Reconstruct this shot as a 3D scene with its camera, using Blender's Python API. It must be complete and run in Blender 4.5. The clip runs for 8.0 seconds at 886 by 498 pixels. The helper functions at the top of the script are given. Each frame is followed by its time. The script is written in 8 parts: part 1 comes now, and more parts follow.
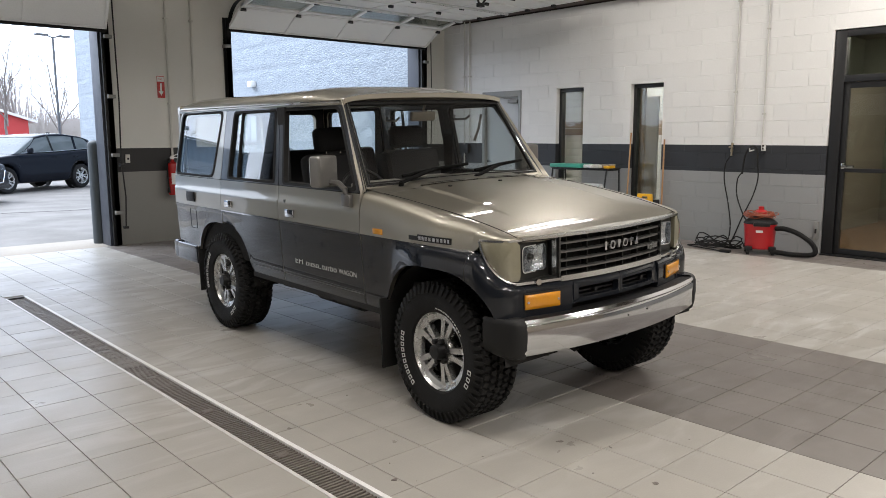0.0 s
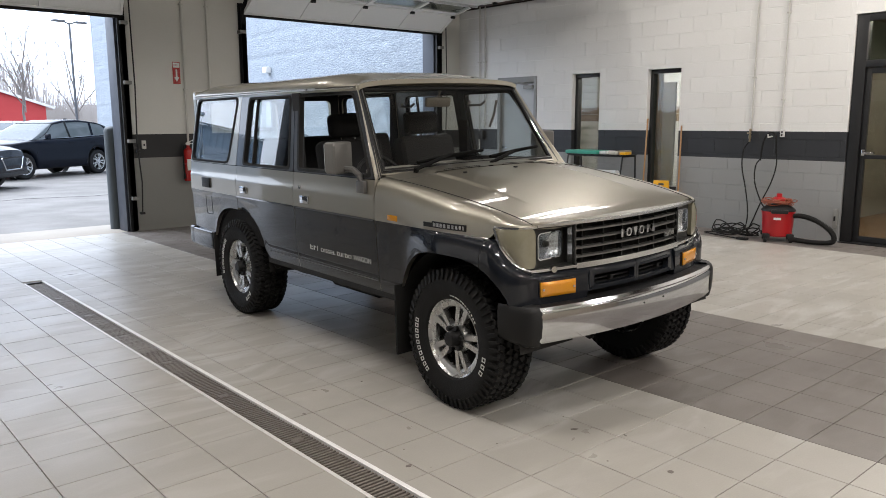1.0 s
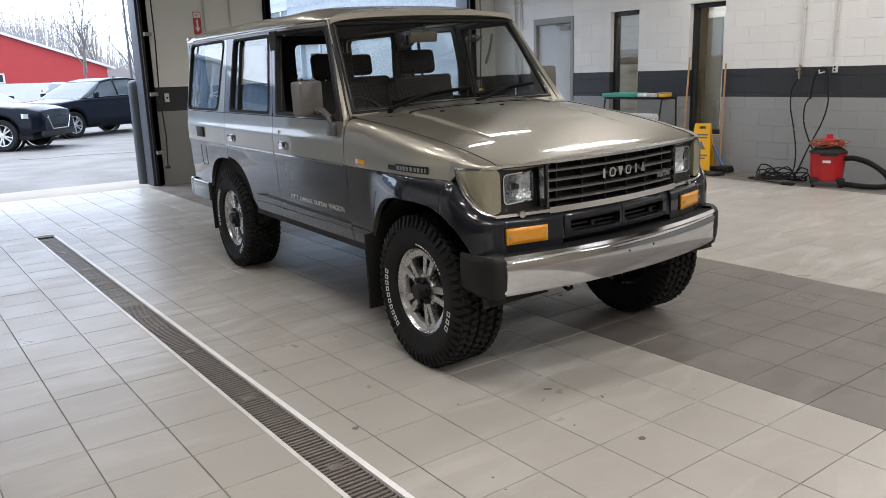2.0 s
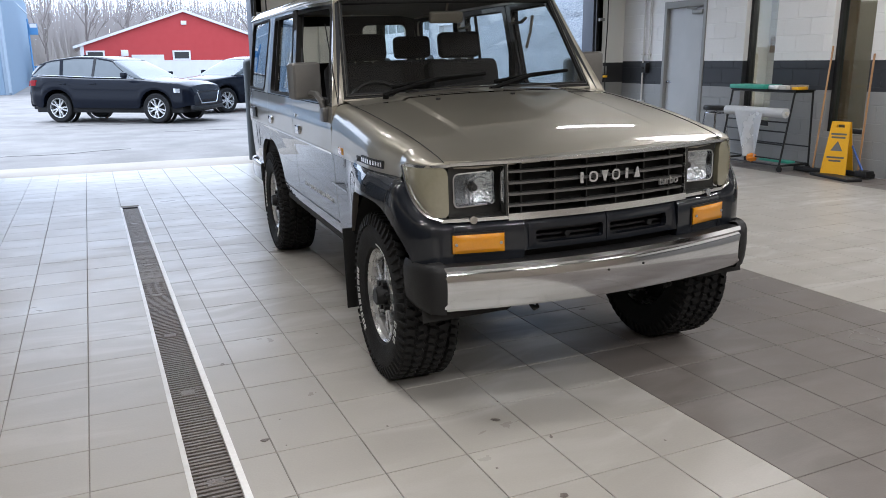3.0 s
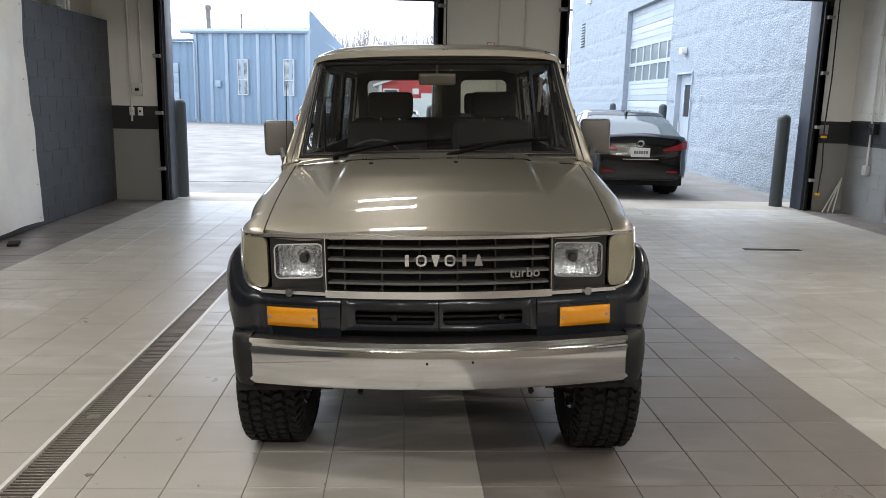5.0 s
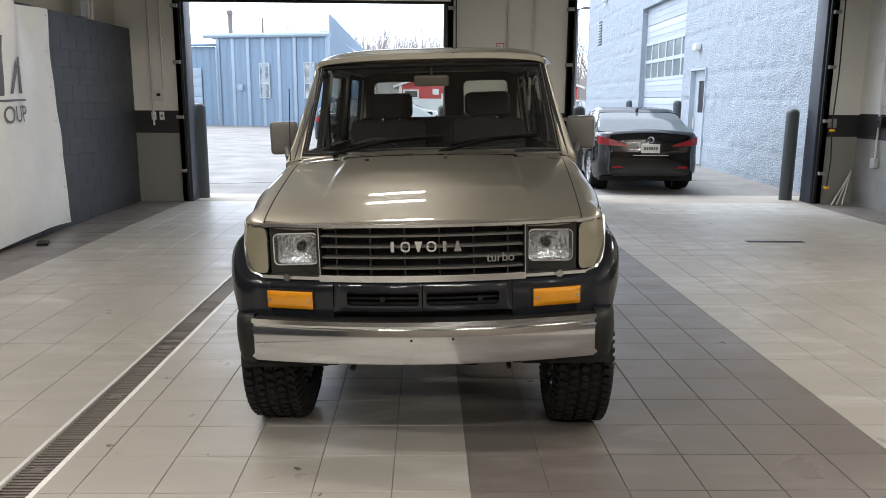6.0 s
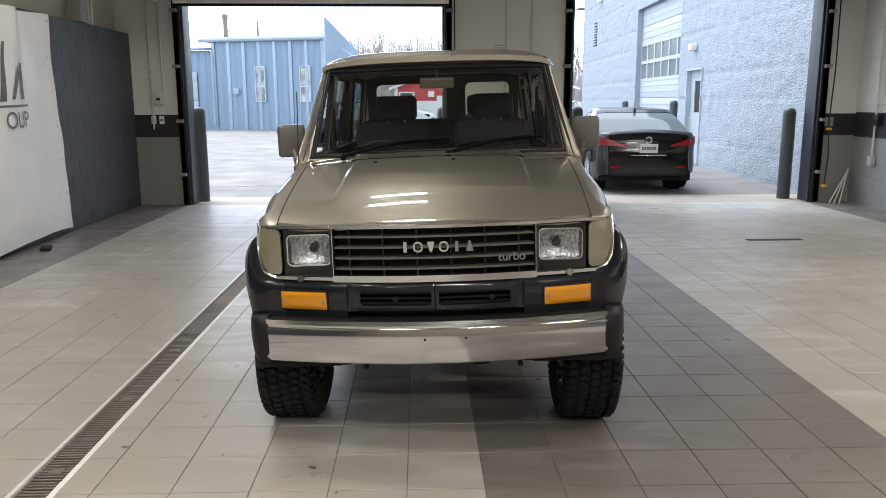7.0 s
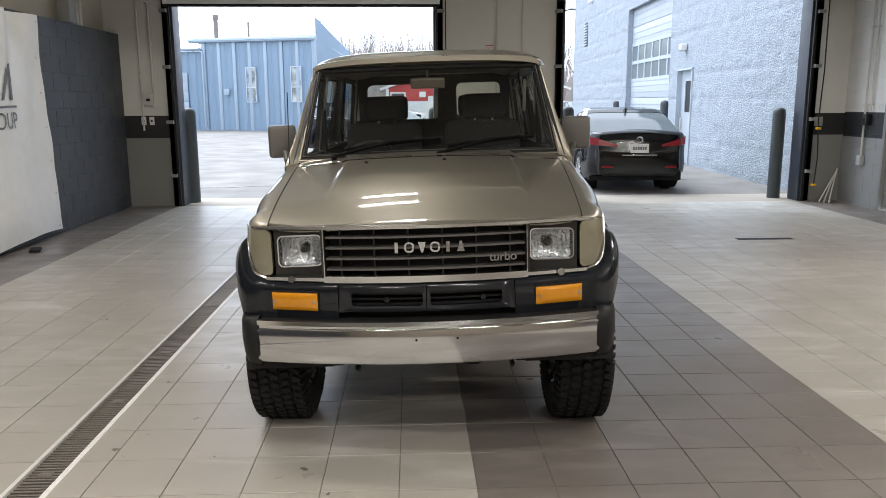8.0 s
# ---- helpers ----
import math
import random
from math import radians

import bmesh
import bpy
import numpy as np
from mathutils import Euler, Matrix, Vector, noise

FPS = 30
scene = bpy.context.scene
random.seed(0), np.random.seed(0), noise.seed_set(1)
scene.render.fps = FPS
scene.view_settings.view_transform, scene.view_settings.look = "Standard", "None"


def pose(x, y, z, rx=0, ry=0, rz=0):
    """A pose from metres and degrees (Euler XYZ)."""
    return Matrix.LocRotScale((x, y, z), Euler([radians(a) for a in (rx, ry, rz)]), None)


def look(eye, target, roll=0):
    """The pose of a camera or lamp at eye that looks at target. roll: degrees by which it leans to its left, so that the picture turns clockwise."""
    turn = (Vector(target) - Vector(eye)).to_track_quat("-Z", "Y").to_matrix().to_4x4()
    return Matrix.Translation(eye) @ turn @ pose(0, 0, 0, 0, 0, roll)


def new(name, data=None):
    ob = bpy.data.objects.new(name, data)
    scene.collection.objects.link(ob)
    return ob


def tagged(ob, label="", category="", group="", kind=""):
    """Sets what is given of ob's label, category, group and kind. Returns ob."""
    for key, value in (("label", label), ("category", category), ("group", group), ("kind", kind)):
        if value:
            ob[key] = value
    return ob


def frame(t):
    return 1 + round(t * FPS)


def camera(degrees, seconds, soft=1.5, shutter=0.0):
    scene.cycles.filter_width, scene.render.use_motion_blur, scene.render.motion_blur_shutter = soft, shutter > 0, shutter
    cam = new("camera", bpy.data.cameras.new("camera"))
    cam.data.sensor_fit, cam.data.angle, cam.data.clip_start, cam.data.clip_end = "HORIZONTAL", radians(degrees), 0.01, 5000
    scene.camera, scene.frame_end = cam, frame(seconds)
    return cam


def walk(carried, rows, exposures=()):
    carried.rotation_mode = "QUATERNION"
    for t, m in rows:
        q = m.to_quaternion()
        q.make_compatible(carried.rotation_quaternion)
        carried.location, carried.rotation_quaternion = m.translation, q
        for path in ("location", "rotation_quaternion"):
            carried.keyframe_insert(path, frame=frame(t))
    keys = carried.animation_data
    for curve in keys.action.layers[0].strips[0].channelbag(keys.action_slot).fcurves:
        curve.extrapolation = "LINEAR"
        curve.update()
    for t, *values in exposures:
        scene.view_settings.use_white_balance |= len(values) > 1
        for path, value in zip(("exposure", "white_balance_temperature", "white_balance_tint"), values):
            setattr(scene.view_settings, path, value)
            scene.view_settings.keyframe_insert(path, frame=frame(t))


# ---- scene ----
cam = camera(60.2, 8.0, soft=0.85)
# seconds, the eye, a point that it looks at, roll in degrees
PATH = [
    (0, (0.015, -0.097, 1.541), (1.348, 1.365, 1.245), -0.2),
    (0.5, (0.009, -0.106, 1.544), (1.331, 1.362, 1.235), -0.1),
    (1, (0.022, -0.086, 1.541), (1.323, 1.397, 1.21), -0.2),
    (1.5, (0.166, -0.086, 1.493), (1.435, 1.419, 1.136), -0.4),
    (1.7, (0.335, -0.114, 1.451), (1.559, 1.418, 1.057), -1.0),
    (2.8, (1.351, -0.208, 1.423), (2.267, 1.496, 0.913), -1.0),
    (3, (1.568, -0.282, 1.42), (2.369, 1.487, 0.942), -0.5),
    (3.5, (2.081, -0.325, 1.461), (2.649, 1.543, 1.025), 0.3),
    (4, (2.619, -0.406, 1.478), (3.013, 1.514, 1.082), 1.2),
    (4.5, (3.042, -0.457, 1.519), (3.256, 1.495, 1.142), 1.7),
    (4.7, (3.17, -0.462, 1.542), (3.333, 1.495, 1.163), 1.6),
    (5.8, (3.492, -0.784, 1.555), (3.541, 1.178, 1.169), 0.6),
    (6, (3.477, -0.81, 1.553), (3.524, 1.152, 1.17), 0.4),
    (6.5, (3.444, -0.836, 1.554), (3.491, 1.126, 1.173), 0.1),
    (7, (3.41, -0.85, 1.552), (3.467, 1.113, 1.174), -0.1),
    (7.5, (3.41, -0.852, 1.554), (3.478, 1.111, 1.176), -0.2),
    (8, (3.413, -0.848, 1.551), (3.491, 1.114, 1.174), -0.2),
]
walk(cam, [(t, look(eye, target, roll)) for t, eye, target, roll in PATH], [(0.0, 0.12, 6500, 12), (1.5, 0.10, 6450, 12.5), (2.8, 0.06, 6080, 12.8), (3.5, 0.06, 6150, 11.5), (4.5, 0.10, 6450, 10.5), (6.0, 0.08, 6650, 11), (8.0, 0.08, 6650, 11)])

# ---- overcast daylight ----
world = bpy.data.worlds.new("overcast")
scene.world = world
world.use_nodes = True
wn, wl = world.node_tree.nodes, world.node_tree.links
bg = wn["Background"]
sky = wn.new("ShaderNodeTexSky")
sky.sky_type = "NISHITA"
sky.sun_disc = False
sky.sun_elevation = radians(56)
sky.sun_rotation = radians(-36)
cloud = wn.new("ShaderNodeMix")
cloud.data_type = "RGBA"
cloud.inputs[0].default_value = 0.88
cloud.inputs[7].default_value = (18.3, 20.9, 25.0, 1)
wl.new(sky.outputs[0], cloud.inputs[6])
wl.new(cloud.outputs[2], bg.inputs[0])
bg.inputs[1].default_value = 0.142
sun = new("sun", bpy.data.lights.new("sun", "SUN"))
sun.data.energy, sun.data.angle, sun.data.color = 3.7, radians(40), (0.84, 0.92, 1.0)
sun.matrix_world = look((-10, 34, 25.5), (0, 20, 0))
CEIL = 4.5
# strip lights under the ceiling: centre x, centre y, length along x, watts
LINES = [(2.95, 7.36, 0.75, 7), (2.95, 7.88, 0.75, 7), (3.10, 5.28, 0.55, 8), (8.0, 5.85, 1.5, 26), (8.0, 5.35, 1.5, 26), (7.6, 7.4, 1.3, 14), (8.7, 2.6, 1.22, 90), (8.7, -0.2, 1.22, 90), (0.8, -0.8, 1.22, 62), (1.5, 3.2, 1.22, 50), (0.9, 5.6, 1.22, 36), (2.4, 0.6, 1.22, 38), (3.6, -1.8, 1.22, 86), (6.2, -1.0, 1.22, 86), (1.4, -4.6, 1.22, 86), (4.6, -4.8, 1.22, 86), (7.6, -4.2, 1.22, 86)]
for lx, ly, ln, watts in LINES:
    lamp = new("line_lamp", bpy.data.lights.new("line_lamp", "AREA"))
    lamp.data.shape, lamp.data.size, lamp.data.size_y = "RECTANGLE", ln, 0.05
    lamp.data.energy, lamp.data.color = watts, (1.0, 0.96, 0.895)
    lamp.matrix_world = pose(lx, ly, CEIL - 0.17)


# ---- materials ----
def surf(name, c1, c2=None, scale=6.0, rough=0.5, metal=0.0, bump=0.0, bump_scale=60.0, grain=0.06, coat=0.0, rough_var=0.12, vary=0.0, spec=0.5, stain=None, stain_scale=1.2, trans=0.0, contrast=0.0):
    """A node material: two colours mixed by large noise, fine grain over it, uneven gloss, fine relief."""
    m = bpy.data.materials.new(name)
    m.use_nodes = True
    n, l = m.node_tree.nodes, m.node_tree.links
    p = n["Principled BSDF"]
    tc = n.new("ShaderNodeNewGeometry") if vary else n.new("ShaderNodeTexCoord")
    co = tc.outputs["Position"] if vary else tc.outputs["Object"]
    big, fine = n.new("ShaderNodeTexNoise"), n.new("ShaderNodeTexNoise")
    for t, s, d in ((big, scale, 5), (fine, bump_scale, 3)):
        t.inputs["Scale"].default_value, t.inputs["Detail"].default_value = s, d
        l.new(co, t.inputs["Vector"])
    tone = big.outputs[0]
    if contrast:
        cr = n.new("ShaderNodeMapRange")
        cr.inputs[1].default_value, cr.inputs[2].default_value = 0.5 - contrast, 0.5 + contrast
        l.new(tone, cr.inputs[0])
        tone = cr.outputs[0]
    mix = n.new("ShaderNodeMix")
    mix.data_type = "RGBA"
    c2 = c2 or tuple(v * 0.82 for v in c1)
    mix.inputs[6].default_value, mix.inputs[7].default_value = (*c1, 1), (*c2, 1)
    l.new(tone, mix.inputs[0])
    last = mix.outputs[2]
    if stain:
        st, ramp, mx = n.new("ShaderNodeTexNoise"), n.new("ShaderNodeValToRGB"), n.new("ShaderNodeMix")
        st.inputs["Scale"].default_value, st.inputs["Detail"].default_value, st.inputs["Roughness"].default_value = stain_scale, 8, 0.65
        l.new(co, st.inputs["Vector"])
        ramp.color_ramp.elements[0].position, ramp.color_ramp.elements[1].position = 0.52, 0.75
        l.new(st.outputs[0], ramp.inputs[0])
        mx.data_type = "RGBA"
        mx.inputs[7].default_value = (*stain, 1)
        l.new(ramp.outputs[0], mx.inputs[0])
        l.new(last, mx.inputs[6])
        last = mx.outputs[2]
    hsv = n.new("ShaderNodeHueSaturation")
    mr = n.new("ShaderNodeMapRange")
    mr.inputs[3].default_value, mr.inputs[4].default_value = 1 - grain, 1 + grain
    l.new(fine.outputs[0], mr.inputs[0])
    val = mr.outputs[0]
    if vary:
        oi, ad, mv, mu = n.new("ShaderNodeObjectInfo"), n.new("ShaderNodeMath"), n.new("ShaderNodeMapRange"), n.new("ShaderNodeMath")
        l.new(oi.outputs["Random"], ad.inputs[0])
        l.new(tc.outputs["Random Per Island"], ad.inputs[1])
        fr = n.new("ShaderNodeMath")
        fr.operation, mu.operation = "FRACT", "MULTIPLY"
        l.new(ad.outputs[0], fr.inputs[0])
        l.new(fr.outputs[0], mv.inputs[0])
        mv.inputs[3].default_value, mv.inputs[4].default_value = 1 - vary, 1 + vary
        l.new(mv.outputs[0], mu.inputs[0])
        l.new(val, mu.inputs[1])
        val = mu.outputs[0]
    l.new(val, hsv.inputs["Value"])
    l.new(last, hsv.inputs["Color"])
    l.new(hsv.outputs[0], p.inputs["Base Color"])
    rr = n.new("ShaderNodeMapRange")
    rr.inputs[3].default_value, rr.inputs[4].default_value = max(0.02, rough - rough_var), min(1, rough + rough_var)
    l.new(tone, rr.inputs[0])
    l.new(rr.outputs[0], p.inputs["Roughness"])
    p.inputs["Metallic"].default_value = metal
    p.inputs["Specular IOR Level"].default_value = spec
    p.inputs["Coat Weight"].default_value, p.inputs["Coat Roughness"].default_value = coat, 0.03
    p.inputs["Transmission Weight"].default_value = trans
    if bump:
        b = n.new("ShaderNodeBump")
        b.inputs["Strength"].default_value, b.inputs["Distance"].default_value = bump, (0.022 if bump >= 1 else 0.01)
        l.new(fine.outputs[0], b.inputs["Height"])
        l.new(b.outputs[0], p.inputs["Normal"])
    return m


def glass_mat(name, tint=(0.9, 0.93, 0.92), ior=1.5, rough=0.0):
    m = bpy.data.materials.new(name)
    m.use_nodes = True
    n, l = m.node_tree.nodes, m.node_tree.links
    n.remove(n["Principled BSDF"])
    tr, gl, lw, mx = n.new("ShaderNodeBsdfTransparent"), n.new("ShaderNodeBsdfGlossy"), n.new("ShaderNodeLayerWeight"), n.new("ShaderNodeMixShader")
    tr.inputs[0].default_value, gl.inputs["Roughness"].default_value, lw.inputs[0].default_value = (*tint, 1), rough, 0.5
    pw, ma, f0 = n.new("ShaderNodeMath"), n.new("ShaderNodeMath"), ((ior - 1) / (ior + 1)) ** 2
    pw.operation, ma.operation = "POWER", "MULTIPLY_ADD"
    pw.inputs[1].default_value, ma.inputs[1].default_value, ma.inputs[2].default_value = 5.0, 1 - f0, f0
    l.new(lw.outputs["Facing"], pw.inputs[0])
    l.new(pw.outputs[0], ma.inputs[0])
    l.new(ma.outputs[0], mx.inputs[0])
    l.new(tr.outputs[0], mx.inputs[1])
    l.new(gl.outputs[0], mx.inputs[2])
    l.new(mx.outputs[0], n["Material Output"].inputs[0])
    return m


def glow(name, colour, strength):
    m = bpy.data.materials.new(name)
    m.use_nodes = True
    p = m.node_tree.nodes["Principled BSDF"]
    p.inputs["Base Color"].default_value = (0.8, 0.8, 0.8, 1)
    p.inputs["Emission Color"].default_value, p.inputs["Emission Strength"].default_value = (*colour, 1), strength
    return m


def banded(name, vary=0.02, bump=0.25, bump_scale=45.0, steps=((0.0, (0.27, 0.275, 0.275)), (1.005, (0.022, 0.024, 0.028)), (1.368, (0.72, 0.715, 0.70)))):
    """Wall paint in three heights: grey dado, dark band, off-white above."""
    m = surf(name, (1, 1, 1), (0.93, 0.93, 0.92), 2.2, 0.55, bump=bump, bump_scale=bump_scale, vary=vary, grain=0.03)
    n, l = m.node_tree.nodes, m.node_tree.links
    p = n["Principled BSDF"]
    g, s, r, mu = n.new("ShaderNodeNewGeometry"), n.new("ShaderNodeSeparateXYZ"), n.new("ShaderNodeValToRGB"), n.new("ShaderNodeMix")
    dv = n.new("ShaderNodeMath")
    dv.operation, dv.inputs[1].default_value = "DIVIDE", 5.0
    l.new(g.outputs["Position"], s.inputs[0])
    l.new(s.outputs[2], dv.inputs[0])
    l.new(dv.outputs[0], r.inputs[0])
    r.color_ramp.interpolation = "CONSTANT"
    e = r.color_ramp.elements
    e[0].position, e[0].color = 0.0, (*steps[0][1], 1)
    e[1].position, e[1].color = steps[1][0] / 5, (*steps[1][1], 1)
    for z, c in steps[2:]:
        x = e.new(z / 5)
        x.color = (*c, 1)
    mu.data_type, mu.blend_type = "RGBA", "MULTIPLY"
    mu.inputs[0].default_value = 1
    old = p.inputs["Base Color"].links[0].from_socket
    l.new(old, mu.inputs[6])
    l.new(r.outputs[0], mu.inputs[7])
    l.new(mu.outputs[2], p.inputs["Base Color"])
    return m


M_TILE = surf("tile_light", (0.388, 0.367, 0.330), (0.352, 0.333, 0.30), 3.0, 0.36, bump=0.05, bump_scale=120, vary=0.04, rough_var=0.09, stain=(0.338, 0.319, 0.288), stain_scale=1.4, contrast=0.4, spec=0.4)
M_TILE_D = surf("tile_dark", (0.170, 0.150, 0.137), (0.150, 0.133, 0.121), 3.0, 0.36, bump=0.05, bump_scale=120, vary=0.05, rough_var=0.09, stain=(0.19, 0.170, 0.155), stain_scale=1.6, contrast=0.4, spec=0.4)


def streaked(m, residue):
    """Uneven sheen: drag marks in the gloss of a floor."""
    n, l = m.node_tree.nodes, m.node_tree.links
    p = n["Principled BSDF"]
    g, mp, ns, mr, ad = n.new("ShaderNodeNewGeometry"), n.new("ShaderNodeMapping"), n.new("ShaderNodeTexNoise"), n.new("ShaderNodeMapRange"), n.new("ShaderNodeMath")
    mp.inputs["Rotation"].default_value, mp.inputs["Scale"].default_value = (0, 0, radians(32)), (0.8, 1.9, 1)
    ns.inputs["Scale"].default_value, ns.inputs["Detail"].default_value, ns.inputs["Distortion"].default_value = 1.25, 6, 1.0
    mr.inputs[1].default_value, mr.inputs[2].default_value, mr.inputs[3].default_value, mr.inputs[4].default_value = 0.32, 0.68, -0.055, 0.055
    l.new(g.outputs["Position"], mp.inputs["Vector"])
    l.new(mp.outputs[0], ns.inputs["Vector"])
    l.new(ns.outputs[0], mr.inputs[0])
    old = p.inputs["Roughness"].links[0].from_socket
    l.new(old, ad.inputs[0])
    l.new(mr.outputs[0], ad.inputs[1])
    l.new(ad.outputs[0], p.inputs["Roughness"])
    # milky residue left by mopping, in patches
    m2, n2, n3, r2, r3, mu, mx = n.new("ShaderNodeMapping"), n.new("ShaderNodeTexNoise"), n.new("ShaderNodeTexNoise"), n.new("ShaderNodeMapRange"), n.new("ShaderNodeMapRange"), n.new("ShaderNodeMath"), n.new("ShaderNodeMix")
    m2.inputs["Rotation"].default_value, m2.inputs["Scale"].default_value = (0, 0, radians(-24)), (1.2, 3.4, 1)
    n2.inputs["Scale"].default_value, n2.inputs["Detail"].default_value, n2.inputs["Distortion"].default_value = 1.1, 7, 1.6
    n3.inputs["Scale"].default_value, n3.inputs["Detail"].default_value = 0.55, 3
    r2.inputs[1].default_value, r2.inputs[2].default_value, r2.inputs[4].default_value = 0.47, 0.66, residue[3]
    r3.inputs[1].default_value, r3.inputs[2].default_value = 0.38, 0.58
    mu.operation, mx.data_type, mx.inputs[7].default_value = "MULTIPLY", "RGBA", (*residue[:3], 1)
    l.new(g.outputs["Position"], m2.inputs["Vector"])
    l.new(m2.outputs[0], n2.inputs["Vector"])
    l.new(g.outputs["Position"], n3.inputs["Vector"])
    for a, c in ((n2, r2), (n3, r3)):
        l.new(a.outputs[0], c.inputs[0])
    l.new(r2.outputs[0], mu.inputs[0])
    l.new(r3.outputs[0], mu.inputs[1])
    l.new(p.inputs["Base Color"].links[0].from_socket, mx.inputs[6])
    l.new(mu.outputs[0], mx.inputs[0])
    l.new(mx.outputs[2], p.inputs["Base Color"])


streaked(M_TILE, (0.55, 0.54, 0.52, 0.62))
streaked(M_TILE_D, (0.24, 0.22, 0.205, 0.5))
M_GROUT = surf("grout", (0.24, 0.222, 0.20), None, 8, 0.85)
M_GRATE = surf("rusty_grate", (0.10, 0.080, 0.068), (0.27, 0.240, 0.215), 30, 0.45, 0.35, bump=0.5, bump_scale=150)
M_STEEL = surf("worn_steel", (0.76, 0.75, 0.73), (0.60, 0.59, 0.57), 14, 0.38, 0.1, bump=0.1)
# near-black for pits and recesses: their shade is put into the colour
M_PIT = surf("recess_shade", (0.007, 0.0065, 0.006), None, 9, 0.55, spec=0.25)
M_WALL = banded("painted_block")
M_WALL_S = banded("painted_panel", vary=0.01, bump=0.05, steps=((0.0, (0.22, 0.217, 0.205)), (1.035, (0.016, 0.016, 0.017)), (1.36, (0.65, 0.64, 0.60))))
M_DARKBLOCK = surf("dark_block_paint", (0.052, 0.056, 0.064), (0.043, 0.046, 0.052), 2.5, 0.5, bump=0.3, bump_scale=45, vary=0.07)
M_UPPER = surf("beige_wall", (0.50, 0.46, 0.38), None, 2, 0.7, bump=0.1)
M_CEIL = surf("ceiling_paint", (0.42, 0.41, 0.39), None, 2, 0.8, bump=0.05)
M_BLACKMET = surf("black_metal", (0.007, 0.0075, 0.008), (0.011, 0.011, 0.012), 8, 0.42, bump=0.05)
M_JAMB = surf("blue_grey_steel", (0.026, 0.032, 0.046), (0.034, 0.04, 0.055), 5, 0.45, bump=0.05)
M_GREYMET = surf("grey_door_paint", (0.46, 0.475, 0.48), None, 3, 0.45, bump=0.04)
M_GREYFRAME = surf("grey_frame_paint", (0.25, 0.25, 0.24), None, 3, 0.45)
M_CONDUIT = surf("painted_conduit", (0.60, 0.585, 0.54), None, 6, 0.5)
M_ALU = surf("brushed_aluminium", (0.70, 0.70, 0.70), (0.55, 0.55, 0.55), 40, 0.3, 1.0)
M_WHITEPAN = surf("white_door_panel", (0.84, 0.84, 0.83), (0.77, 0.77, 0.76), 2.5, 0.5, bump=0.05)
M_GLASS = glass_mat("clear_glass", (0.86, 0.90, 0.88))
M_GLASS_D = glass_mat("door_glass", (0.78, 0.81, 0.77), 1.5)
M_LAMP = glow("lamp_diffuser", (1.0, 0.95, 0.87), 9.0)
M_LAMP_S = glow("room_panel", (1.0, 0.95, 0.87), 22.0)
M_LAMP_L = glow("lobby_panel", (1.0, 0.93, 0.82), 26.0)
M_PLASTIC_K = surf("black_plastic", (0.008, 0.008, 0.009), (0.012, 0.012, 0.012), 12, 0.5, spec=0.35, bump=0.15, bump_scale=220)
M_RUBBER = surf("rubber", (0.008, 0.008, 0.008), (0.013, 0.0125, 0.012), 10, 0.7, spec=0.3, bump=0.25, bump_scale=120)
M_RED = surf("red_plastic", (0.48, 0.012, 0.016), (0.40, 0.010, 0.014), 8, 0.32, bump=0.03)
M_REDPAINT = surf("red_paint", (0.42, 0.016, 0.014), None, 8, 0.25)
M_YELLOW = surf("yellow_plastic", (0.78, 0.42, 0.012), (0.70, 0.37, 0.01), 8, 0.35)
M_ORANGE = surf("orange_cord", (0.34, 0.085, 0.04), None, 12, 0.5)
M_WHITE = surf("white_plastic", (0.76, 0.76, 0.74), None, 8, 0.4)
M_FILM = surf("plastic_film", (0.80, 0.82, 0.84), (0.72, 0.74, 0.77), 5, 0.25, bump=0.6, bump_scale=25, trans=0.35)
M_GREEN = surf("teal_plastic", (0.05, 0.36, 0.27), None, 8, 0.45)
M_WOOD = surf("broom_wood", (0.42, 0.24, 0.11), (0.34, 0.18, 0.08), 25, 0.5, bump=0.05)
M_WOODFLOOR = surf("plank_floor", (0.24, 0.13, 0.06), (0.18, 0.095, 0.045), 6, 0.35, bump=0.05)
M_TAN = surf("tan_wall", (0.31, 0.272, 0.222), None, 3, 0.7)
M_SAGE = surf("sage_wall", (0.30, 0.32, 0.26), None, 2, 0.6)
M_BANNER = surf("banner_vinyl", (0.87, 0.87, 0.86), (0.81, 0.81, 0.80), 2.5, 0.38, bump=0.15, bump_scale=9)
M_INK = surf("banner_ink", (0.10, 0.10, 0.11), (0.16, 0.16, 0.17), 6, 0.5)
M_ASPHALT = surf("asphalt", (0.200, 0.185, 0.169), (0.156, 0.145, 0.134), 1.2, 0.75, bump=0.5, bump_scale=70, grain=0.16, stain=(0.237, 0.220, 0.201), stain_scale=0.25, contrast=0.2)
M_CONCRETE = surf("concrete_apron", (0.396, 0.352, 0.297), (0.308, 0.275, 0.237), 2.0, 0.8, bump=0.4, bump_scale=50, grain=0.12)
M_SPLIT = surf("blue_split_block", (0.205, 0.245, 0.290), (0.370, 0.409, 0.446), 24, 0.8, bump=1.0, bump_scale=30, grain=0.30, contrast=0.30, vary=0.04)


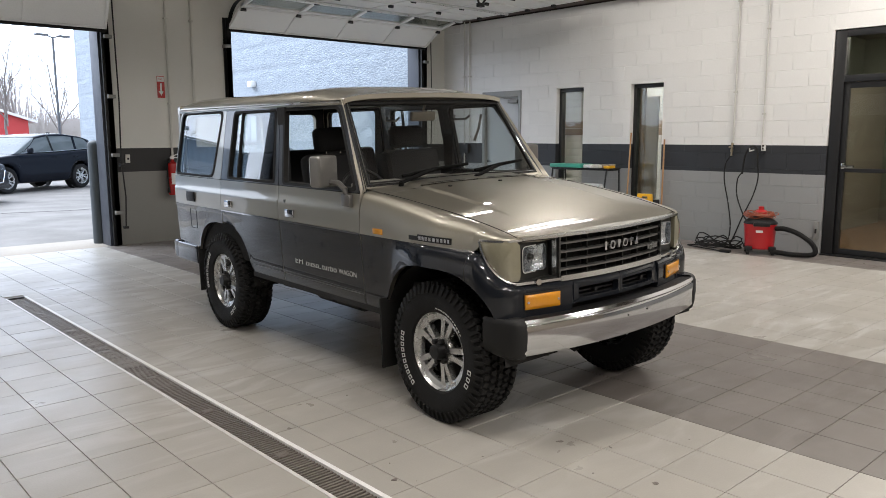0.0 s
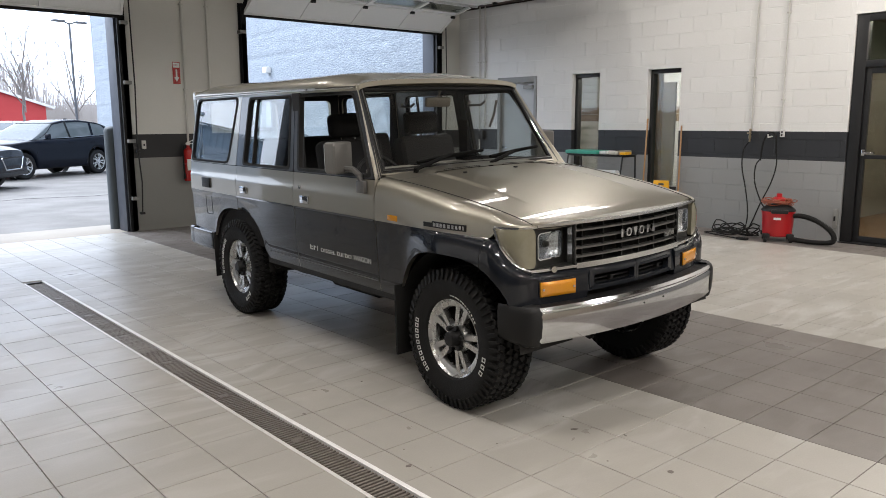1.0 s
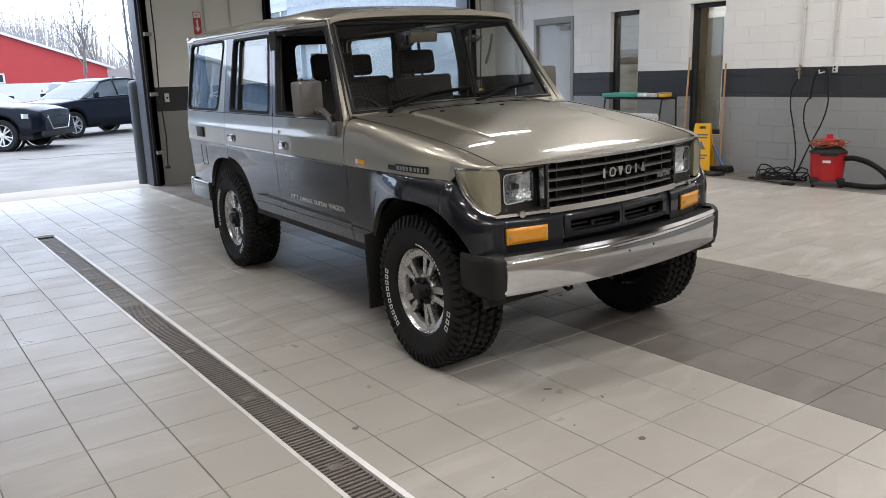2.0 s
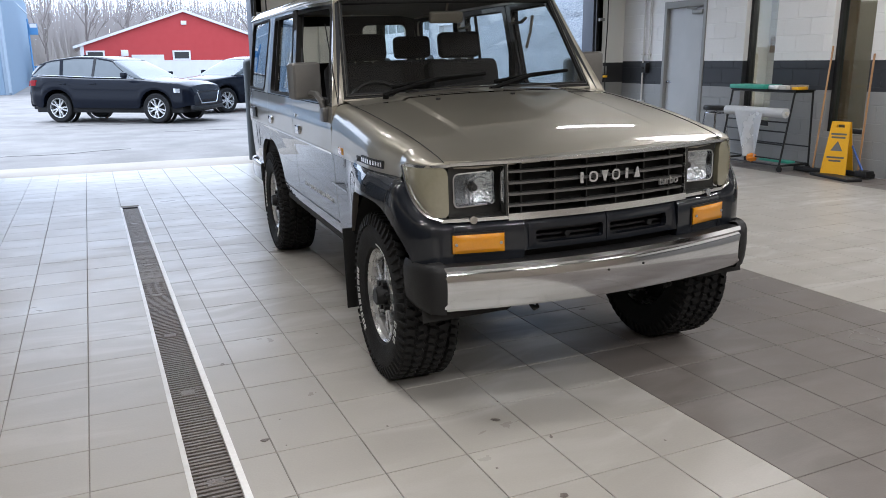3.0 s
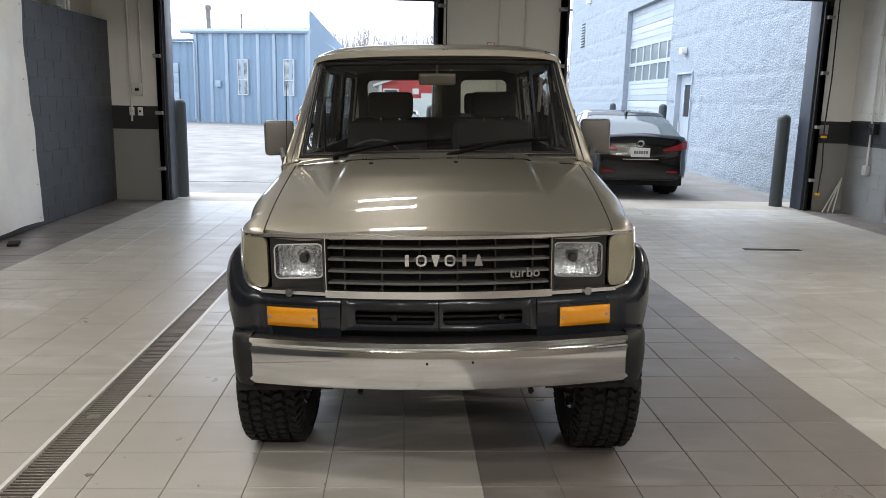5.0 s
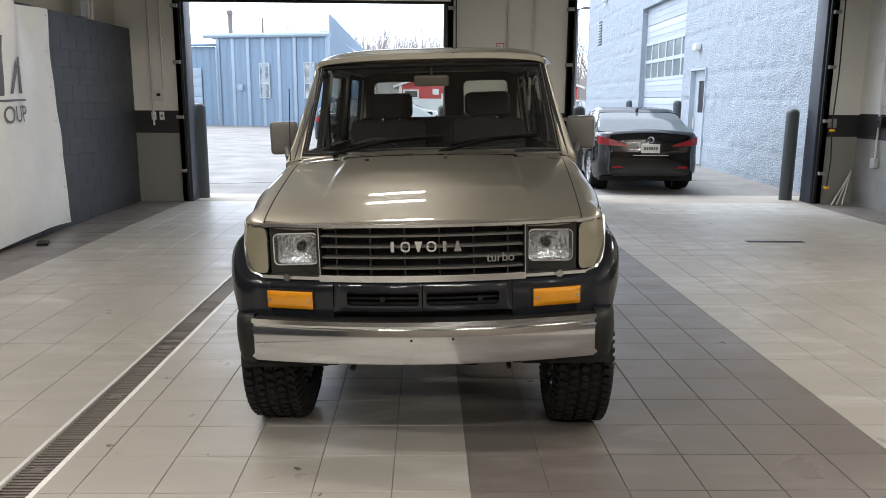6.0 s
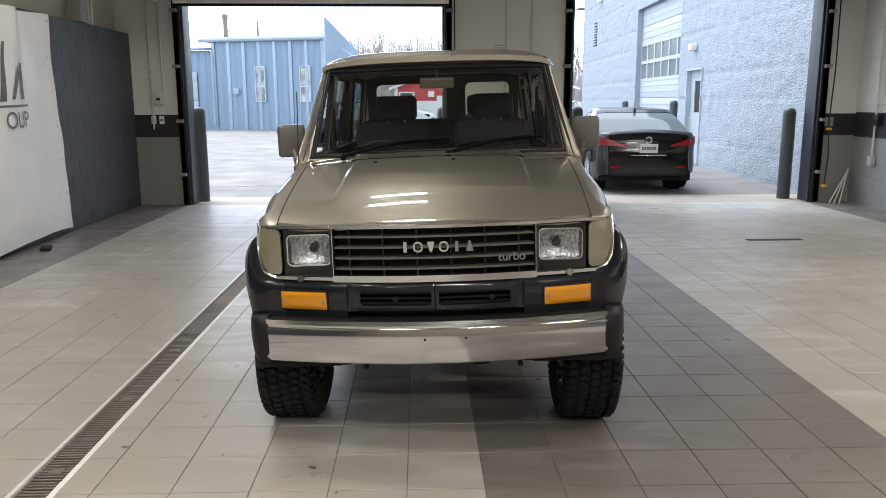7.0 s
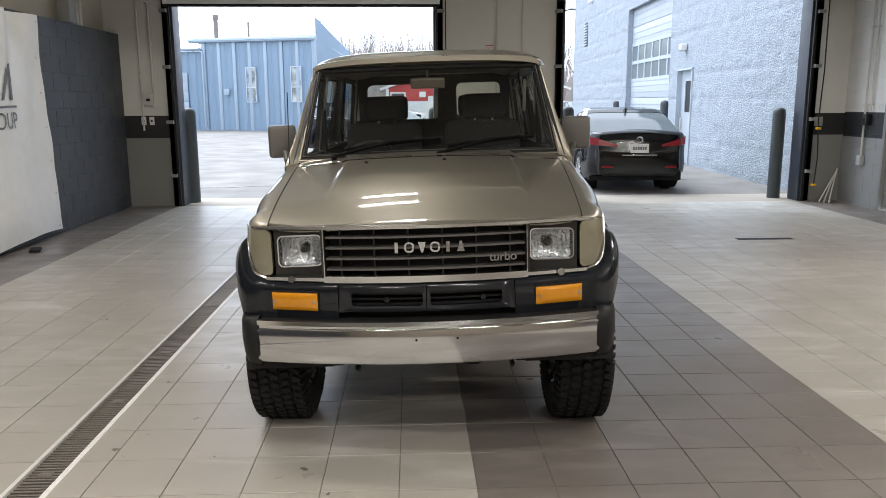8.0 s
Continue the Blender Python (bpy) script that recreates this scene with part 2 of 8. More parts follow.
def stretched(m, scale):
    """Stretches a material's noises along the axes."""
    n, l = m.node_tree.nodes, m.node_tree.links
    mp, g = n.new("ShaderNodeMapping"), n.new("ShaderNodeNewGeometry")
    mp.inputs["Scale"].default_value = scale
    l.new(g.outputs["Position"], mp.inputs["Vector"])
    for k in [k for k in n if k.bl_idname == "ShaderNodeTexNoise"]:
        l.new(mp.outputs[0], k.inputs["Vector"])


stretched(M_SPLIT, (1.0, 0.55, 1.1))
M_BLUEMET = surf("blue_metal_siding", (0.152, 0.227, 0.305), (0.177, 0.253, 0.332), 1.5, 0.5, bump=0.04)
M_BLUETRIM = surf("pale_blue_trim", (0.305, 0.378, 0.451), None, 2, 0.5)
M_BARN = surf("barn_red", (0.425, 0.034, 0.034), (0.380, 0.030, 0.030), 2, 0.6, bump=0.05)
M_BARNWHITE = surf("barn_white", (0.696, 0.696, 0.684), None, 2, 0.6)
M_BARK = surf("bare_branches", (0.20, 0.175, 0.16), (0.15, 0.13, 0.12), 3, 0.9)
# paler than the near bark: distance haze is put into the colour
M_HAZE = surf("hazed_twigs", (0.40, 0.37, 0.355), (0.33, 0.30, 0.29), 3, 0.9)
M_POST = surf("grey_post", (0.095, 0.10, 0.11), None, 5, 0.5)
M_GRASS = surf("dry_grass", (0.17, 0.16, 0.07), (0.11, 0.12, 0.05), 0.8, 0.95, bump=0.6, bump_scale=40)


# ---- mesh tools ----
class Build:
    """One bmesh that collects solids; put() makes it an object."""

    def __init__(self):
        self.bm = bmesh.new()

    def add(self, verts, faces, mi=0):
        vs = [self.bm.verts.new(v) for v in verts]
        for f in faces:
            try:
                self.bm.faces.new([vs[i] for i in f]).material_index = mi
            except ValueError:
                pass
        return vs

    def box(self, x0, x1, y0, y1, z0, z1, mi=0, bevel=0.0, seg=2, m=None):
        t = bmesh.new()
        bmesh.ops.create_cube(t, size=1)
        for v in t.verts:
            v.co = Vector(((x0 + x1) / 2 + v.co.x * (x1 - x0), (y0 + y1) / 2 + v.co.y * (y1 - y0), (z0 + z1) / 2 + v.co.z * (z1 - z0)))
        if bevel:
            bmesh.ops.bevel(t, geom=t.edges[:], offset=bevel, segments=seg, profile=0.6, affect="EDGES")
        return self.take(t, mi, m)

    def take(self, t, mi=0, m=None):
        t.verts.index_update()
        vs = self.add([(m @ v.co) if m else v.co.copy() for v in t.verts], [[v.index for v in f.verts] for f in t.faces], mi)
        t.free()
        return vs

    def cyl(self, a, b, r0, r1=None, n=16, mi=0, caps=True):
        a, b = Vector(a), Vector(b)
        r1 = r0 if r1 is None else r1
        q = (b - a).to_track_quat("Z", "Y")
        ring = [q @ Vector((math.cos(2 * math.pi * i / n), math.sin(2 * math.pi * i / n), 0)) for i in range(n)]
        vs = [a + r * r0 for r in ring] + [b + r * r1 for r in ring]
        fs = [(i, (i + 1) % n, n + (i + 1) % n, n + i) for i in range(n)]
        if caps:
            fs += [tuple(range(n - 1, -1, -1)), tuple(range(n, 2 * n))]
        return self.add(vs, fs, mi)

    def tube(self, pts, r, n=8, mi=0):
        pts = [Vector(p) for p in pts]
        vs, up = [], Vector((0, 0, 1))
        for i, p in enumerate(pts):
            d = (pts[min(i + 1, len(pts) - 1)] - pts[max(i - 1, 0)]).normalized()
            s = d.cross(up if abs(d.z) < 0.95 else Vector((1, 0, 0))).normalized()
            u = s.cross(d)
            vs += [p + (s * math.cos(2 * math.pi * k / n) + u * math.sin(2 * math.pi * k / n)) * r for k in range(n)]
        fs = [(i * n + k, i * n + (k + 1) % n, (i + 1) * n + (k + 1) % n, (i + 1) * n + k) for i in range(len(pts) - 1) for k in range(n)]
        fs += [tuple(range(n - 1, -1, -1)), tuple(range((len(pts) - 1) * n, len(pts) * n))]
        return self.add(vs, fs, mi)

    def lathe(self, prof, n=32, mi=0, m=None, close=False):
        """prof: (radius, height) round the z axis."""
        vs = [Vector((r * math.cos(2 * math.pi * k / n), r * math.sin(2 * math.pi * k / n), h)) for r, h in prof for k in range(n)]
        fs = [(i * n + k, i * n + (k + 1) % n, (i + 1) * n + (k + 1) % n, (i + 1) * n + k) for i in range(len(prof) - 1) for k in range(n)]
        if close:
            fs += [tuple(range(n - 1, -1, -1)), tuple(range((len(prof) - 1) * n, len(prof) * n))]
        return self.add([(m @ v) if m else v for v in vs], fs, mi)

    def grid(self, fn, us, vs_, mi=0, flip=False):
        """fn(u, v) -> point; mi: index or fn(u, v)."""
        nu, nv = len(us), len(vs_)
        vs = [self.bm.verts.new(fn(u, v)) for u in us for v in vs_]
        for i in range(nu - 1):
            for j in range(nv - 1):
                q = [vs[i * nv + j], vs[(i + 1) * nv + j], vs[(i + 1) * nv + j + 1], vs[i * nv + j + 1]]
                f = self.bm.faces.new(q[::-1] if flip else q)
                f.material_index = mi((us[i] + us[i + 1]) / 2, (vs_[j] + vs_[j + 1]) / 2) if callable(mi) else mi
        return vs

    def prism(self, poly, d, mi=0):
        """poly: points in space; d: the way by which they are pushed to give thickness."""
        d = Vector(d)
        n = len(poly)
        vs = [Vector(p) for p in poly] + [Vector(p) + d for p in poly]
        fs = [tuple(range(n - 1, -1, -1)), tuple(range(n, 2 * n))] + [(i, (i + 1) % n, n + (i + 1) % n, n + i) for i in range(n)]
        return self.add(vs, fs, mi)

    def ring(self, outer, inner, d, mi=0):
        """A flat frame between two outlines with as many points, with thickness d."""
        d = Vector(d)
        n = len(outer)
        o, i_ = [Vector(p) for p in outer], [Vector(p) for p in inner]
        vs = o + i_ + [p + d for p in o] + [p + d for p in i_]
        fs = []
        for k in range(n):
            j = (k + 1) % n
            fs += [(k, j, n + j, n + k), (2 * n + j, 2 * n + k, 3 * n + k, 3 * n + j), (j, k, 2 * n + k, 2 * n + j), (n + k, n + j, 3 * n + j, 3 * n + k)]
        return self.add(vs, fs, mi)

    def shell(self, d):
        """Gives the sheet built so far a turned-in rim of depth d along its border."""
        d = Vector(d)
        self.bm.edges.index_update()
        border = [e for e in self.bm.edges if len(e.link_faces) == 1]
        twin = {}
        for e in border:
            for v in e.verts:
                if v not in twin:
                    twin[v] = self.bm.verts.new(v.co + d)
        for e in border:
            a, b = e.verts
            f = self.bm.faces.new((b, a, twin[a], twin[b]))
            f.material_index = e.link_faces[0].material_index

    def done(self, name, mats, parent=None, label="", m=None, sharp=32.0, weld=False, normals=True):
        bm = self.bm
        if weld:
            bmesh.ops.remove_doubles(bm, verts=bm.verts[:], dist=0.0003)
        if normals:
            bmesh.ops.recalc_face_normals(bm, faces=bm.faces[:])
        lim = radians(sharp)
        for f in bm.faces:
            f.smooth = True
        for e in bm.edges:
            if len(e.link_faces) == 2 and e.calc_face_angle(0) > lim:
                e.smooth = False
        me = bpy.data.meshes.new(name)
        bm.to_mesh(me)
        bm.free()
        for k in mats if isinstance(mats, (list, tuple)) else [mats]:
            me.materials.append(k)
        ob = new(name, me)
        if parent:
            ob.parent = parent
        if m is not None:
            ob.matrix_basis = m
        if label:
            tagged(ob, label)
        return ob


def base(name, m, label, category, group="", kind=""):
    ob = new(name)
    ob.matrix_basis = m
    ob.empty_display_size = 0.1
    return tagged(ob, label, category, group, kind)


def rrect(x0, x1, z0, z1, r, k=5):
    """A rounded rectangle, 4 * k points, from the lower right corner on, counterclockwise."""
    out = []
    for cx, cz, a0 in ((x1 - r, z0 + r, -90), (x1 - r, z1 - r, 0), (x0 + r, z1 - r, 90), (x0 + r, z0 + r, 180)):
        for i in range(k):
            a = radians(a0 + 90 * i / (k - 1))
            out.append((cx + r * math.cos(a), cz + r * math.sin(a)))
    return out


def rpoly(pts, r, k=5):
    """The polygon with its corners rounded, k points a corner."""
    out, n = [], len(pts)
    for i in range(n):
        p, a, b = Vector(pts[i]), Vector(pts[i - 1]), Vector(pts[(i + 1) % n])
        da, db = (a - p).normalized(), (b - p).normalized()
        rr = min(r, (a - p).length * 0.45, (b - p).length * 0.45)
        for j in range(k):
            t = j / (k - 1)
            out.append(tuple((p + da * rr) * (1 - t) ** 2 + p * 2 * t * (1 - t) + (p + db * rr) * t * t))
    return out


def smooth(t):
    t = max(0.0, min(1.0, t))
    return t * t * (3 - 2 * t)


def lin(a, b, n):
    return [a + (b - a) * i / (n - 1) for i in range(n)]


# ---- the service bay: floor, walls, ceiling ----
XL, XR, YB, YF = -0.88, 10.135, 10.95, -7.0
D1, D2, HEAD = (-0.13, 3.80), (5.68, 9.54), 3.25


def wall_box(name, label, boxes, mat, category="wall", kind="structure"):
    b = Build()
    for k in boxes:
        b.box(*k)
    return tagged(b.done(name, mat), label, category, kind=kind)


floor = wall_box("floor", "grey-beige tiled service bay floor with dark tile stripes", [(-1.35, 1.745, YF, YB, -0.2, -0.005), (1.915, XR, YF, YB, -0.2, -0.005), (1.745, 1.915, 8.02, YB, -0.2, -0.005), (1.745, 1.915, YF, -1.0, -0.2, -0.005)], M_GROUT, "floor")
b = Build()
for x0, x1, z0, z1 in ((-1.35, D1[0], 0, CEIL), (D1[1], D2[0], 0, CEIL), (D2[1], XR, 0, CEIL), (D1[0], D1[1], HEAD, CEIL), (D2[0], D2[1], HEAD, CEIL)):
    b.box(x0, XR + 0.2 if x1 == XR else x1, YB, YB + 0.3, z0, z1)
wall_north = tagged(b.done("wall_north", M_WALL_S), "smooth painted wall with two wide door openings", "wall", kind="structure")
wall_box("wall_south", "plain grey painted wall closing the bay", [(-1.35, XR + 0.2, YF - 0.2, YF, 0, CEIL)], M_TAN)
wall_box("ceiling", "pale painted metal deck ceiling", [(-1.35, XR + 0.2, YF - 0.2, YB + 0.3, CEIL, CEIL + 0.15)], M_CEIL, "ceiling")
wall_box("wall_west", "beige upper wall behind the dark block partition", [(-1.35, -1.09, YF, YB, 0, CEIL)], M_UPPER)
WTOP = 3.56
# east wall core, with openings: y0, y1, z0, z1
OPEN = [(1.43, 3.82, 0.0, 2.802), (6.18, 6.74, 0.49, 2.292), (7.635, 8.19, 0.49, 2.292), (8.97, 9.91, 0.0, 2.30)]
b = Build()
ys = sorted({YF, YB} | {v for o in OPEN for v in o[:2]})
for y0, y1 in zip(ys, ys[1:]):
    hit = [o for o in OPEN if o[0] <= y0 and o[1] >= y1]
    if hit:
        if hit[0][2] > 0:
            b.box(XR + 0.006, XR + 0.2, y0, y1, 0, hit[0][2])
        b.box(XR + 0.006, XR + 0.2, y0, y1, hit[0][3], WTOP)
    else:
        b.box(XR + 0.006, XR + 0.2, y0, y1, 0, WTOP)
wall_east = tagged(b.done("wall_east", M_WALL), "painted concrete block wall, white over dark band over grey", "wall", kind="structure")
b = Build()
b.box(-1.085, XL - 0.006, YF, YB, 0, 2.55, bevel=0.004)
partition = tagged(b.done("wall_partition", M_DARKBLOCK), "dark grey painted block partition of part height", "wall", kind="structure")
wall_box("wall_east_upper", "dark brown steel cladding over the block wall", [(XR + 0.1, XR + 0.2, YF, YB, WTOP, CEIL)], surf("brown_cladding", (0.06, 0.045, 0.04), None, 3, 0.7))

# ---- the parked off-road wagon ----
M_SILVER = surf("silver_beige_paint", (0.358, 0.335, 0.281), (0.34, 0.318, 0.267), 4, 0.38, 0.85, bump=0.02, bump_scale=900, grain=0.05, spec=0.4, coat=1.0, rough_var=0.04)
M_SLATE = surf("slate_paint", (0.0095, 0.0115, 0.016), (0.0082, 0.010, 0.014), 4, 0.30, 0.0, spec=0.05, bump=0.0, bump_scale=900, grain=0.05, coat=1.0, rough_var=0.04)
M_CHROME = surf("chrome", (0.64, 0.655, 0.68), (0.56, 0.575, 0.60), 10, 0.07, 1.0, grain=0.01, rough_var=0.03)
M_BUMPER = surf("bumper_chrome", (0.66, 0.67, 0.69), (0.56, 0.57, 0.59), 7, 0.10, 1.0, grain=0.02, rough_var=0.04)
M_TRIM = surf("bright_trim", (0.74, 0.745, 0.75), (0.66, 0.665, 0.67), 10, 0.20, 1.0, grain=0.02, rough_var=0.04)
M_GRILLE = surf("grille_silver", (0.16, 0.156, 0.15), (0.12, 0.117, 0.113), 20, 0.34, 0.45)
M_SURR = surf("dark_grey_plastic", (0.022, 0.022, 0.020), None, 20, 0.4)
M_TYRE = surf("tyre_rubber", (0.0065, 0.0065, 0.007), (0.012, 0.0118, 0.0115), 14, 0.75, spec=0.3, bump=0.3, bump_scale=160)
M_LETTER = surf("raised_white_lettering", (0.62, 0.62, 0.60), None, 40, 0.6)
M_RIM = surf("machined_alloy", (0.62, 0.62, 0.615), (0.50, 0.50, 0.495), 18, 0.27, 0.85)
M_AMBER = surf("amber_lens", (0.66, 0.275, 0.005), (0.56, 0.22, 0.004), 30, 0.2, bump=0.12, bump_scale=160, spec=0.4, coat=1.0)
M_CORNER = surf("yellowed_clear_lens", (0.25, 0.232, 0.165), (0.19, 0.178, 0.125), 12, 0.15, bump=0.06, bump_scale=90, coat=1.0)
M_REFLECT = surf("lamp_reflector", (0.74, 0.77, 0.80), (0.42, 0.44, 0.47), 22, 0.22, 0.9, bump=0.6, bump_scale=60)
M_LENS = glass_mat("lamp_lens", (0.94, 0.96, 0.97), 1.5)
M_WIND = glass_mat("windscreen_glass", (0.92, 0.94, 0.92), 1.7)
M_SIDEG = glass_mat("side_glass", (0.92, 0.94, 0.94), 1.9)
M_CLOTH = surf("dark_grey_cloth", (0.011, 0.011, 0.012), (0.017, 0.017, 0.018), 20, 0.9, bump=0.4, bump_scale=300)
M_DASH = surf("grey_dash", (0.20, 0.188, 0.168), (0.17, 0.16, 0.142), 12, 0.7, bump=0.2, bump_scale=200)
M_LINING = surf("headliner", (0.13, 0.123, 0.112), None, 12, 0.9)
M_UNDER = surf("underbody", (0.007, 0.007, 0.007), (0.013, 0.012, 0.011), 9, 0.8, bump=0.3)

M_BADGE = surf("dull_silver", (0.46, 0.46, 0.45), None, 20, 0.3, 0.8)
# silver door frames: the dark reflection in their paint is put into the colour
M_FRAME = surf("dark_reflection_frame", (0.030, 0.033, 0.040), (0.025, 0.028, 0.034), 6, 0.35, 0.2, coat=0.8)
M_MIRROR = surf("mirror_housing", (0.16, 0.156, 0.147), (0.14, 0.136, 0.128), 9, 0.35, 0.3, coat=0.6)
CAR = pose(3.512, 2.838, 0.012, 0, -1.6, -2.46)
WB, CREASE = 2.70, 0.972
wagon = base("offroad_wagon", CAR, "silver-beige over slate-grey boxy off-road wagon parked on the tiles", "car")


def body_w(y, z):
    """Half width of the lower body at y (back from the front axle) and height z."""
    w = float(np.interp(z, [0.50, 0.58, 0.80, 0.95, 0.972, 0.985, 1.105, 1.115, 1.222], [0.790, 0.812, 0.822, 0.824, 0.832, 0.831, 0.829, 0.823, 0.815]))
    w -= 0.050 * smooth((0.05 - y) / 0.4) + 0.012 * smooth((y - 3.3) / 0.35)
    if y < 0.50 and z < CREASE:
        w += (0.060 + 0.028 * smooth((0.05 - y) / 0.4)) * math.sqrt(max(0.0, 1 - (1 - min(1.0, (CREASE - z) / 0.12)) ** 2)) * (1 - smooth((y - 0.02) / 0.44))
    rr = math.hypot(y - WB, z - 0.38)
    w += 0.004 * smooth((0.55 - rr) / 0.06)
    return w


def arch(y):
    for c in (0.0, WB):
        front = c == 0 and y < 0
        u, k = abs(y - c) / (0.430 if front else 0.475), 3.2 if front else 2.6
        if u < 1:
            return 0.42 + 0.445 * (1 - u ** k) ** (1 / k)
    return 0.0


def low(y):
    return max(arch(y), float(np.interp(y, [-0.46, 0.47, 0.475, WB - 0.476, WB - 0.475, WB + 0.475, 3.64], [0.60, 0.60, 0.505, 0.505, 0.505, 0.60, 0.60])))



def columns(y0, y1):
    ys = set(lin(y0, y1, max(3, int((y1 - y0) / 0.05) + 1)))
    for c in (0.0, WB):
        for a in lin(0, 180, 33):
            y = c + (0.430 if c == 0 and a > 90 else 0.475) * math.cos(radians(a))
            if y0 < y < y1:
                ys.add(round(y, 4))
    return sorted(ys)


def panel(name, y0, y1, s, parent, bottom=low, top=1.208, label=""):
    """A side panel from the sill to the belt, slate below the crease and silver above."""
    b = Build()
    ys, fr = columns(y0, y1), lin(0, 1, 10) + [1 + (z - CREASE) / (top - CREASE) for z in (0.985, 1.03, 1.08, 1.105, 1.115, 1.17)] + [2]

    def at(y, f):
        zb = min(bottom(y), CREASE - 0.01)
        z = zb + (CREASE - zb) * f if f <= 1 else CREASE + (top - CREASE) * (f - 1)
        return Vector((s * body_w(y, z), y, z))
    b.grid(at, ys, fr, lambda y, f: 1 if f < 1 else 0)
    b.shell((-s * 0.035, 0, 0))
    return b.done(name, [M_SILVER, M_SLATE], parent, label)


def front_y(x):
    return -0.565 + 0.22 * x * x


def hood_z(x, y):
    t = (y + 0.50) / 1.18
    z = 1.044 + 1.18 * max(0, t) * (0.272 - 0.088 * max(0, t))
    ridge = 0.458
    z -= 0.011 * smooth((abs(x) - ridge + 0.006) / 0.012) * smooth((y + 0.34) / 0.60)
    return z - (0.008 + 0.022 * max(0, min(1, t))) * (abs(x) / 0.7) ** 2.2 - 0.008 * smooth((-0.40 - y) / 0.12)


def hood_edge(y):
    return float(np.interp(y, [-0.5, 0.68], [0.668, 0.732]))


FLARE_Y = -0.27
GZ0, GZ1 = 0.825, 1.024


def outline(wide, turn, back):
    """Half of the front's line in plan, as (distance along it, x, y)."""
    p = [(x, front_y(x)) for x in lin(0, turn, 16)]
    x0, y0 = p[-1]
    p += [(x0 + (wide - x0) * math.sin(a) ** 0.9, y0 + (back - y0) * (1 - math.cos(a))) for a in lin(0.12, math.pi / 2, 9)]
    s, out = 0.0, [(0.0, *p[0])]
    for a, c in zip(p, p[1:]):
        s += math.hypot(c[0] - a[0], c[1] - a[1])
        out.append((s, *c))
    return out


UPPER = outline(body_w(FLARE_Y, CREASE), 0.70, FLARE_Y)
SMAX = UPPER[-1][0]
STEP = 0.027  # the slate panel stands this far before the lamps


def along(path, s, d=0.0):
    k = [p[0] for p in path]
    a = abs(s)
    x, y = float(np.interp(a, k, [p[1] for p in path])), float(np.interp(a, k, [p[2] for p in path]))
    e = 0.01
    x1, y1 = float(np.interp(a + e, k, [p[1] for p in path])), float(np.interp(a + e, k, [p[2] for p in path]))
    x0, y0 = float(np.interp(max(0, a - e), k, [p[1] for p in path])), float(np.interp(max(0, a - e), k, [p[2] for p in path]))
    n = Vector((y1 - y0, -(x1 - x0))).normalized() if (x1 - x0, y1 - y0) != (0, 0) else Vector((0, -1))
    x, y = x + n.x * d, y + n.y * d
    return (x if s >= 0 else -x), y


def fender(s):
    """Side of the nose behind the corner lamp: slate flare below the crease, silver above."""
    b = Build()
    ys = columns(FLARE_Y, 0.688)
    fr = lin(0, 1, 12) + lin(1.08, 2, 12)

    def at(y, f):
        zb = min(low(y), CREASE - 0.01)
        if f <= 1:
            z = zb + (CREASE - zb) * f
            return Vector((s * body_w(y, z), y, z))
        a = (f - 1) * math.pi / 2
        w, xe, zt = body_w(y, CREASE), hood_edge(y) + 0.004, hood_z(hood_edge(y), y)
        return Vector((s * (xe + (w - xe) * max(0, math.cos(a)) ** 0.62), y, CREASE + (zt - CREASE) * math.sin(a) ** 0.80))
    b.grid(at, ys, fr, lambda y, f: 1 if f < 1 else 0)
    b.shell((-s * 0.03, 0, -0.004))
    return b.done("front_fender", [M_SILVER, M_SLATE], wagon, "silver fender with flared slate lower part", sharp=40)


def nose_corner(s):
    """Slate corner below the lamp, from the valance round to the flare."""
    b = Build()
    us = lin(0, 1, 22)

    def at(u, f):
        q = 0.655 + (SMAX - 0.655) * u
        zt = float(np.interp(q, [0.66, 0.70, 0.74, 0.79, 0.845, 0.885, 0.93], [GZ0 - 0.022, GZ0 - 0.016, GZ0 - 0.002, GZ0 + 0.036, GZ0 + 0.095, CREASE - 0.01, CREASE]))
        x, y = along(UPPER, s * q)
        zb = max(0.640, arch(y) if u > 0.3 else 0)
        z = zb + (zt - zb) * f
        crest = math.sqrt(max(0.0, 1 - (1 - min(1.0, (zt - z) / (0.07 + 0.05 * u))) ** 2))
        d = (body_w(FLARE_Y, 0.84) - body_w(FLARE_Y, CREASE)) * crest * smooth(u * 1.3) + STEP * smooth((1 - f) / 0.12) * (1 - smooth(u * 1.3))
        x, y = along(UPPER, s * q, d)
        return Vector((x, y, z))
    b.grid(at, us, lin(0, 1, 12))
    b.shell((-s * 0.03, 0.02, 0))
    b.done("nose_corner", M_SLATE, wagon, "slate corner panel under the lamp", sharp=50)
    # silver tip over the lamp
    b = Build()

    def tip(u, f):
        q = 0.655 + (SMAX - 0.655) * u
        xo, y = along(UPPER, q, 0.002)
        y += 0.004
        zo = GZ1 + 0.002 - (GZ1 - CREASE + 0.002) * smooth((u - 0.7) / 0.3)
        xe, ze = min(hood_edge(y) + 0.004, xo), hood_z(hood_edge(y), max(y, -0.475))
        c = f * math.pi / 2
        return Vector((s * (xe + (xo - xe) * max(0, math.cos(c)) ** 0.62), y, zo + (ze - zo) * math.sin(c) ** 0.8))
    b.grid(tip, us, lin(0, 1, 10))
    b.shell((0, 0.01, -0.004))
    b.done("fender_tip", M_SILVER, wagon, sharp=50)


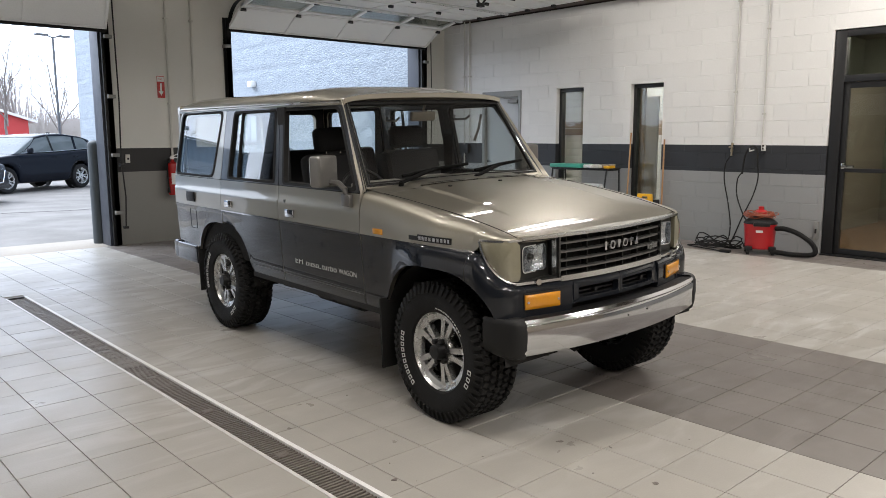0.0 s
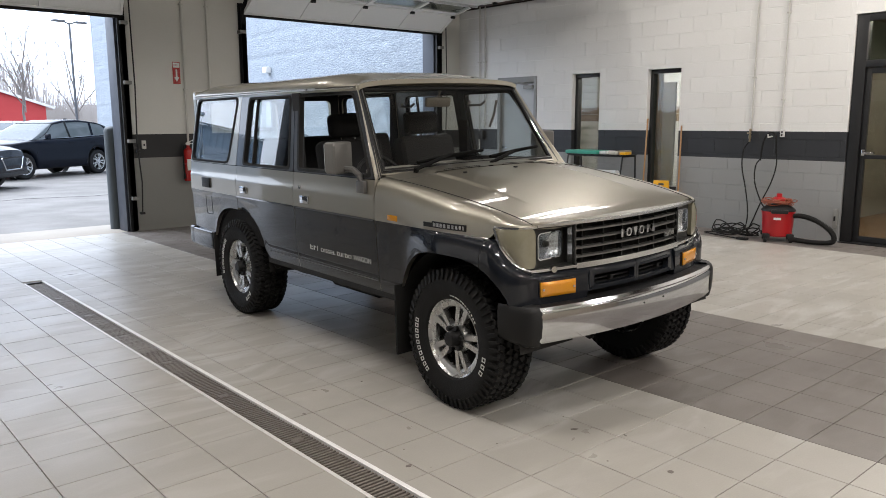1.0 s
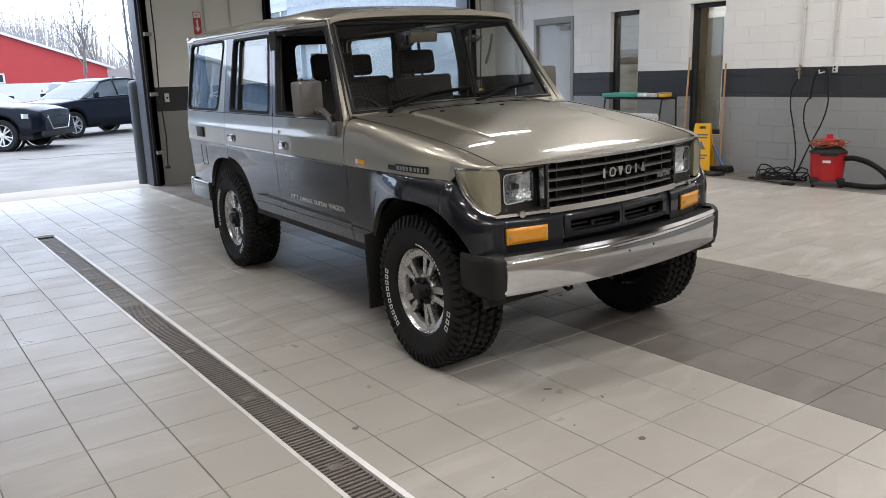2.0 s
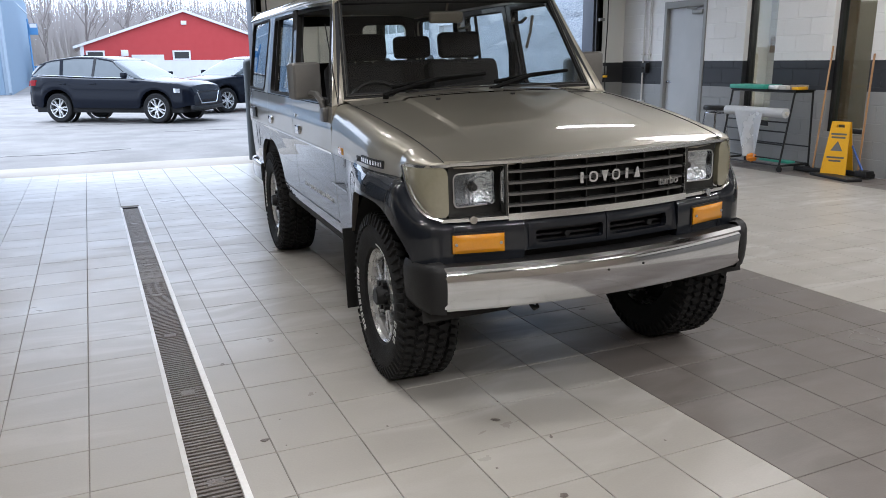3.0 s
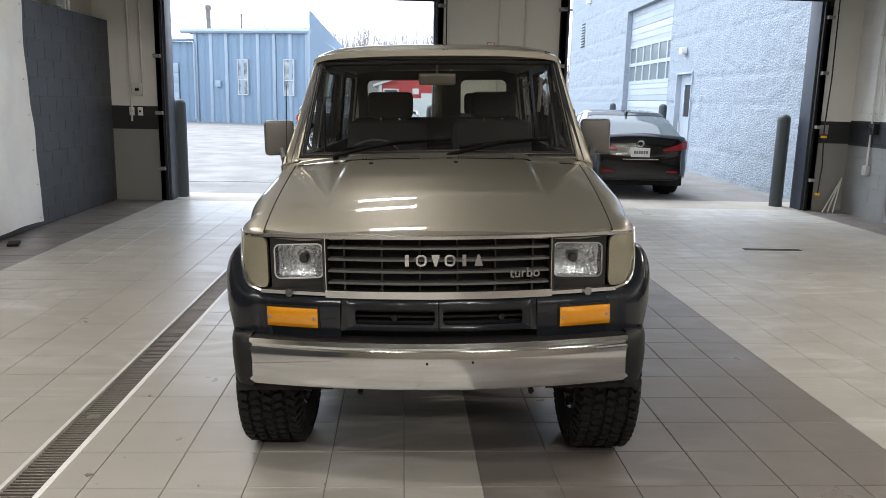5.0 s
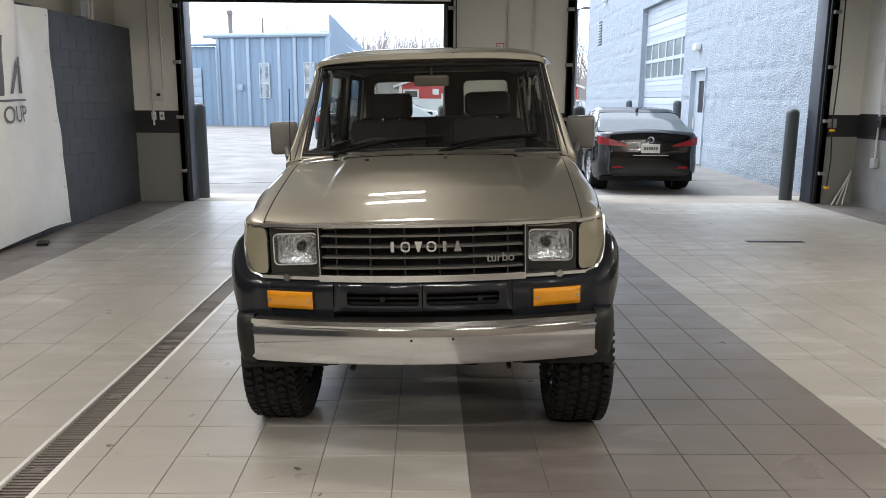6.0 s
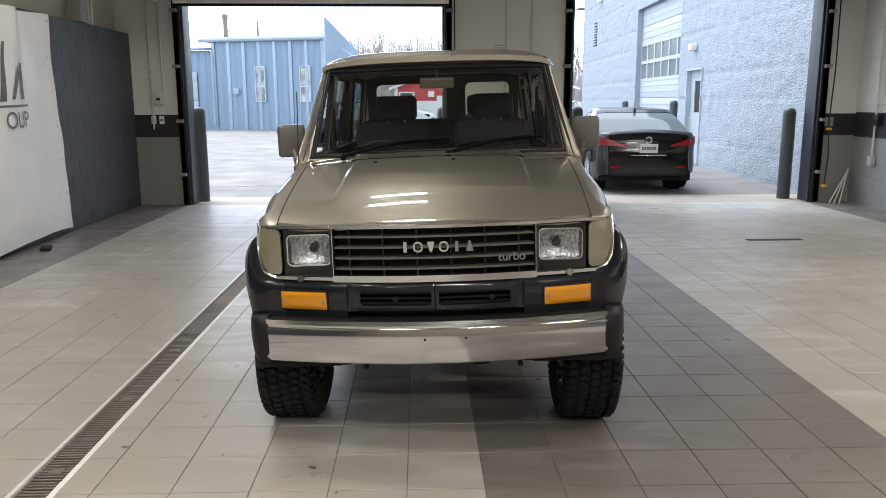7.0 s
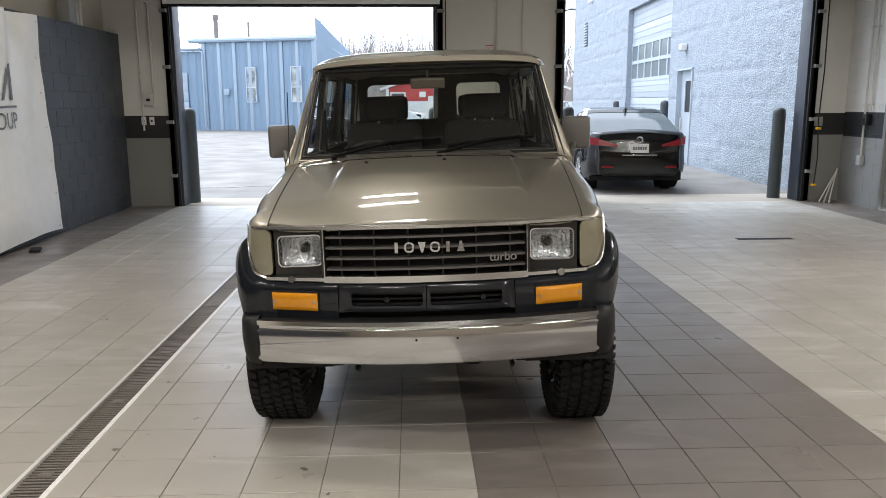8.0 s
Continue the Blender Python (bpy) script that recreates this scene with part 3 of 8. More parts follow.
def green_w(y, z):
    """Half width of the cabin's upper side."""
    t = (z - 1.222) / 0.523
    return 0.815 - 0.072 * t - 0.070 * t * smooth((1.50 - y) / 0.50) - 0.012 * smooth((y - 3.3) / 0.35)


def side_ring(b, outer, inner, s, mi=0, off=0.0, depth=0.04):
    o = [(s * (green_w(y, z) + off), y, z) for y, z in outer]
    i = [(s * (green_w(y, z) + off), y, z) for y, z in inner]
    b.ring(o, i, (-s * depth, 0, 0), mi)


def side_pane(name, pts, s, parent, off, mat, label=""):
    b = Build()
    b.prism([(s * (green_w(y, z) + off), y, z) for y, z in pts], (-s * 0.004, 0, 0))
    ob = b.done(name, mat, parent, label)
    ob.visible_shadow = False
    return ob


BELT, GUT = 1.212, 1.752
CELLS = {
    "front": ([(0.700, BELT), (1.055, GUT), (1.742, GUT), (1.695, BELT)], [(0.745, 1.228), (1.090, 1.722), (1.680, 1.722), (1.632, 1.228)]),
    "rear": ([(1.702, BELT), (1.749, GUT), (2.594, GUT), (2.642, BELT)], [(1.765, 1.228), (1.800, 1.722), (2.455, 1.722), (2.515, 1.228)]),
    "quarter": ([(2.648, BELT), (2.600, GUT), (3.535, GUT), (3.622, BELT)], [(2.800, 1.226), (2.665, 1.732), (3.495, 1.732), (3.590, 1.226)]),
}


def handle(parent, s, y, z):
    b = Build()
    w = s * body_w(y, z)
    b.box(-0.012, 0.012, y - 0.058, y + 0.058, z - 0.028, z + 0.024, 0, 0.006, m=Matrix.Translation((w, 0, 0)))
    b.box(-0.006, 0.022, y - 0.042, y + 0.042, z - 0.004, z + 0.016, 0, 0.006, m=Matrix.Translation((w, 0, 0)))
    b.box(-0.002, 0.014, y - 0.040, y + 0.040, z - 0.021, z - 0.005, 1, m=Matrix.Translation((w, 0, 0)))
    b.done("handle", [M_CHROME, M_PLASTIC_K], parent, "chrome pull handle")


def low_rear_door(y):
    u = (y - WB) / 0.495
    if -1 < u < 0:
        return max(low(y), 0.42 + 0.462 * (1 - abs(u) ** 2.6) ** (1 / 2.6))
    return low(y)


for s in (-1, 1):
    fender(s)
    nose_corner(s)
    for key, y0, y1, lowf, name in (("front", 0.694, 1.697, low, "front_door"), ("rear", 1.703, 2.640, low_rear_door, "rear_door")):
        d = panel(name, y0, y1, s, wagon, lowf)
        o, i = CELLS[key]
        b = Build()
        side_ring(b, rpoly(o, 0.02), rpoly(i, 0.035), s)
        b.done("window_frame", M_FRAME, d, "door window frame, dark reflection put into its colour")
        b = Build()
        pi = rpoly(i, 0.035)
        c = Vector((sum(p[0] for p in pi) / len(pi), sum(p[1] for p in pi) / len(pi)))
        side_ring(b, [tuple(c + (Vector(p) - c) * 1.035) for p in pi], [tuple(c + (Vector(p) - c) * 0.965) for p in pi], s, 0, 0.003, 0.03)
        if key == "rear":
            b.prism([(s * (green_w(y, z) + 0.002), y, z) for y, z in ((2.345, 1.226), (2.315, 1.724), (2.329, 1.724), (2.360, 1.226))], (-s * 0.02, 0, 0))
        b.done("window_seal", M_RUBBER, d, "black rubber window seal")
        if key == "rear" or s > 0:
            side_pane("glass", pi, s, d, -0.014, M_SIDEG)
        handle(d, s, 1.53 if key == "front" else 2.50, 1.032)
        b = Build()
        b.cyl((s * (body_w(1.6, 1.11) - 0.004), 1.60 if key == "front" else 2.58, 1.11), (s * (body_w(1.6, 1.11) + 0.006), 1.60 if key == "front" else 2.58, 1.11), 0.012, n=12)
        if key == "front":
            b.done("lock", M_CHROME, d)
        else:
            b.bm.free()
        # added chrome strip in place of the highlight on the crease edge
        b = Build()
        b.grid(lambda y, f: Vector((s * (body_w(y, CREASE) + 0.003), y, CREASE - 0.006 + 0.010 * f)), lin(y0 + 0.004, y1 - 0.004, 20), [0, 1])
        b.done("crease_strip", M_CHROME, d, "thin chrome strip standing in for the crease's highlight")
        b = Build()
        b.grid(lambda y, f: Vector((s * (body_w(y, 0.60) + 0.002), y, 0.597 + 0.006 * f)), lin(y0 + 0.004, min(y1, 2.16) - 0.004, 20), [0, 1])
        b.done("sill_strip", M_GRILLE, d, "thin grey line over the sill")
    q = panel("quarter_panel", 2.646, 3.62, s, wagon, low)
    o, i = CELLS["quarter"]
    b = Build()
    side_ring(b, rpoly(o, 0.02), rpoly(i, 0.06), s)
    b.done("window_frame", M_SILVER, q)
    pi = rpoly(i, 0.06)
    c = Vector((sum(p[0] for p in pi) / len(pi), sum(p[1] for p in pi) / len(pi)))
    b = Build()
    side_ring(b, [tuple(c + (Vector(p) - c) * 1.03) for p in pi], [tuple(c + (Vector(p) - c) * 0.97) for p in pi], s, 0, 0.004, 0.03)
    b.done("window_seal", M_RUBBER, q)
    side_pane("glass", pi, s, q, -0.008, M_SIDEG)
    # air outlet and filler flap
    b = Build()
    w = s * body_w(3.2, 1.03)
    b.box(-0.012, 0.005, 3.155, 3.315, 1.005, 1.085, 0, 0.004, m=Matrix.Translation((w, 0, 0)))
    for k in range(4):
        b.box(-0.004, 0.011, 3.170, 3.300, 1.015 + k * 0.017, 1.024 + k * 0.017, 0, m=Matrix.Translation((w, 0, 0)))
    b.done("air_outlet", M_PLASTIC_K, q, "black louvred air outlet")
    if s < 0:
        b = Build()
        o = rrect(3.165, 3.295, 0.775, 0.945, 0.02)
        i = rrect(3.170, 3.290, 0.780, 0.940, 0.018)
        b.ring([(s * (body_w(y, z) + 0.0015), y, z) for y, z in o], [(s * (body_w(y, z) + 0.0015), y, z) for y, z in i], (s * -0.006, 0, 0))
        b.done("filler_flap_seam", M_PLASTIC_K, q)
    # side marker
    b = Build()
    b.box(-0.004, 0.016, 0.455, 0.555, 0.985, 1.020, 0, 0.006, m=Matrix.Translation((s * body_w(0.5, 1.0), 0, 0)))
    b.done("side_marker", M_AMBER, wagon, "amber side marker lamp")
    # name plate on the fender: dark plate, bright bars
    b = Build()
    b.grid(lambda y, f: Vector((s * (body_w(y, CREASE) + 0.004), y, 0.990 + 0.034 * f - 0.010 * (f > 0.5) * (y > 0.13))), [0.205, 0.131, 0.129, 0.05, -0.04, -0.125], [0, 1])
    b.shell((-s * 0.006, 0, 0))
    plate = b.done("name_plate", M_PLASTIC_K, wagon, "dark name plate with bright bars on the fender")
    for y0, y1 in ((0.095, 0.118), (0.068, 0.088), (0.040, 0.061), (0.012, 0.033), (-0.022, 0.002), (-0.048, -0.030), (-0.074, -0.055), (-0.098, -0.081), (-0.118, -0.104)):
        b = Build()
        b.box(-0.002, 0.002, y0, y1, 0.997, 1.017, 0, m=Matrix.Translation((s * (body_w((y0 + y1) / 2, CREASE) + 0.005), 0, 0)))
        b.done("bar", M_TRIM, plate)
    # mirror
    mirror = Build()
    mm = Matrix.Translation((s * 0.888, 0.975, 1.335)) @ Matrix.Rotation(radians(-s * 14), 4, "Z")
    mirror.box(-0.082, 0.082, -0.050, 0.045, -0.097, 0.097, 0, 0.026, 3, mm)
    mirror.box(-0.070, 0.070, 0.040, 0.051, -0.083, 0.083, 1, 0.004, 2, mm)
    mo = mirror.done("door_mirror", [M_MIRROR, M_CHROME], wagon, "grey boxy door mirror on a bracket")
    b = Build()
    b.tube([(s * 0.87, 0.95, 1.27), (s * 0.85, 0.87, 1.265), (s * 0.835, 0.825, 1.23), (s * 0.825, 0.815, 1.15)], 0.019, 8)
    b.box(-0.02, 0.015, 0.77, 0.86, 1.125, 1.20, 0, 0.008, m=Matrix.Translation((s * 0.825, 0, 0)))
    b.done("bracket", M_GRILLE, mo)
    # mud flaps
    b = Build()
    b.box(-0.16, 0.16, 0.46, 0.475, 0.20, 0.62, 0, 0.004, m=Matrix.Translation((s * 0.70, 0, 0)))
    b.done("mud_flap", M_RUBBER, wagon, "black rubber mud flap")
    b = Build()
    b.box(-0.14, 0.14, WB + 0.47, WB + 0.485, 0.24, 0.62, 0, 0.004, m=Matrix.Translation((s * 0.69, 0, 0)))
    b.done("mud_flap", M_RUBBER, wagon, "black rubber mud flap")
    # inner arches
    for c in (0.0, WB):
        b = Build()
        b.grid(lambda a, x: Vector((s * x, c + 0.50 * math.cos(radians(a)), 0.40 + 0.48 * math.sin(radians(a)))), lin(2, 178, 25), [0.42, 0.80])
        b.add([(s * 0.42, c + 0.50 * math.cos(radians(a)), 0.40 + 0.48 * math.sin(radians(a))) for a in lin(2, 178, 25)], [tuple(range(25))])
        b.done("wheel_housing", M_UNDER, wagon)

# bonnet
b = Build()


def hood_at(u, v):
    """u across, v from the curved front edge to the cowl."""
    y0 = max(-0.475, front_y(u * 0.655) + 0.030)
    y = y0 + (0.565 - 0.025 * (1 - u * u) - y0) * v
    return Vector((u * hood_edge(y), y, hood_z(u * hood_edge(y), y)))


b.grid(hood_at, lin(-1, 1, 125), lin(0, 1, 40))
b.shell((0, 0, -0.03))
bonnet = b.done("bonnet", M_SILVER, wagon, "silver bonnet with two raised ridges", sharp=50)
b = Build()
b.grid(lambda u, v: Vector((u * hood_edge(-0.475), front_y(u * 0.655) + 0.012 + (0.09 + 0.02 * (1 - u * u)) * v, hood_z(u * hood_edge(-0.475), -0.475) - 0.005 * (1 - v) ** 2)), lin(-1, 1, 41), lin(0, 1, 8))
b.shell((0, 0, -0.007))
b.done("bonnet_lip", M_SILVER, bonnet, sharp=60)
for sg in (-1, 1):
    b = Build()
    b.tube([(sg * (hood_edge(y) + 0.002), y, hood_z(hood_edge(y), y) + 0.0006) for y in lin(-0.46, 0.565, 30)], 0.0026, 5)
    b.done("bonnet_seam", M_UNDER, wagon)
# cowl with vents
b = Build()
b.grid(lambda u, v: Vector((u * 0.728, v - 0.025 * (1 - u * u), hood_z(u * 0.70, min(v, 0.68)) + 0.001 + max(0, v - 0.68) * 0.1)), lin(-1, 1, 61), lin(0.571, 0.80, 9))
for x0 in (-0.385, 0.103):
    for k in range(21):
        xv = x0 + k * 0.014
        yv = 0.590 - 0.025 * (1 - (xv / 0.728) ** 2)
        zv = hood_z(xv * 0.96, yv + 0.033)
        b.box(xv, xv + 0.0085, yv, yv + 0.016, zv - 0.008, zv + 0.0022, 1)
b.done("cowl", [M_SILVER, M_PLASTIC_K], wagon, "silver cowl with small air slots")


# windscreen, its surround and the front pillars
def ws(u, v):
    """u across (-1..1), v from the base to the top."""
    w = 0.738 + (0.660 - 0.738) * v
    return Vector((u * w, 0.735 + 0.325 * v - 0.045 * (1 - u * u) * (1 - 0.5 * v), 1.245 + 0.515 * v + 0.006 * (1 - u * u)))


def ws_ring(u0, v0, v1):
    pts = [(-u0, v0), (u0, v0), (u0, v1), (-u0, v1)]
    p = []
    for i in range(4):
        a, c = Vector(pts[i]), Vector(pts[(i + 1) % 4])
        p += [a + (c - a) * k / 12 for k in range(12)]
    return [ws(q.x, q.y) for q in p]


nrm = Vector((0, -0.845, 0.53))
b = Build()
b.ring([p for p in ws_ring(1.02, -0.03, 1.03)], [p for p in ws_ring(0.978, 0.012, 0.970)], nrm * -0.03)
b.done("windscreen_frame", M_SILVER, wagon)
b = Build()
b.ring([p + nrm * 0.004 for p in ws_ring(1.000, -0.012, 0.994)], [p + nrm * 0.004 for p in ws_ring(0.962, 0.036, 0.948)], nrm * -0.02)
b.done("windscreen_seal", M_RUBBER, wagon, "black rubber windscreen seal")
b = Build()
b.ring([p + nrm * 0.008 for p in ws_ring(0.986, 0.006, 0.978)], [p + nrm * 0.008 for p in ws_ring(0.978, 0.014, 0.970)], nrm * -0.01)
b.done("windscreen_trim", M_CHROME, wagon, "thin bright windscreen trim")
b = Build()
b.grid(lambda u, v: ws(u * 0.975, v) - nrm * 0.006, lin(-1, 1, 21), lin(0.015, 0.965, 8))
o = b.done("windscreen", M_WIND, wagon, "clear raked windscreen")
o.visible_shadow = False
for s in (-1, 1):
    b = Build()
    b.grid(lambda v, f: ws(s * 1.015, v).lerp(Vector((s * green_w(0.70 + 0.355 * v, 1.226 + 0.516 * v), 0.697 + 0.36 * v, 1.226 + 0.516 * v)), f) + Vector((s * 0.012 * math.sin(f * math.pi), -0.010 * math.sin(f * math.pi), 0.0)), lin(-0.04, 1.03, 12), lin(0, 1, 6))
    b.shell((-s * 0.03, 0.02, 0))
    b.done("front_pillar", M_SILVER, wagon, sharp=50)


# roof with rain gutters
def roof_at(u, y):
    w = green_w(y, GUT) + 0.004
    t = min(1, max(0, (y - 1.035) / 0.42))
    h = 0.032 + 0.062 * smooth(t) - 0.030 * smooth((y - 3.42) / 0.18)
    z = GUT + 0.014 + h * max(0, 1 - abs(u) ** 5) ** 0.5 + 0.012 * (1 - u * u)
    return Vector((u * w, y - 0.03 * (1 - u * u) * smooth((1.25 - y) / 0.2), z))


b = Build()
b.grid(roof_at, [math.sin(radians(a)) for a in lin(-90, 90, 41)], [1.035, 1.045, 1.06, 1.09, 1.13, 1.18, 1.25, 1.35, 1.45, 1.6, 1.9, 2.2, 2.5, 2.8, 3.1, 3.3, 3.4, 3.5, 3.56, 3.6])
b.shell((0, 0, -0.03))
b.done("roof", M_SILVER, wagon, "silver roof with rounded edges", sharp=55)
for s in (-1, 1):
    b = Build()
    b.tube([(s * (green_w(y, GUT) + 0.010), y, GUT + 0.006) for y in lin(1.07, 3.54, 24)], 0.009, 6)
    b.done("rain_gutter", M_CHROME, wagon, "bright rain gutter strip")
b = Build()
b.grid(lambda u, y: roof_at(u * 0.93, y) - Vector((0, 0, 0.045)), lin(-1, 1, 13), lin(1.08, 3.55, 14))
b.done("headliner", M_LINING, wagon)

# tail: two unequal doors with windows
b = Build()
for x0, x1, i0, i1 in ((-0.735, 0.125, -0.62, 0.045), (0.131, 0.735, 0.205, 0.62)):
    o, i = rrect(x0, x1, 0.62, 1.805, 0.02), rrect(i0, i1, 1.27, 1.715, 0.05)
    b.ring([(x, 3.625, z) for x, z in o], [(x, 3.625, z) for x, z in i], (0, -0.05, 0))
b.done("tail_door", [M_SILVER], wagon)
# dark lining inside the tail and the rear sides
b = Build()
for x0, x1, i0, i1 in ((-0.70, 0.128, -0.615, 0.040), (0.128, 0.70, 0.210, 0.615)):
    o, i = rrect(x0, x1, 0.62, 1.79, 0.001), rrect(i0, i1, 1.275, 1.71, 0.05)
    b.ring([(x, 3.571, z) for x, z in o], [(x, 3.571, z) for x, z in i], (0, -0.006, 0))
b.done("tail_lining", M_CLOTH, wagon, "dark lining inside the tail doors")
for s in (-1, 1):
    b = Build()
    o, i = CELLS["quarter"]
    side_ring(b, rpoly(o, 0.02), rpoly(i, 0.06), s, 0, -0.044, 0.006)
    b.done("side_lining", M_CLOTH, wagon, "dark lining round the rear side window")
b = Build()
for i0, i1 in ((-0.63, 0.055), (0.195, 0.63)):
    b.prism([(x, 3.61, z) for x, z in rrect(i0, i1, 1.26, 1.725, 0.05)], (0, -0.004, 0))
o = b.done("tail_glass", M_WIND, wagon)
o.visible_shadow = False
b = Build()
b.box(-0.83, 0.83, 3.60, 3.72, 0.47, 0.635, 0, 0.03, 3)
for s in (-1, 1):
    b.box(min(s * 0.80, s * 0.835), max(s * 0.80, s * 0.835), 3.19, 3.62, 0.47, 0.625, 0, 0.02, 3)
b.done("rear_bumper", M_SLATE, wagon, "slate rear bumper wrapping round the corners")


# ---- front face ----
def bent(b, path, s0, s1, z0, z1, d0, d1, mi=0, n=None, tilt=0.0):
    """A bar along the front: s along it, z up, d out of the face."""
    n = n or max(2, int(abs(s1 - s0) / 0.05) + 1)
    vs, fs = [], []
    for s in lin(s0, s1, n):
        for z, d in ((z0, d0), (z0, d1), (z1, d1), (z1, d0)):
            x, y = along(path, s, d - tilt * (z - z0))
            vs.append((x, y, z))
    for i in range(n - 1):
        for k in range(4):
            fs.append((i * 4 + k, i * 4 + (k + 1) % 4, (i + 1) * 4 + (k + 1) % 4, (i + 1) * 4 + k))
    fs += [(3, 2, 1, 0), tuple((n - 1) * 4 + k for k in range(4))]
    return b.add(vs, fs, mi)


def bent_outline(b, path, outer, inner, d0, d1, mi=0):
    n = len(outer)
    vs = []
    for pts, d in ((outer, d1), (inner, d1), (outer, d0), (inner, d0)):
        vs += [(*along(path, s, d(s) if callable(d) else d), z) for s, z in pts]
    fs = []
    for k in range(n):
        j = (k + 1) % n
        fs += [(k, j, n + j, n + k), (2 * n + j, 2 * n + k, 3 * n + k, 3 * n + j), (j, k, 2 * n + k, 2 * n + j), (n + k, n + j, 3 * n + j, 3 * n + k)]
    b.add(vs, fs, mi)


def bent_plate(b, path, pts, d0, d1, mi=0):
    n = len(pts)
    vs = [(*along(path, s, d), z) for d in (d1, d0) for s, z in pts]
    b.add(vs, [tuple(range(n)), tuple(range(2 * n - 1, n - 1, -1))] + [(i, (i + 1) % n, n + (i + 1) % n, n + i) for i in range(n)], mi)


# grille
b = Build()
bent(b, UPPER, -0.43, 0.43, GZ0 - 0.01, GZ1 + 0.012, -0.09, -0.075, 0)
grille = b.done("grille", M_PIT, wagon, "dark grille with silver bars and chrome trim")
for k in range(4):
    b = Build()
    z = GZ0 + 0.030 + k * 0.0455
    bent(b, UPPER, -0.425, 0.425, z - 0.0042, z + 0.0042, -0.05, -0.008)
    b.done("grille_bar", M_GRILLE, grille)
for k in range(6):
    b = Build()
    x = -0.36 + k * 0.144
    b.box(x - 0.0028, x + 0.0028, front_y(x) + 0.030, front_y(x) + 0.07, GZ0, GZ1)
    b.done("grille_post", M_SURR, grille)
b = Build()
bent(b, UPPER, -0.66, 0.66, GZ1 + 0.005, GZ1 + 0.017, -0.05, 0.008)
bent(b, UPPER, -0.893, -0.66, GZ1 + 0.002, GZ1 + 0.012, -0.02, 0.004)
bent(b, UPPER, 0.66, 0.893, GZ1 + 0.002, GZ1 + 0.012, -0.02, 0.004)
b.done("top_trim", M_TRIM, grille, "chrome strip over the grille")
b = Build()
bent(b, UPPER, -0.432, 0.432, GZ0 - 0.024, GZ0 + 0.004, -0.06, 0.012)
for s in (-1, 1):
    bent(b, UPPER, s * 0.432, s * 0.70, GZ0 - 0.018, GZ0 - 0.004, -0.03, 0.010)
    b.box(s * 0.432 - 0.004, s * 0.432 + 0.004, front_y(0.43) - 0.003, front_y(0.43) + 0.05, GZ0 - 0.01, GZ1 + 0.01)
    pts = [(s * v[0], v[1]) for v in ((0.70, GZ0 - 0.011), (0.755, GZ0 + 0.008), (0.805, GZ0 + 0.050), (0.858, GZ0 + 0.11), (0.893, GZ1 + 0.004))]
    pts = [tuple(p) for p in rpoly([(s * 0.70, GZ0 - 0.011)] + pts + [(s * 0.893, GZ1 + 0.01)], 0.04, 5)[5:-5]]
    b.tube([(*along(UPPER, q, 0.006), z) for q, z in pts], 0.0075, 6)
    b.cyl((*along(UPPER, s * 0.575, 0.006), GZ0 - 0.012), (*along(UPPER, s * 0.575, 0.022), GZ0 - 0.010), 0.016, n=10)
b.done("bottom_trim", M_TRIM, grille, "chrome strip under grille and headlamps")
# six plain chrome shapes where the maker's mark stands: bars, rings and wedges
for k in range(6):
    b = Build()
    x = -0.118 + k * 0.0535
    if k in (1, 3):
        bent_outline(b, UPPER, rrect(x - 0.020, x + 0.020, 0.928, 0.972, 0.016), rrect(x - 0.0125, x + 0.0125, 0.9355, 0.9645, 0.010), -0.004, 0.010)
    else:
        top, foot = {0: (0.007, 0.007), 2: (0.016, 0.004), 4: (0.007, 0.007), 5: (0.004, 0.016)}[k]
        bent_plate(b, UPPER, [(x - foot, 0.928), (x + foot, 0.928), (x + top, 0.972), (x - top, 0.972)], -0.004, 0.010)
    b.done("emblem_shape", M_CHROME, grille, "chrome emblem shape")


def words(name, text, size, m, mat, parent, label, depth=0.002, shear=0.0):
    cu = bpy.data.curves.new(name, "FONT")
    cu.body, cu.size, cu.extrude, cu.align_x, cu.shear = text, size, depth, "LEFT", shear
    ob = new(name + "_tmp", cu)
    dg = bpy.context.evaluated_depsgraph_get()
    me = bpy.data.meshes.new_from_object(ob.evaluated_get(dg))
    bpy.data.objects.remove(ob)
    me.materials.clear()
    me.materials.append(mat)
    o = new(name, me)
    o.parent, o.matrix_basis = parent, m
    return tagged(o, label)


words("badge_word", "turbo", 0.052, pose(0.268, front_y(0.3) - 0.012, 0.880, 90, 0, math.degrees(math.atan(0.52 * 0.34))), M_BADGE, grille, "dull silver badge reading turbo", 0.004)


def recess(q):
    """How far the headlamp lies behind the front line: deep beside the grille, almost flush at the corner lamp."""
    return -0.082 + 0.066 * max(0.0, min(1.0, (abs(q) - 0.44) / 0.22))


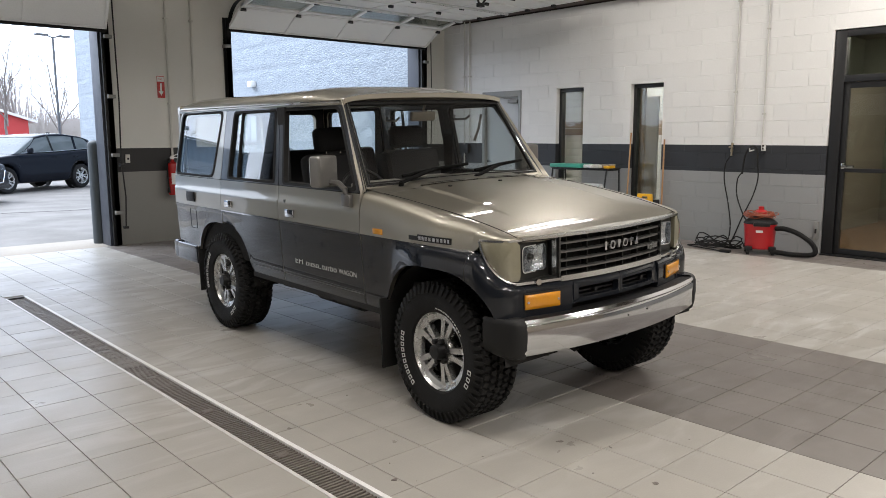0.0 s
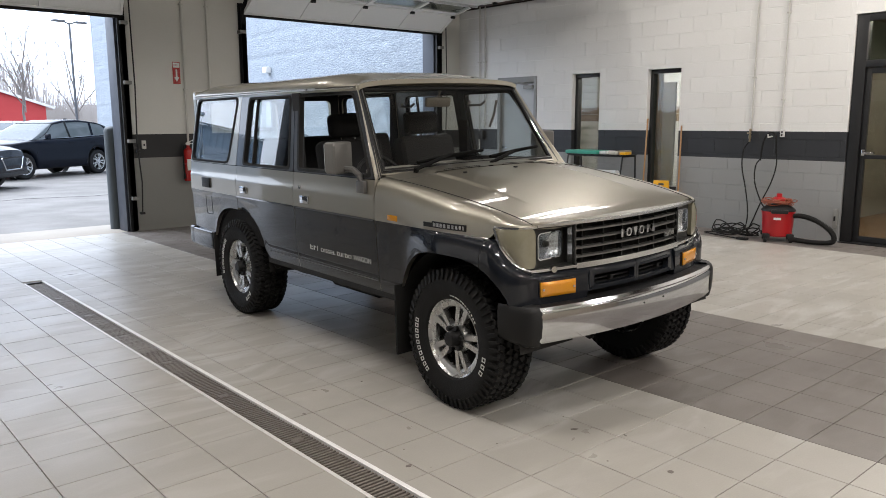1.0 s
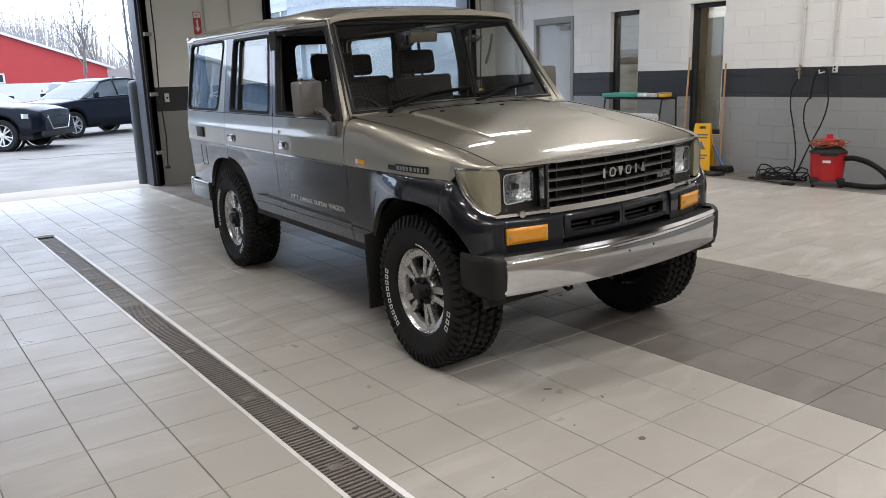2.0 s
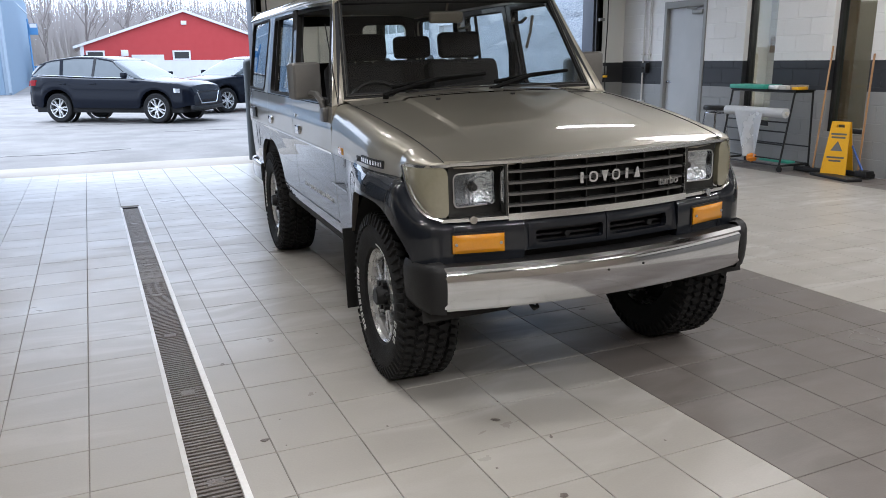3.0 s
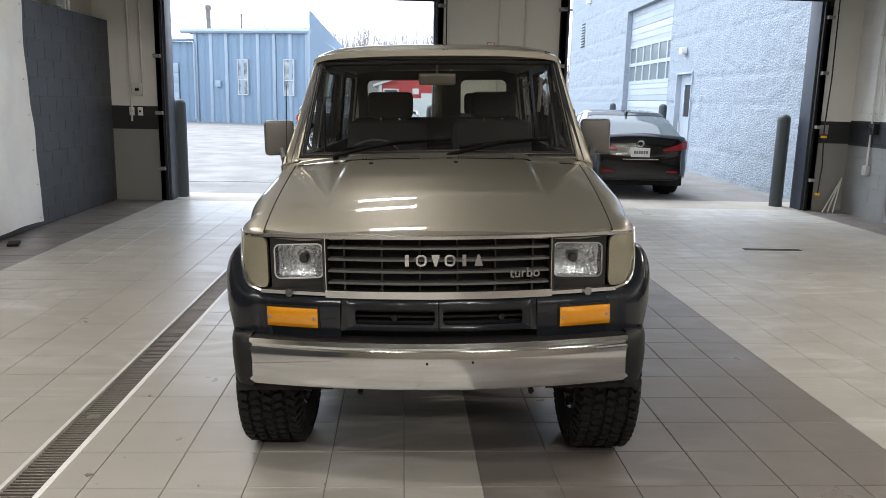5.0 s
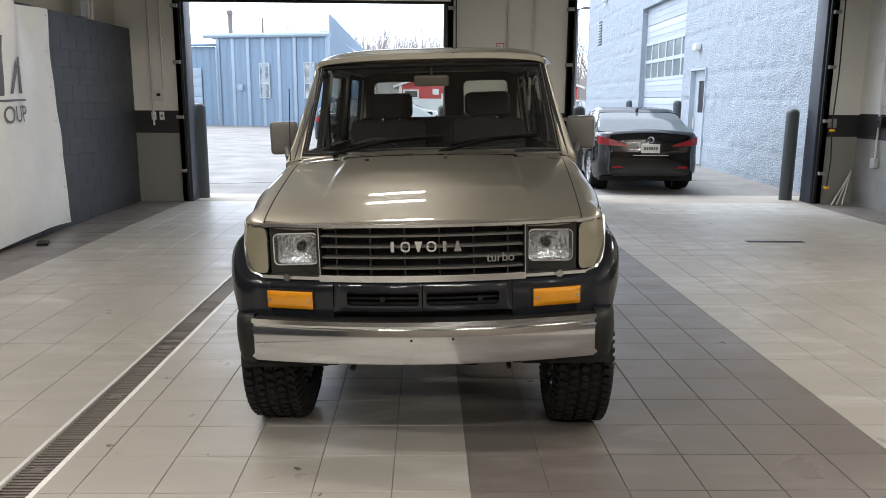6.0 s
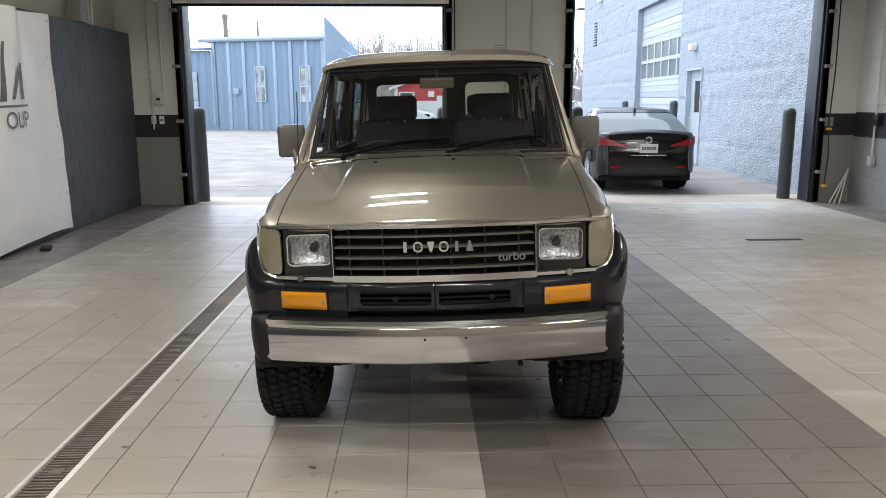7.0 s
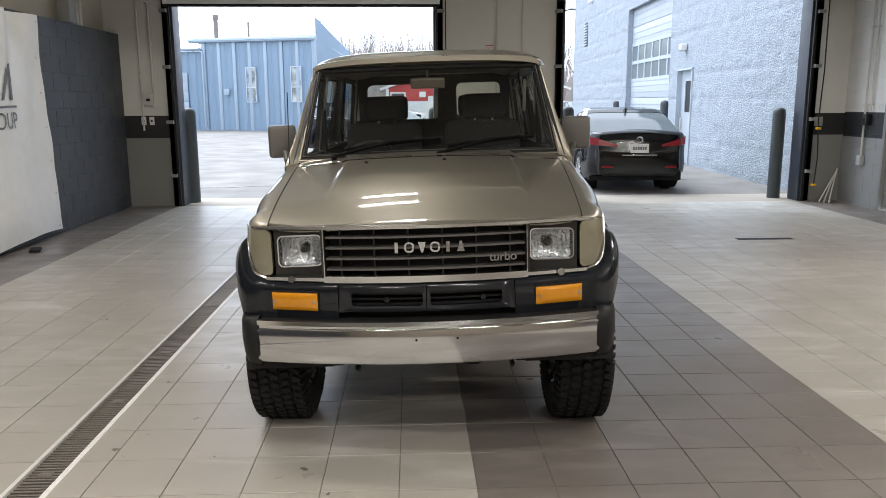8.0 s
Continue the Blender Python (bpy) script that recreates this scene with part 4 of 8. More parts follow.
for s in (-1, 1):
    hx = s * 0.557
    b = Build()
    o, i = rrect(hx - (0.122 if s > 0 else 0.110), hx + (0.110 if s > 0 else 0.122), GZ0 - 0.008, GZ1 + 0.004, 0.010), rrect(hx - 0.092, hx + 0.092, 0.858, 0.996, 0.024)
    bent_outline(b, UPPER, o, i, -0.12, lambda q: recess(q) - 0.004)
    bent(b, UPPER, s * 0.433, s * 0.442, GZ0 - 0.008, GZ1 + 0.004, -0.12, 0.006, 0, 2)
    bent(b, UPPER, s * 0.442, s * 0.667, GZ1 - 0.001, GZ1 + 0.005, -0.12, -0.002)
    bent(b, UPPER, s * 0.442, s * 0.667, GZ0 - 0.010, GZ0 - 0.003, -0.12, -0.002)
    surround = b.done("headlamp_surround", M_SURR, wagon, "dark grey headlamp surround")
    b = Build()
    bent_outline(b, UPPER, rrect(hx - 0.0925, hx + 0.0925, 0.8575, 0.9965, 0.024), rrect(hx - 0.087, hx + 0.087, 0.863, 0.991, 0.019), lambda q: recess(q) - 0.05, lambda q: recess(q) + 0.006)
    lamp_ob = b.done("headlamp", M_CHROME, wagon, "rectangular clear headlamp")
    b = Build()

    def dish(u, v):
        r = u * u * 0.7 + v * v * 0.3
        x, y = along(UPPER, hx + u * 0.087, recess(hx + u * 0.087) - 0.062 + 0.05 * r)
        return Vector((x, y, 0.927 + v * 0.064))
    b.grid(dish, lin(-1, 1, 13), lin(-1, 1, 9))
    b.done("reflector", M_REFLECT, lamp_ob)
    b = Build()
    b.lathe([(0.0, 0.020), (0.014, 0.018), (0.020, 0.0)], 14, 0, Matrix.Translation((*along(UPPER, hx, recess(hx) - 0.045), 0.927)) @ Matrix.Rotation(radians(90), 4, "X"))
    b.done("bulb_cap", M_SURR, lamp_ob)
    b = Build()
    b.grid(lambda u, v: Vector((*along(UPPER, hx + u * 0.088, recess(hx + u * 0.088) + 0.004 + 0.008 * (1 - u * u) * (1 - v * v) + (0.0016 * math.cos(u * 37.7) if v < 0.1 else 0.0)), 0.927 + v * 0.065)), lin(-1, 1, 49), lin(-1, 1, 11))
    o = b.done("lens", M_LENS, lamp_ob, "ribbed clear lens")
    o.visible_shadow = False
    b = Build()
    pts = [(s * q, z) for q, z in ((0.669, GZ0 - 0.004), (0.74, GZ0 + 0.006), (0.79, GZ0 + 0.045), (0.845, GZ0 + 0.105), (0.885, GZ1 + 0.0), (0.80, GZ1 + 0.002), (0.669, GZ1 + 0.002))]
    pts = rpoly(pts, 0.035, 4)
    cs = Vector((s * 0.77, 0.93))
    vs = [(*along(UPPER, q, 0.003), z) for q, z in pts]
    b.bm.verts.new((*along(UPPER, s * 0.77, 0.012), 0.935))
    n = len(pts)
    # fan from the middle, so that the lens bulges round the corner
    rings = []
    for f in (1.0, 0.8, 0.5, 0.2):
        rings.append([(*along(UPPER, cs.x + (q - cs.x) * f, 0.002 + 0.010 * (1 - f * f)), cs.y + (z - cs.y) * f) for q, z in pts])
    allv = [p for r in rings for p in r]
    fs = [(i * n + k, i * n + (k + 1) % n, (i + 1) * n + (k + 1) % n, (i + 1) * n + k) for i in range(3) for k in range(n)] + [tuple(3 * n + k for k in range(n))]
    b.bm.free()
    b = Build()
    b.add(allv, fs)
    b.shell((0, 0.03, 0))
    b.done("corner_lamp", M_CORNER, wagon, "yellowed wraparound corner lamp", sharp=60)
    # amber indicator
    b = Build()
    x = s * 0.560
    bent_plate(b, UPPER, rrect(x - 0.108, x + 0.108, 0.680, 0.768, 0.01), STEP - 0.01, STEP + 0.004)
    ind = b.done("indicator_base", M_PLASTIC_K, wagon)
    b = Build()
    b.grid(lambda u, v: Vector((*along(UPPER, x + u * 0.102, STEP + 0.018 - 0.008 * max(abs(u) ** 6, abs(v) ** 4)), 0.723 + v * 0.037)), lin(-1, 1, 15), lin(-1, 1, 9))
    b.shell((0, 0.02, 0))
    b.done("indicator", M_AMBER, ind, "amber indicator lens")
    for q in (-1, 1):
        b = Build()
        qx, qy = along(UPPER, x + q * 0.088, STEP + 0.012)
        b.cyl((qx, qy, 0.723), (*along(UPPER, x + q * 0.088, STEP + 0.0185), 0.723), 0.006, n=8)
        b.done("screw", M_BADGE, ind)

# slate valance under the lamps, with slots
def crowned(z):
    """How far the slate front stands out at height z: a gentle belly, rolled over at the top."""
    roll = max(0.0, (z - 0.775) / 0.028)
    return STEP - 1.0 * (z - 0.725) ** 2 - 0.024 * (1 - math.sqrt(max(0.0, 1 - roll * roll)))


for s0, s1 in ((-0.672, -0.372), (0.372, 0.672)):
    b = Build()
    b.grid(lambda q, z: Vector((*along(UPPER, q, crowned(z)), z)), lin(s0, s1, 15), lin(0.640, 0.70, 4) + lin(0.715, 0.77, 4) + lin(0.775, 0.803, 8))
    b.shell((0, 0.05, 0))
    b.done("valance_end", M_SLATE, wagon, "slate panel round the indicator")
b = Build()


def slotted(s, z):
    """The recessed middle: a flat strip with a stepped edge."""
    e = smooth((0.372 - abs(s)) / 0.03)
    return (*along(UPPER, s, crowned(z) - 0.001 - 0.014 * e), z)


def slot_ring(*loops):
    """Panel between closed loops, from the rim inwards, with the slot's walls behind the last one."""
    n, vs, fs = len(loops[0]), [], []
    for loop in loops:
        vs += [slotted(*p) for p in loop]
    last = len(loops) - 1
    vs += [(x, y + 0.035, z) for x, y, z in vs[last * n:]] + [(x, y + 0.05, z) for x, y, z in vs[:n]]
    for r in range(last + 1):
        for k in range(n):
            m = (k + 1) % n
            fs.append((r * n + k, r * n + m, (r + 1) * n + m, (r + 1) * n + k))
    for k in range(n):
        m = (k + 1) % n
        if abs(loops[0][k][0] + loops[0][m][0]) > 0.01:
            fs.append((m, k, (last + 2) * n + k, (last + 2) * n + m))
    b.add(vs, fs)


def dense(x0, x1, z0, z1, r):
    """A rounded rectangle with its long sides cut into steps."""
    p, out = rrect(x0, x1, z0, z1, r, 4), []
    for a, c in zip(p, p[1:] + p[:1]):
        k = 8 if abs(a[0] - c[0]) > 0.1 else 1
        out += [(a[0] + (c[0] - a[0]) * i / k, a[1] + (c[1] - a[1]) * i / k) for i in range(k)]
    return out


slot_ring(dense(-0.372, 0.0, 0.676, 0.802, 0.0001), dense(-0.350, -0.002, 0.678, 0.793, 0.004), dense(-0.350, -0.002, 0.681, 0.778, 0.006), dense(-0.318, -0.016, 0.700, 0.758, 0.014))
slot_ring(dense(0.0, 0.372, 0.676, 0.802, 0.0001), dense(0.002, 0.350, 0.678, 0.793, 0.004), dense(0.002, 0.350, 0.681, 0.778, 0.006), dense(0.016, 0.318, 0.700, 0.758, 0.014))
bmesh.ops.remove_doubles(b.bm, verts=b.bm.verts, dist=0.0012)
b.done("valance", M_SLATE, wagon, "slate front valance with two rounded slots", sharp=30)
b = Build()
bent(b, UPPER, -0.40, 0.40, 0.60, 0.78, -0.10, -0.075, 0, 9)
for z in (0.700, 0.722, 0.744):
    bent(b, UPPER, -0.34, 0.34, z - 0.004, z + 0.004, -0.07, -0.03, 1, 9)
for x in (-0.17, 0.24):
    b.cyl((x, front_y(x) + 0.04, 0.722), (x, front_y(x) + 0.01, 0.722), 0.012, n=10, mi=1)
b.done("valance_mesh", [M_PIT, M_PLASTIC_K], wagon)


# bumper
def bump_y(x):
    return -0.665 + 0.185 * x * x


def bumper_section(x):
    y = bump_y(x)
    return [(x, y + 0.030, 0.638), (x, y + 0.022, 0.650), (x, y + 0.008, 0.652), (x, y, 0.636), (x, y + 0.003, 0.626), (x, y - 0.003, 0.614), (x, y + 0.004, 0.486), (x, y + 0.014, 0.470), (x, y + 0.05, 0.462)]


b = Build()
n = 9
xs = lin(-0.728, 0.728, 31)
b.add([p for x in xs for p in bumper_section(x)], [(i * n + k, i * n + k + 1, (i + 1) * n + k + 1, (i + 1) * n + k) for i in range(30) for k in range(n - 1)])
bumper = b.done("front_bumper", M_BUMPER, wagon, "broad chrome front bumper with black end caps", sharp=40)
b = Build()
xs = lin(-0.722, 0.722, 25)
b.add([p for x in xs for p in ((x, bump_y(x) + 0.13, 0.642), (x, bump_y(x) + 0.020, 0.6535), (x, bump_y(x) + 0.012, 0.6515), (x, bump_y(x) + 0.018, 0.642))], [(i * 4 + k, i * 4 + k + 1, (i + 1) * 4 + k + 1, (i + 1) * 4 + k) for i in range(24) for k in range(3)])
b.done("top_plate", M_PLASTIC_K, bumper, "black plate on top of the bumper")
for s in (-1, 1):
    b = Build()
    k = 10
    ts = lin(0, 1, k)
    vs = []
    for t in ts:
        x = 0.718 + 0.098 * math.sin(t * math.pi / 2) ** 0.8
        y = bump_y(0.728) + (0.20) * (1 - math.cos(t * math.pi / 2)) ** 1.15
        sh = 1.03 - 0.06 * t
        for dx, dy, z in ((-0.02, 0.12, 0.650), (-0.004, 0.024, 0.660), (0.004, 0.008, 0.650), (0.010, -0.004, 0.628), (0.012, -0.006, 0.560), (0.006, 0.0, 0.50), (-0.004, 0.012, 0.452 + 0.03 * t), (-0.03, 0.06, 0.440 + 0.03 * t)):
            vs.append((s * (x + dx * t * 1.0), y + dy * (1 - t * 0.8), z + (0.004 if t < 0.3 else 0.0)))
    m8 = 8
    b.add(vs, [(i * m8 + q, i * m8 + q + 1, (i + 1) * m8 + q + 1, (i + 1) * m8 + q) for i in range(k - 1) for q in range(m8 - 1)])
    b.done("end_cap", M_PLASTIC_K, bumper, "black plastic bumper end cap", sharp=45)
for x, dz in ((-0.045, 0.0), (0.125, 0.004)):
    b = Build()
    b.cyl((x, bump_y(x) + 0.006, 0.578 + dz), (x, bump_y(x) - 0.0035, 0.578 + dz), 0.005, n=8)
    b.done("bolt_hole", M_PIT, bumper)
for x in (-0.31, 0.36):
    b = Build()
    b.tube([(x, -0.50, 0.47), (x, -0.54, 0.45), (x, -0.545, 0.425), (x, -0.52, 0.41), (x, -0.49, 0.42), (x, -0.485, 0.45)], 0.010, 8)
    b.done("tow_hook", M_UNDER, wagon, "dark tow hook under the bumper")
# underbody
b = Build()
for s in (-1, 1):
    b.box(min(s * 0.38, s * 0.46), max(s * 0.38, s * 0.46), -0.45, 3.5, 0.40, 0.52, 0, 0.01)
b.box(-0.80, 0.80, 0.5, 2.2, 0.50, 0.56)
b.box(-0.75, 0.75, 3.2, 3.58, 0.52, 0.60)
b.box(-0.66, 0.66, -0.44, 0.45, 0.66, 0.70)
b.box(-0.42, 0.42, -0.46, -0.42, 0.42, 0.80)
b.cyl((-0.62, 0, 0.36), (0.62, 0, 0.36), 0.045, n=12)
b.cyl((-0.62, WB, 0.36), (0.62, WB, 0.36), 0.045, n=12)
for y, x in ((0.0, 0.2), (WB, 0.0)):
    b.lathe([(0.0, -0.12), (0.09, -0.10), (0.13, 0.0), (0.09, 0.10), (0.0, 0.12)], 14, 0, Matrix.Translation((x, y, 0.36)) @ Matrix.Rotation(radians(90), 4, "X"))
b.tube([(-0.35, 0.4, 0.46), (-0.40, 1.0, 0.44), (-0.40, 1.9, 0.44), (-0.55, 2.2, 0.46)], 0.035, 8)
b.box(-0.55, -0.30, 1.0, 1.35, 0.40, 0.52, 0, 0.03)
b.tube([(-0.74, 2.18, 0.47), (-0.70, 2.3, 0.42)], 0.025, 8)
b.done("chassis", M_UNDER, wagon, "dark dirty chassis")


# wheels
def wheel(name, at, s):
    w = new(name)
    w.matrix_basis, w.empty_display_size, w.parent = at, 0.1, wagon
    rot = Matrix.Rotation(radians(90 * s), 4, "Y")
    b = Build()
    R = 0.372
    prof = [(0.215, -0.105), (0.225, -0.118), (0.245, -0.122), (0.285, -0.133), (0.325, -0.130), (0.352, -0.118), (0.362, -0.108), (0.366, -0.06), (0.367, 0), (0.366, 0.06), (0.362, 0.108), (0.352, 0.118), (0.325, 0.130), (0.285, 0.133), (0.245, 0.122), (0.225, 0.118), (0.215, 0.105)]
    b.lathe(prof, 64, 0, rot)
    tyre = b.done("tyre", M_TYRE, w, "black all-terrain tyre with raised white marks", sharp=28)
    # tread blocks: five staggered rows and shoulder lugs
    b = Build()
    N = 56
    for row, (c, wd) in enumerate(((-0.098, 0.040), (-0.048, 0.038), (0.0, 0.036), (0.048, 0.038), (0.098, 0.040))):
        for k in range(N):
            a = 2 * math.pi * (k + 0.5 * (row % 2) + 0.13 * row) / N
            tw = (0.35 if row % 2 else -0.35)
            m = rot @ Matrix.Rotation(a, 4, "Z") @ Matrix.Translation((R, 0, c)) @ Matrix.Rotation(tw, 4, "X")
            h = 0.0160 if k % 2 else 0.0140
            x0, x1, z0 = -0.012, 0.011, wd / 2 + 0.002
            pts = [(x0, -h, -z0), (x0, h, -z0 * 0.8), (x0, h, z0), (x0, -h, z0 * 0.8)]
            pts += [(x1, p[1] * 0.82, p[2] * 0.86) for p in pts]
            b.add([m @ Vector(p) for p in pts], [(4, 5, 6, 7), (0, 1, 5, 4), (1, 2, 6, 5), (2, 3, 7, 6), (3, 0, 4, 7)])
    for e in (-1, 1):
        for k in range(N):
            a = 2 * math.pi * (k + 0.25) / N
            m = rot @ Matrix.Rotation(a, 4, "Z")
            hh = 0.0115 if k % 2 else 0.0095
            pts = [(0.322, -hh, e * 0.126), (0.322, hh, e * 0.126), (0.376, hh, e * 0.106), (0.376, -hh, e * 0.106)]
            pts += [(0.326, -hh * 0.8, e * 0.139), (0.326, hh * 0.8, e * 0.139), (0.374, hh * 0.8, e * 0.124), (0.374, -hh * 0.8, e * 0.124)]
            b.add([m @ Vector(p) for p in pts], [(4, 5, 6, 7), (0, 1, 5, 4), (1, 2, 6, 5), (2, 3, 7, 6), (3, 0, 4, 7)])
    tagged(b.done("tread", M_TYRE, w, "black tread blocks", sharp=28), kind="stuff")
    # raised marks on the outer wall, as plain blocks
    spans = [(95 + 6.5 * k, 95 + 6.5 * k + 4.6) for k in range(10)] + [(260 + 8 * k, 260 + 8 * k + 5) for k in range(3)] + [(320 + 5 * k, 320 + 5 * k + 3) for k in range(12)]
    for k, (a0, a1) in enumerate(spans):
        big = k < 13
        r0, r1 = (0.272, 0.298) if big else (0.238, 0.244)
        m_, t_ = (a0 + a1) / 2, 0.0045
        o = [(r0, a0), (r0, m_), (r0, a1), (r1, a1), (r1, m_), (r1, a0)]
        i = [(r0 + t_, a0 + 1.1), (r0 + t_, m_), (r0 + t_, a1 - 1.1), (r1 - t_, a1 - 1.1), (r1 - t_, m_), (r1 - t_, a0 + 1.1)]
        h = 0.1305 if big else 0.121
        o, i = ([rot @ Vector((r * math.cos(radians(a)), r * math.sin(radians(a)), h)) for r, a in v] for v in (o, i))
        b = Build()
        if big:
            b.ring(o, i, rot.to_3x3() @ Vector((0, 0, 0.0035)))
        else:
            b.prism(o, rot.to_3x3() @ Vector((0, 0, 0.0035)))
        b.done("white_mark", M_LETTER, w)
    # alloy rim
    b = Build()
    lip = [(0.222, -0.10), (0.215, -0.112), (0.205, -0.10), (0.20, 0.0), (0.196, 0.072), (0.206, 0.092), (0.214, 0.104), (0.222, 0.106), (0.224, 0.098)]
    b.lathe(lip, 48, 0, rot)
    b.lathe([(0.170, 0.060), (0.174, 0.082), (0.178, 0.085), (0.206, 0.090)], 48, 0, rot)
    b.lathe([(0.0, 0.082), (0.074, 0.082), (0.082, 0.072), (0.088, 0.03)], 36, 0, rot)
    for k in range(5):
        for q in (-1, 1):
            m = rot @ Matrix.Rotation(2 * math.pi * k / 5 + q * 0.185, 4, "Z")
            pts = [(0.066, -0.013, 0.086), (0.190, -0.0165, 0.087), (0.190, 0.0165, 0.087), (0.066, 0.013, 0.086)]
            pts2 = [(x, y * 1.15, z - 0.035) for x, y, z in pts]
            b.add([m @ Vector(p) for p in pts + pts2], [(0, 1, 2, 3), (4, 7, 6, 5), (0, 4, 5, 1), (1, 5, 6, 2), (2, 6, 7, 3), (3, 7, 4, 0)])
    rim = b.done("rim", M_RIM, w, "machined alloy rim with five split spokes")
    # black disc added behind the spokes in place of the shade there
    b = Build()
    b.lathe([(0.0, 0.0), (0.205, 0.0)], 32, 0, rot)
    b.done("brake_shade", M_UNDER, w)
    b = Build()
    b.lathe([(0.0, 0.135), (0.034, 0.135), (0.040, 0.130), (0.044, 0.105), (0.050, 0.088), (0.062, 0.084)], 24, 0, rot)
    b.done("hub", M_PLASTIC_K, w, "black locking hub")
    for k in range(6):
        b = Build()
        a = 2 * math.pi * k / 6
        c0 = rot @ Vector((0.062 * math.cos(a), 0.062 * math.sin(a), 0.078))
        b.cyl(c0, c0 + rot.to_3x3() @ Vector((0, 0, 0.028)), 0.014, n=8)
        b.done("wheel_nut", M_PLASTIC_K, w)
    return w


for s in (-1, 1):
    for c in (0.0, WB):
        wheel("wheel", pose(s * 0.712, c, 0.372 - s * 0.0198, 18 + 31 * (c > 0) + 40 * (s > 0), 1.6), s)

# springs, mounts and exhaust under the floor
for s in (-1, 1):
    b = Build()
    b.tube([(s * 0.56, WB + y, 0.47 - 0.10 * (1 - (y / 0.62) ** 2)) for y in lin(-0.62, 0.62, 13)], 0.030, 6)
    b.done("leaf_spring", M_UNDER, wagon)
    b = Build()
    b.box(s * 0.56 - 0.035, s * 0.56 + 0.035, WB - 0.70, WB - 0.56, 0.40, 0.54, 0, 0.015)
    b.done("spring_hanger", M_UNDER, wagon)
    b = Build()
    b.box(s * 0.62 - 0.05, s * 0.62 + 0.05, 1.30, 1.42, 0.425, 0.52, 0, 0.02)
    b.done("body_mount", M_UNDER, wagon)
b = Build()
b.tube([(-0.34, 0.55, 0.42), (-0.38, 0.9, 0.385), (-0.40, 1.35, 0.385)], 0.030, 8)
b.cyl((-0.40, 1.30, 0.385), (-0.40, 1.85, 0.385), 0.075, n=14)
b.tube([(-0.40, 1.80, 0.385), (-0.44, 2.3, 0.42), (-0.46, 3.3, 0.44)], 0.028, 8)
b.done("exhaust", M_UNDER, wagon, "dark exhaust pipe and silencer")

# wipers and aerial
M_WIPER = surf("wiper_black", (0.003, 0.003, 0.003), None, 12, 0.7, spec=0.12)
for x0, x1 in ((-0.52, 0.07), (0.06, 0.60)):
    b = Build()
    p0, p1 = ws(x0 / 0.72, -0.02) + nrm * 0.02 + Vector((0, -0.02, 0)), ws((x0 + 0.30) / 0.72, 0.11) + nrm * 0.028
    b.tube([p0 - Vector((0, 0, 0.02)), p0 + nrm * 0.015, p0.lerp(p1, 0.5) + nrm * 0.012, p1], 0.012, 6)
    b.cyl(p0 - Vector((0, 0, 0.03)), p0 + nrm * 0.02, 0.016, n=10)
    a, c = ws((x0 + 0.05) / 0.72, 0.065) + nrm * 0.016, ws(x1 / 0.72, 0.15) + nrm * 0.016
    b.tube([a.lerp(c, t) + nrm * 0.004 * math.sin(t * math.pi) for t in lin(0, 1, 9)], 0.011, 6)
    b.tube([a.lerp(c, 0.15) + nrm * 0.012, a.lerp(c, 0.5) + nrm * 0.022, a.lerp(c, 0.85) + nrm * 0.012], 0.007, 6)
    b.done("wiper", M_WIPER, wagon, "black wiper arm and blade")
b = Build()
b.tube([(-0.79, 0.66, 1.22), (-0.80, 0.78, 1.62)], 0.003, 6)
b.done("aerial", M_PLASTIC_K, wagon, "thin rod aerial")
for x in (-0.33, 0.09):
    b = Build()
    b.box(x - 0.010, x + 0.010, 0.43, 0.45, hood_z(x, 0.44) - 0.001, hood_z(x, 0.44) + 0.009, 0, 0.003)
    b.done("washer_jet", M_PLASTIC_K, wagon)

# cabin: dash, wheel, seats
b = Build()
b.box(-0.72, 0.72, 0.80, 1.16, 0.85, 1.185, 0, 0.05, 3)
b.box(-0.60, -0.22, 0.90, 1.14, 1.16, 1.245, 0, 0.035, 3)
b.box(-0.10, 0.16, 0.96, 1.12, 1.15, 1.255, 0, 0.02, 3)
b.done("dashboard", M_DASH, wagon, "grey dashboard")
b = Build()
m = Matrix.Translation((-0.38, 1.26, 1.13)) @ Matrix.Rotation(radians(62), 4, "X")
pts = [m @ Vector((0.19 * math.cos(a), 0.19 * math.sin(a), 0)) for a in lin(0, 2 * math.pi, 33)]
b.tube(pts, 0.014, 8)
for a in (200, 340, 270):
    b.tube([m @ Vector((0.19 * math.cos(radians(a)), 0.19 * math.sin(radians(a)), 0)), m @ Vector((0, 0, -0.03))], 0.014, 6)
b.lathe([(0, 0.01), (0.06, 0.005), (0.065, -0.03)], 16, 0, m @ Matrix.Translation((0, 0, -0.02)))
b.done("steering_wheel", M_PLASTIC_K, wagon, "dark steering wheel")


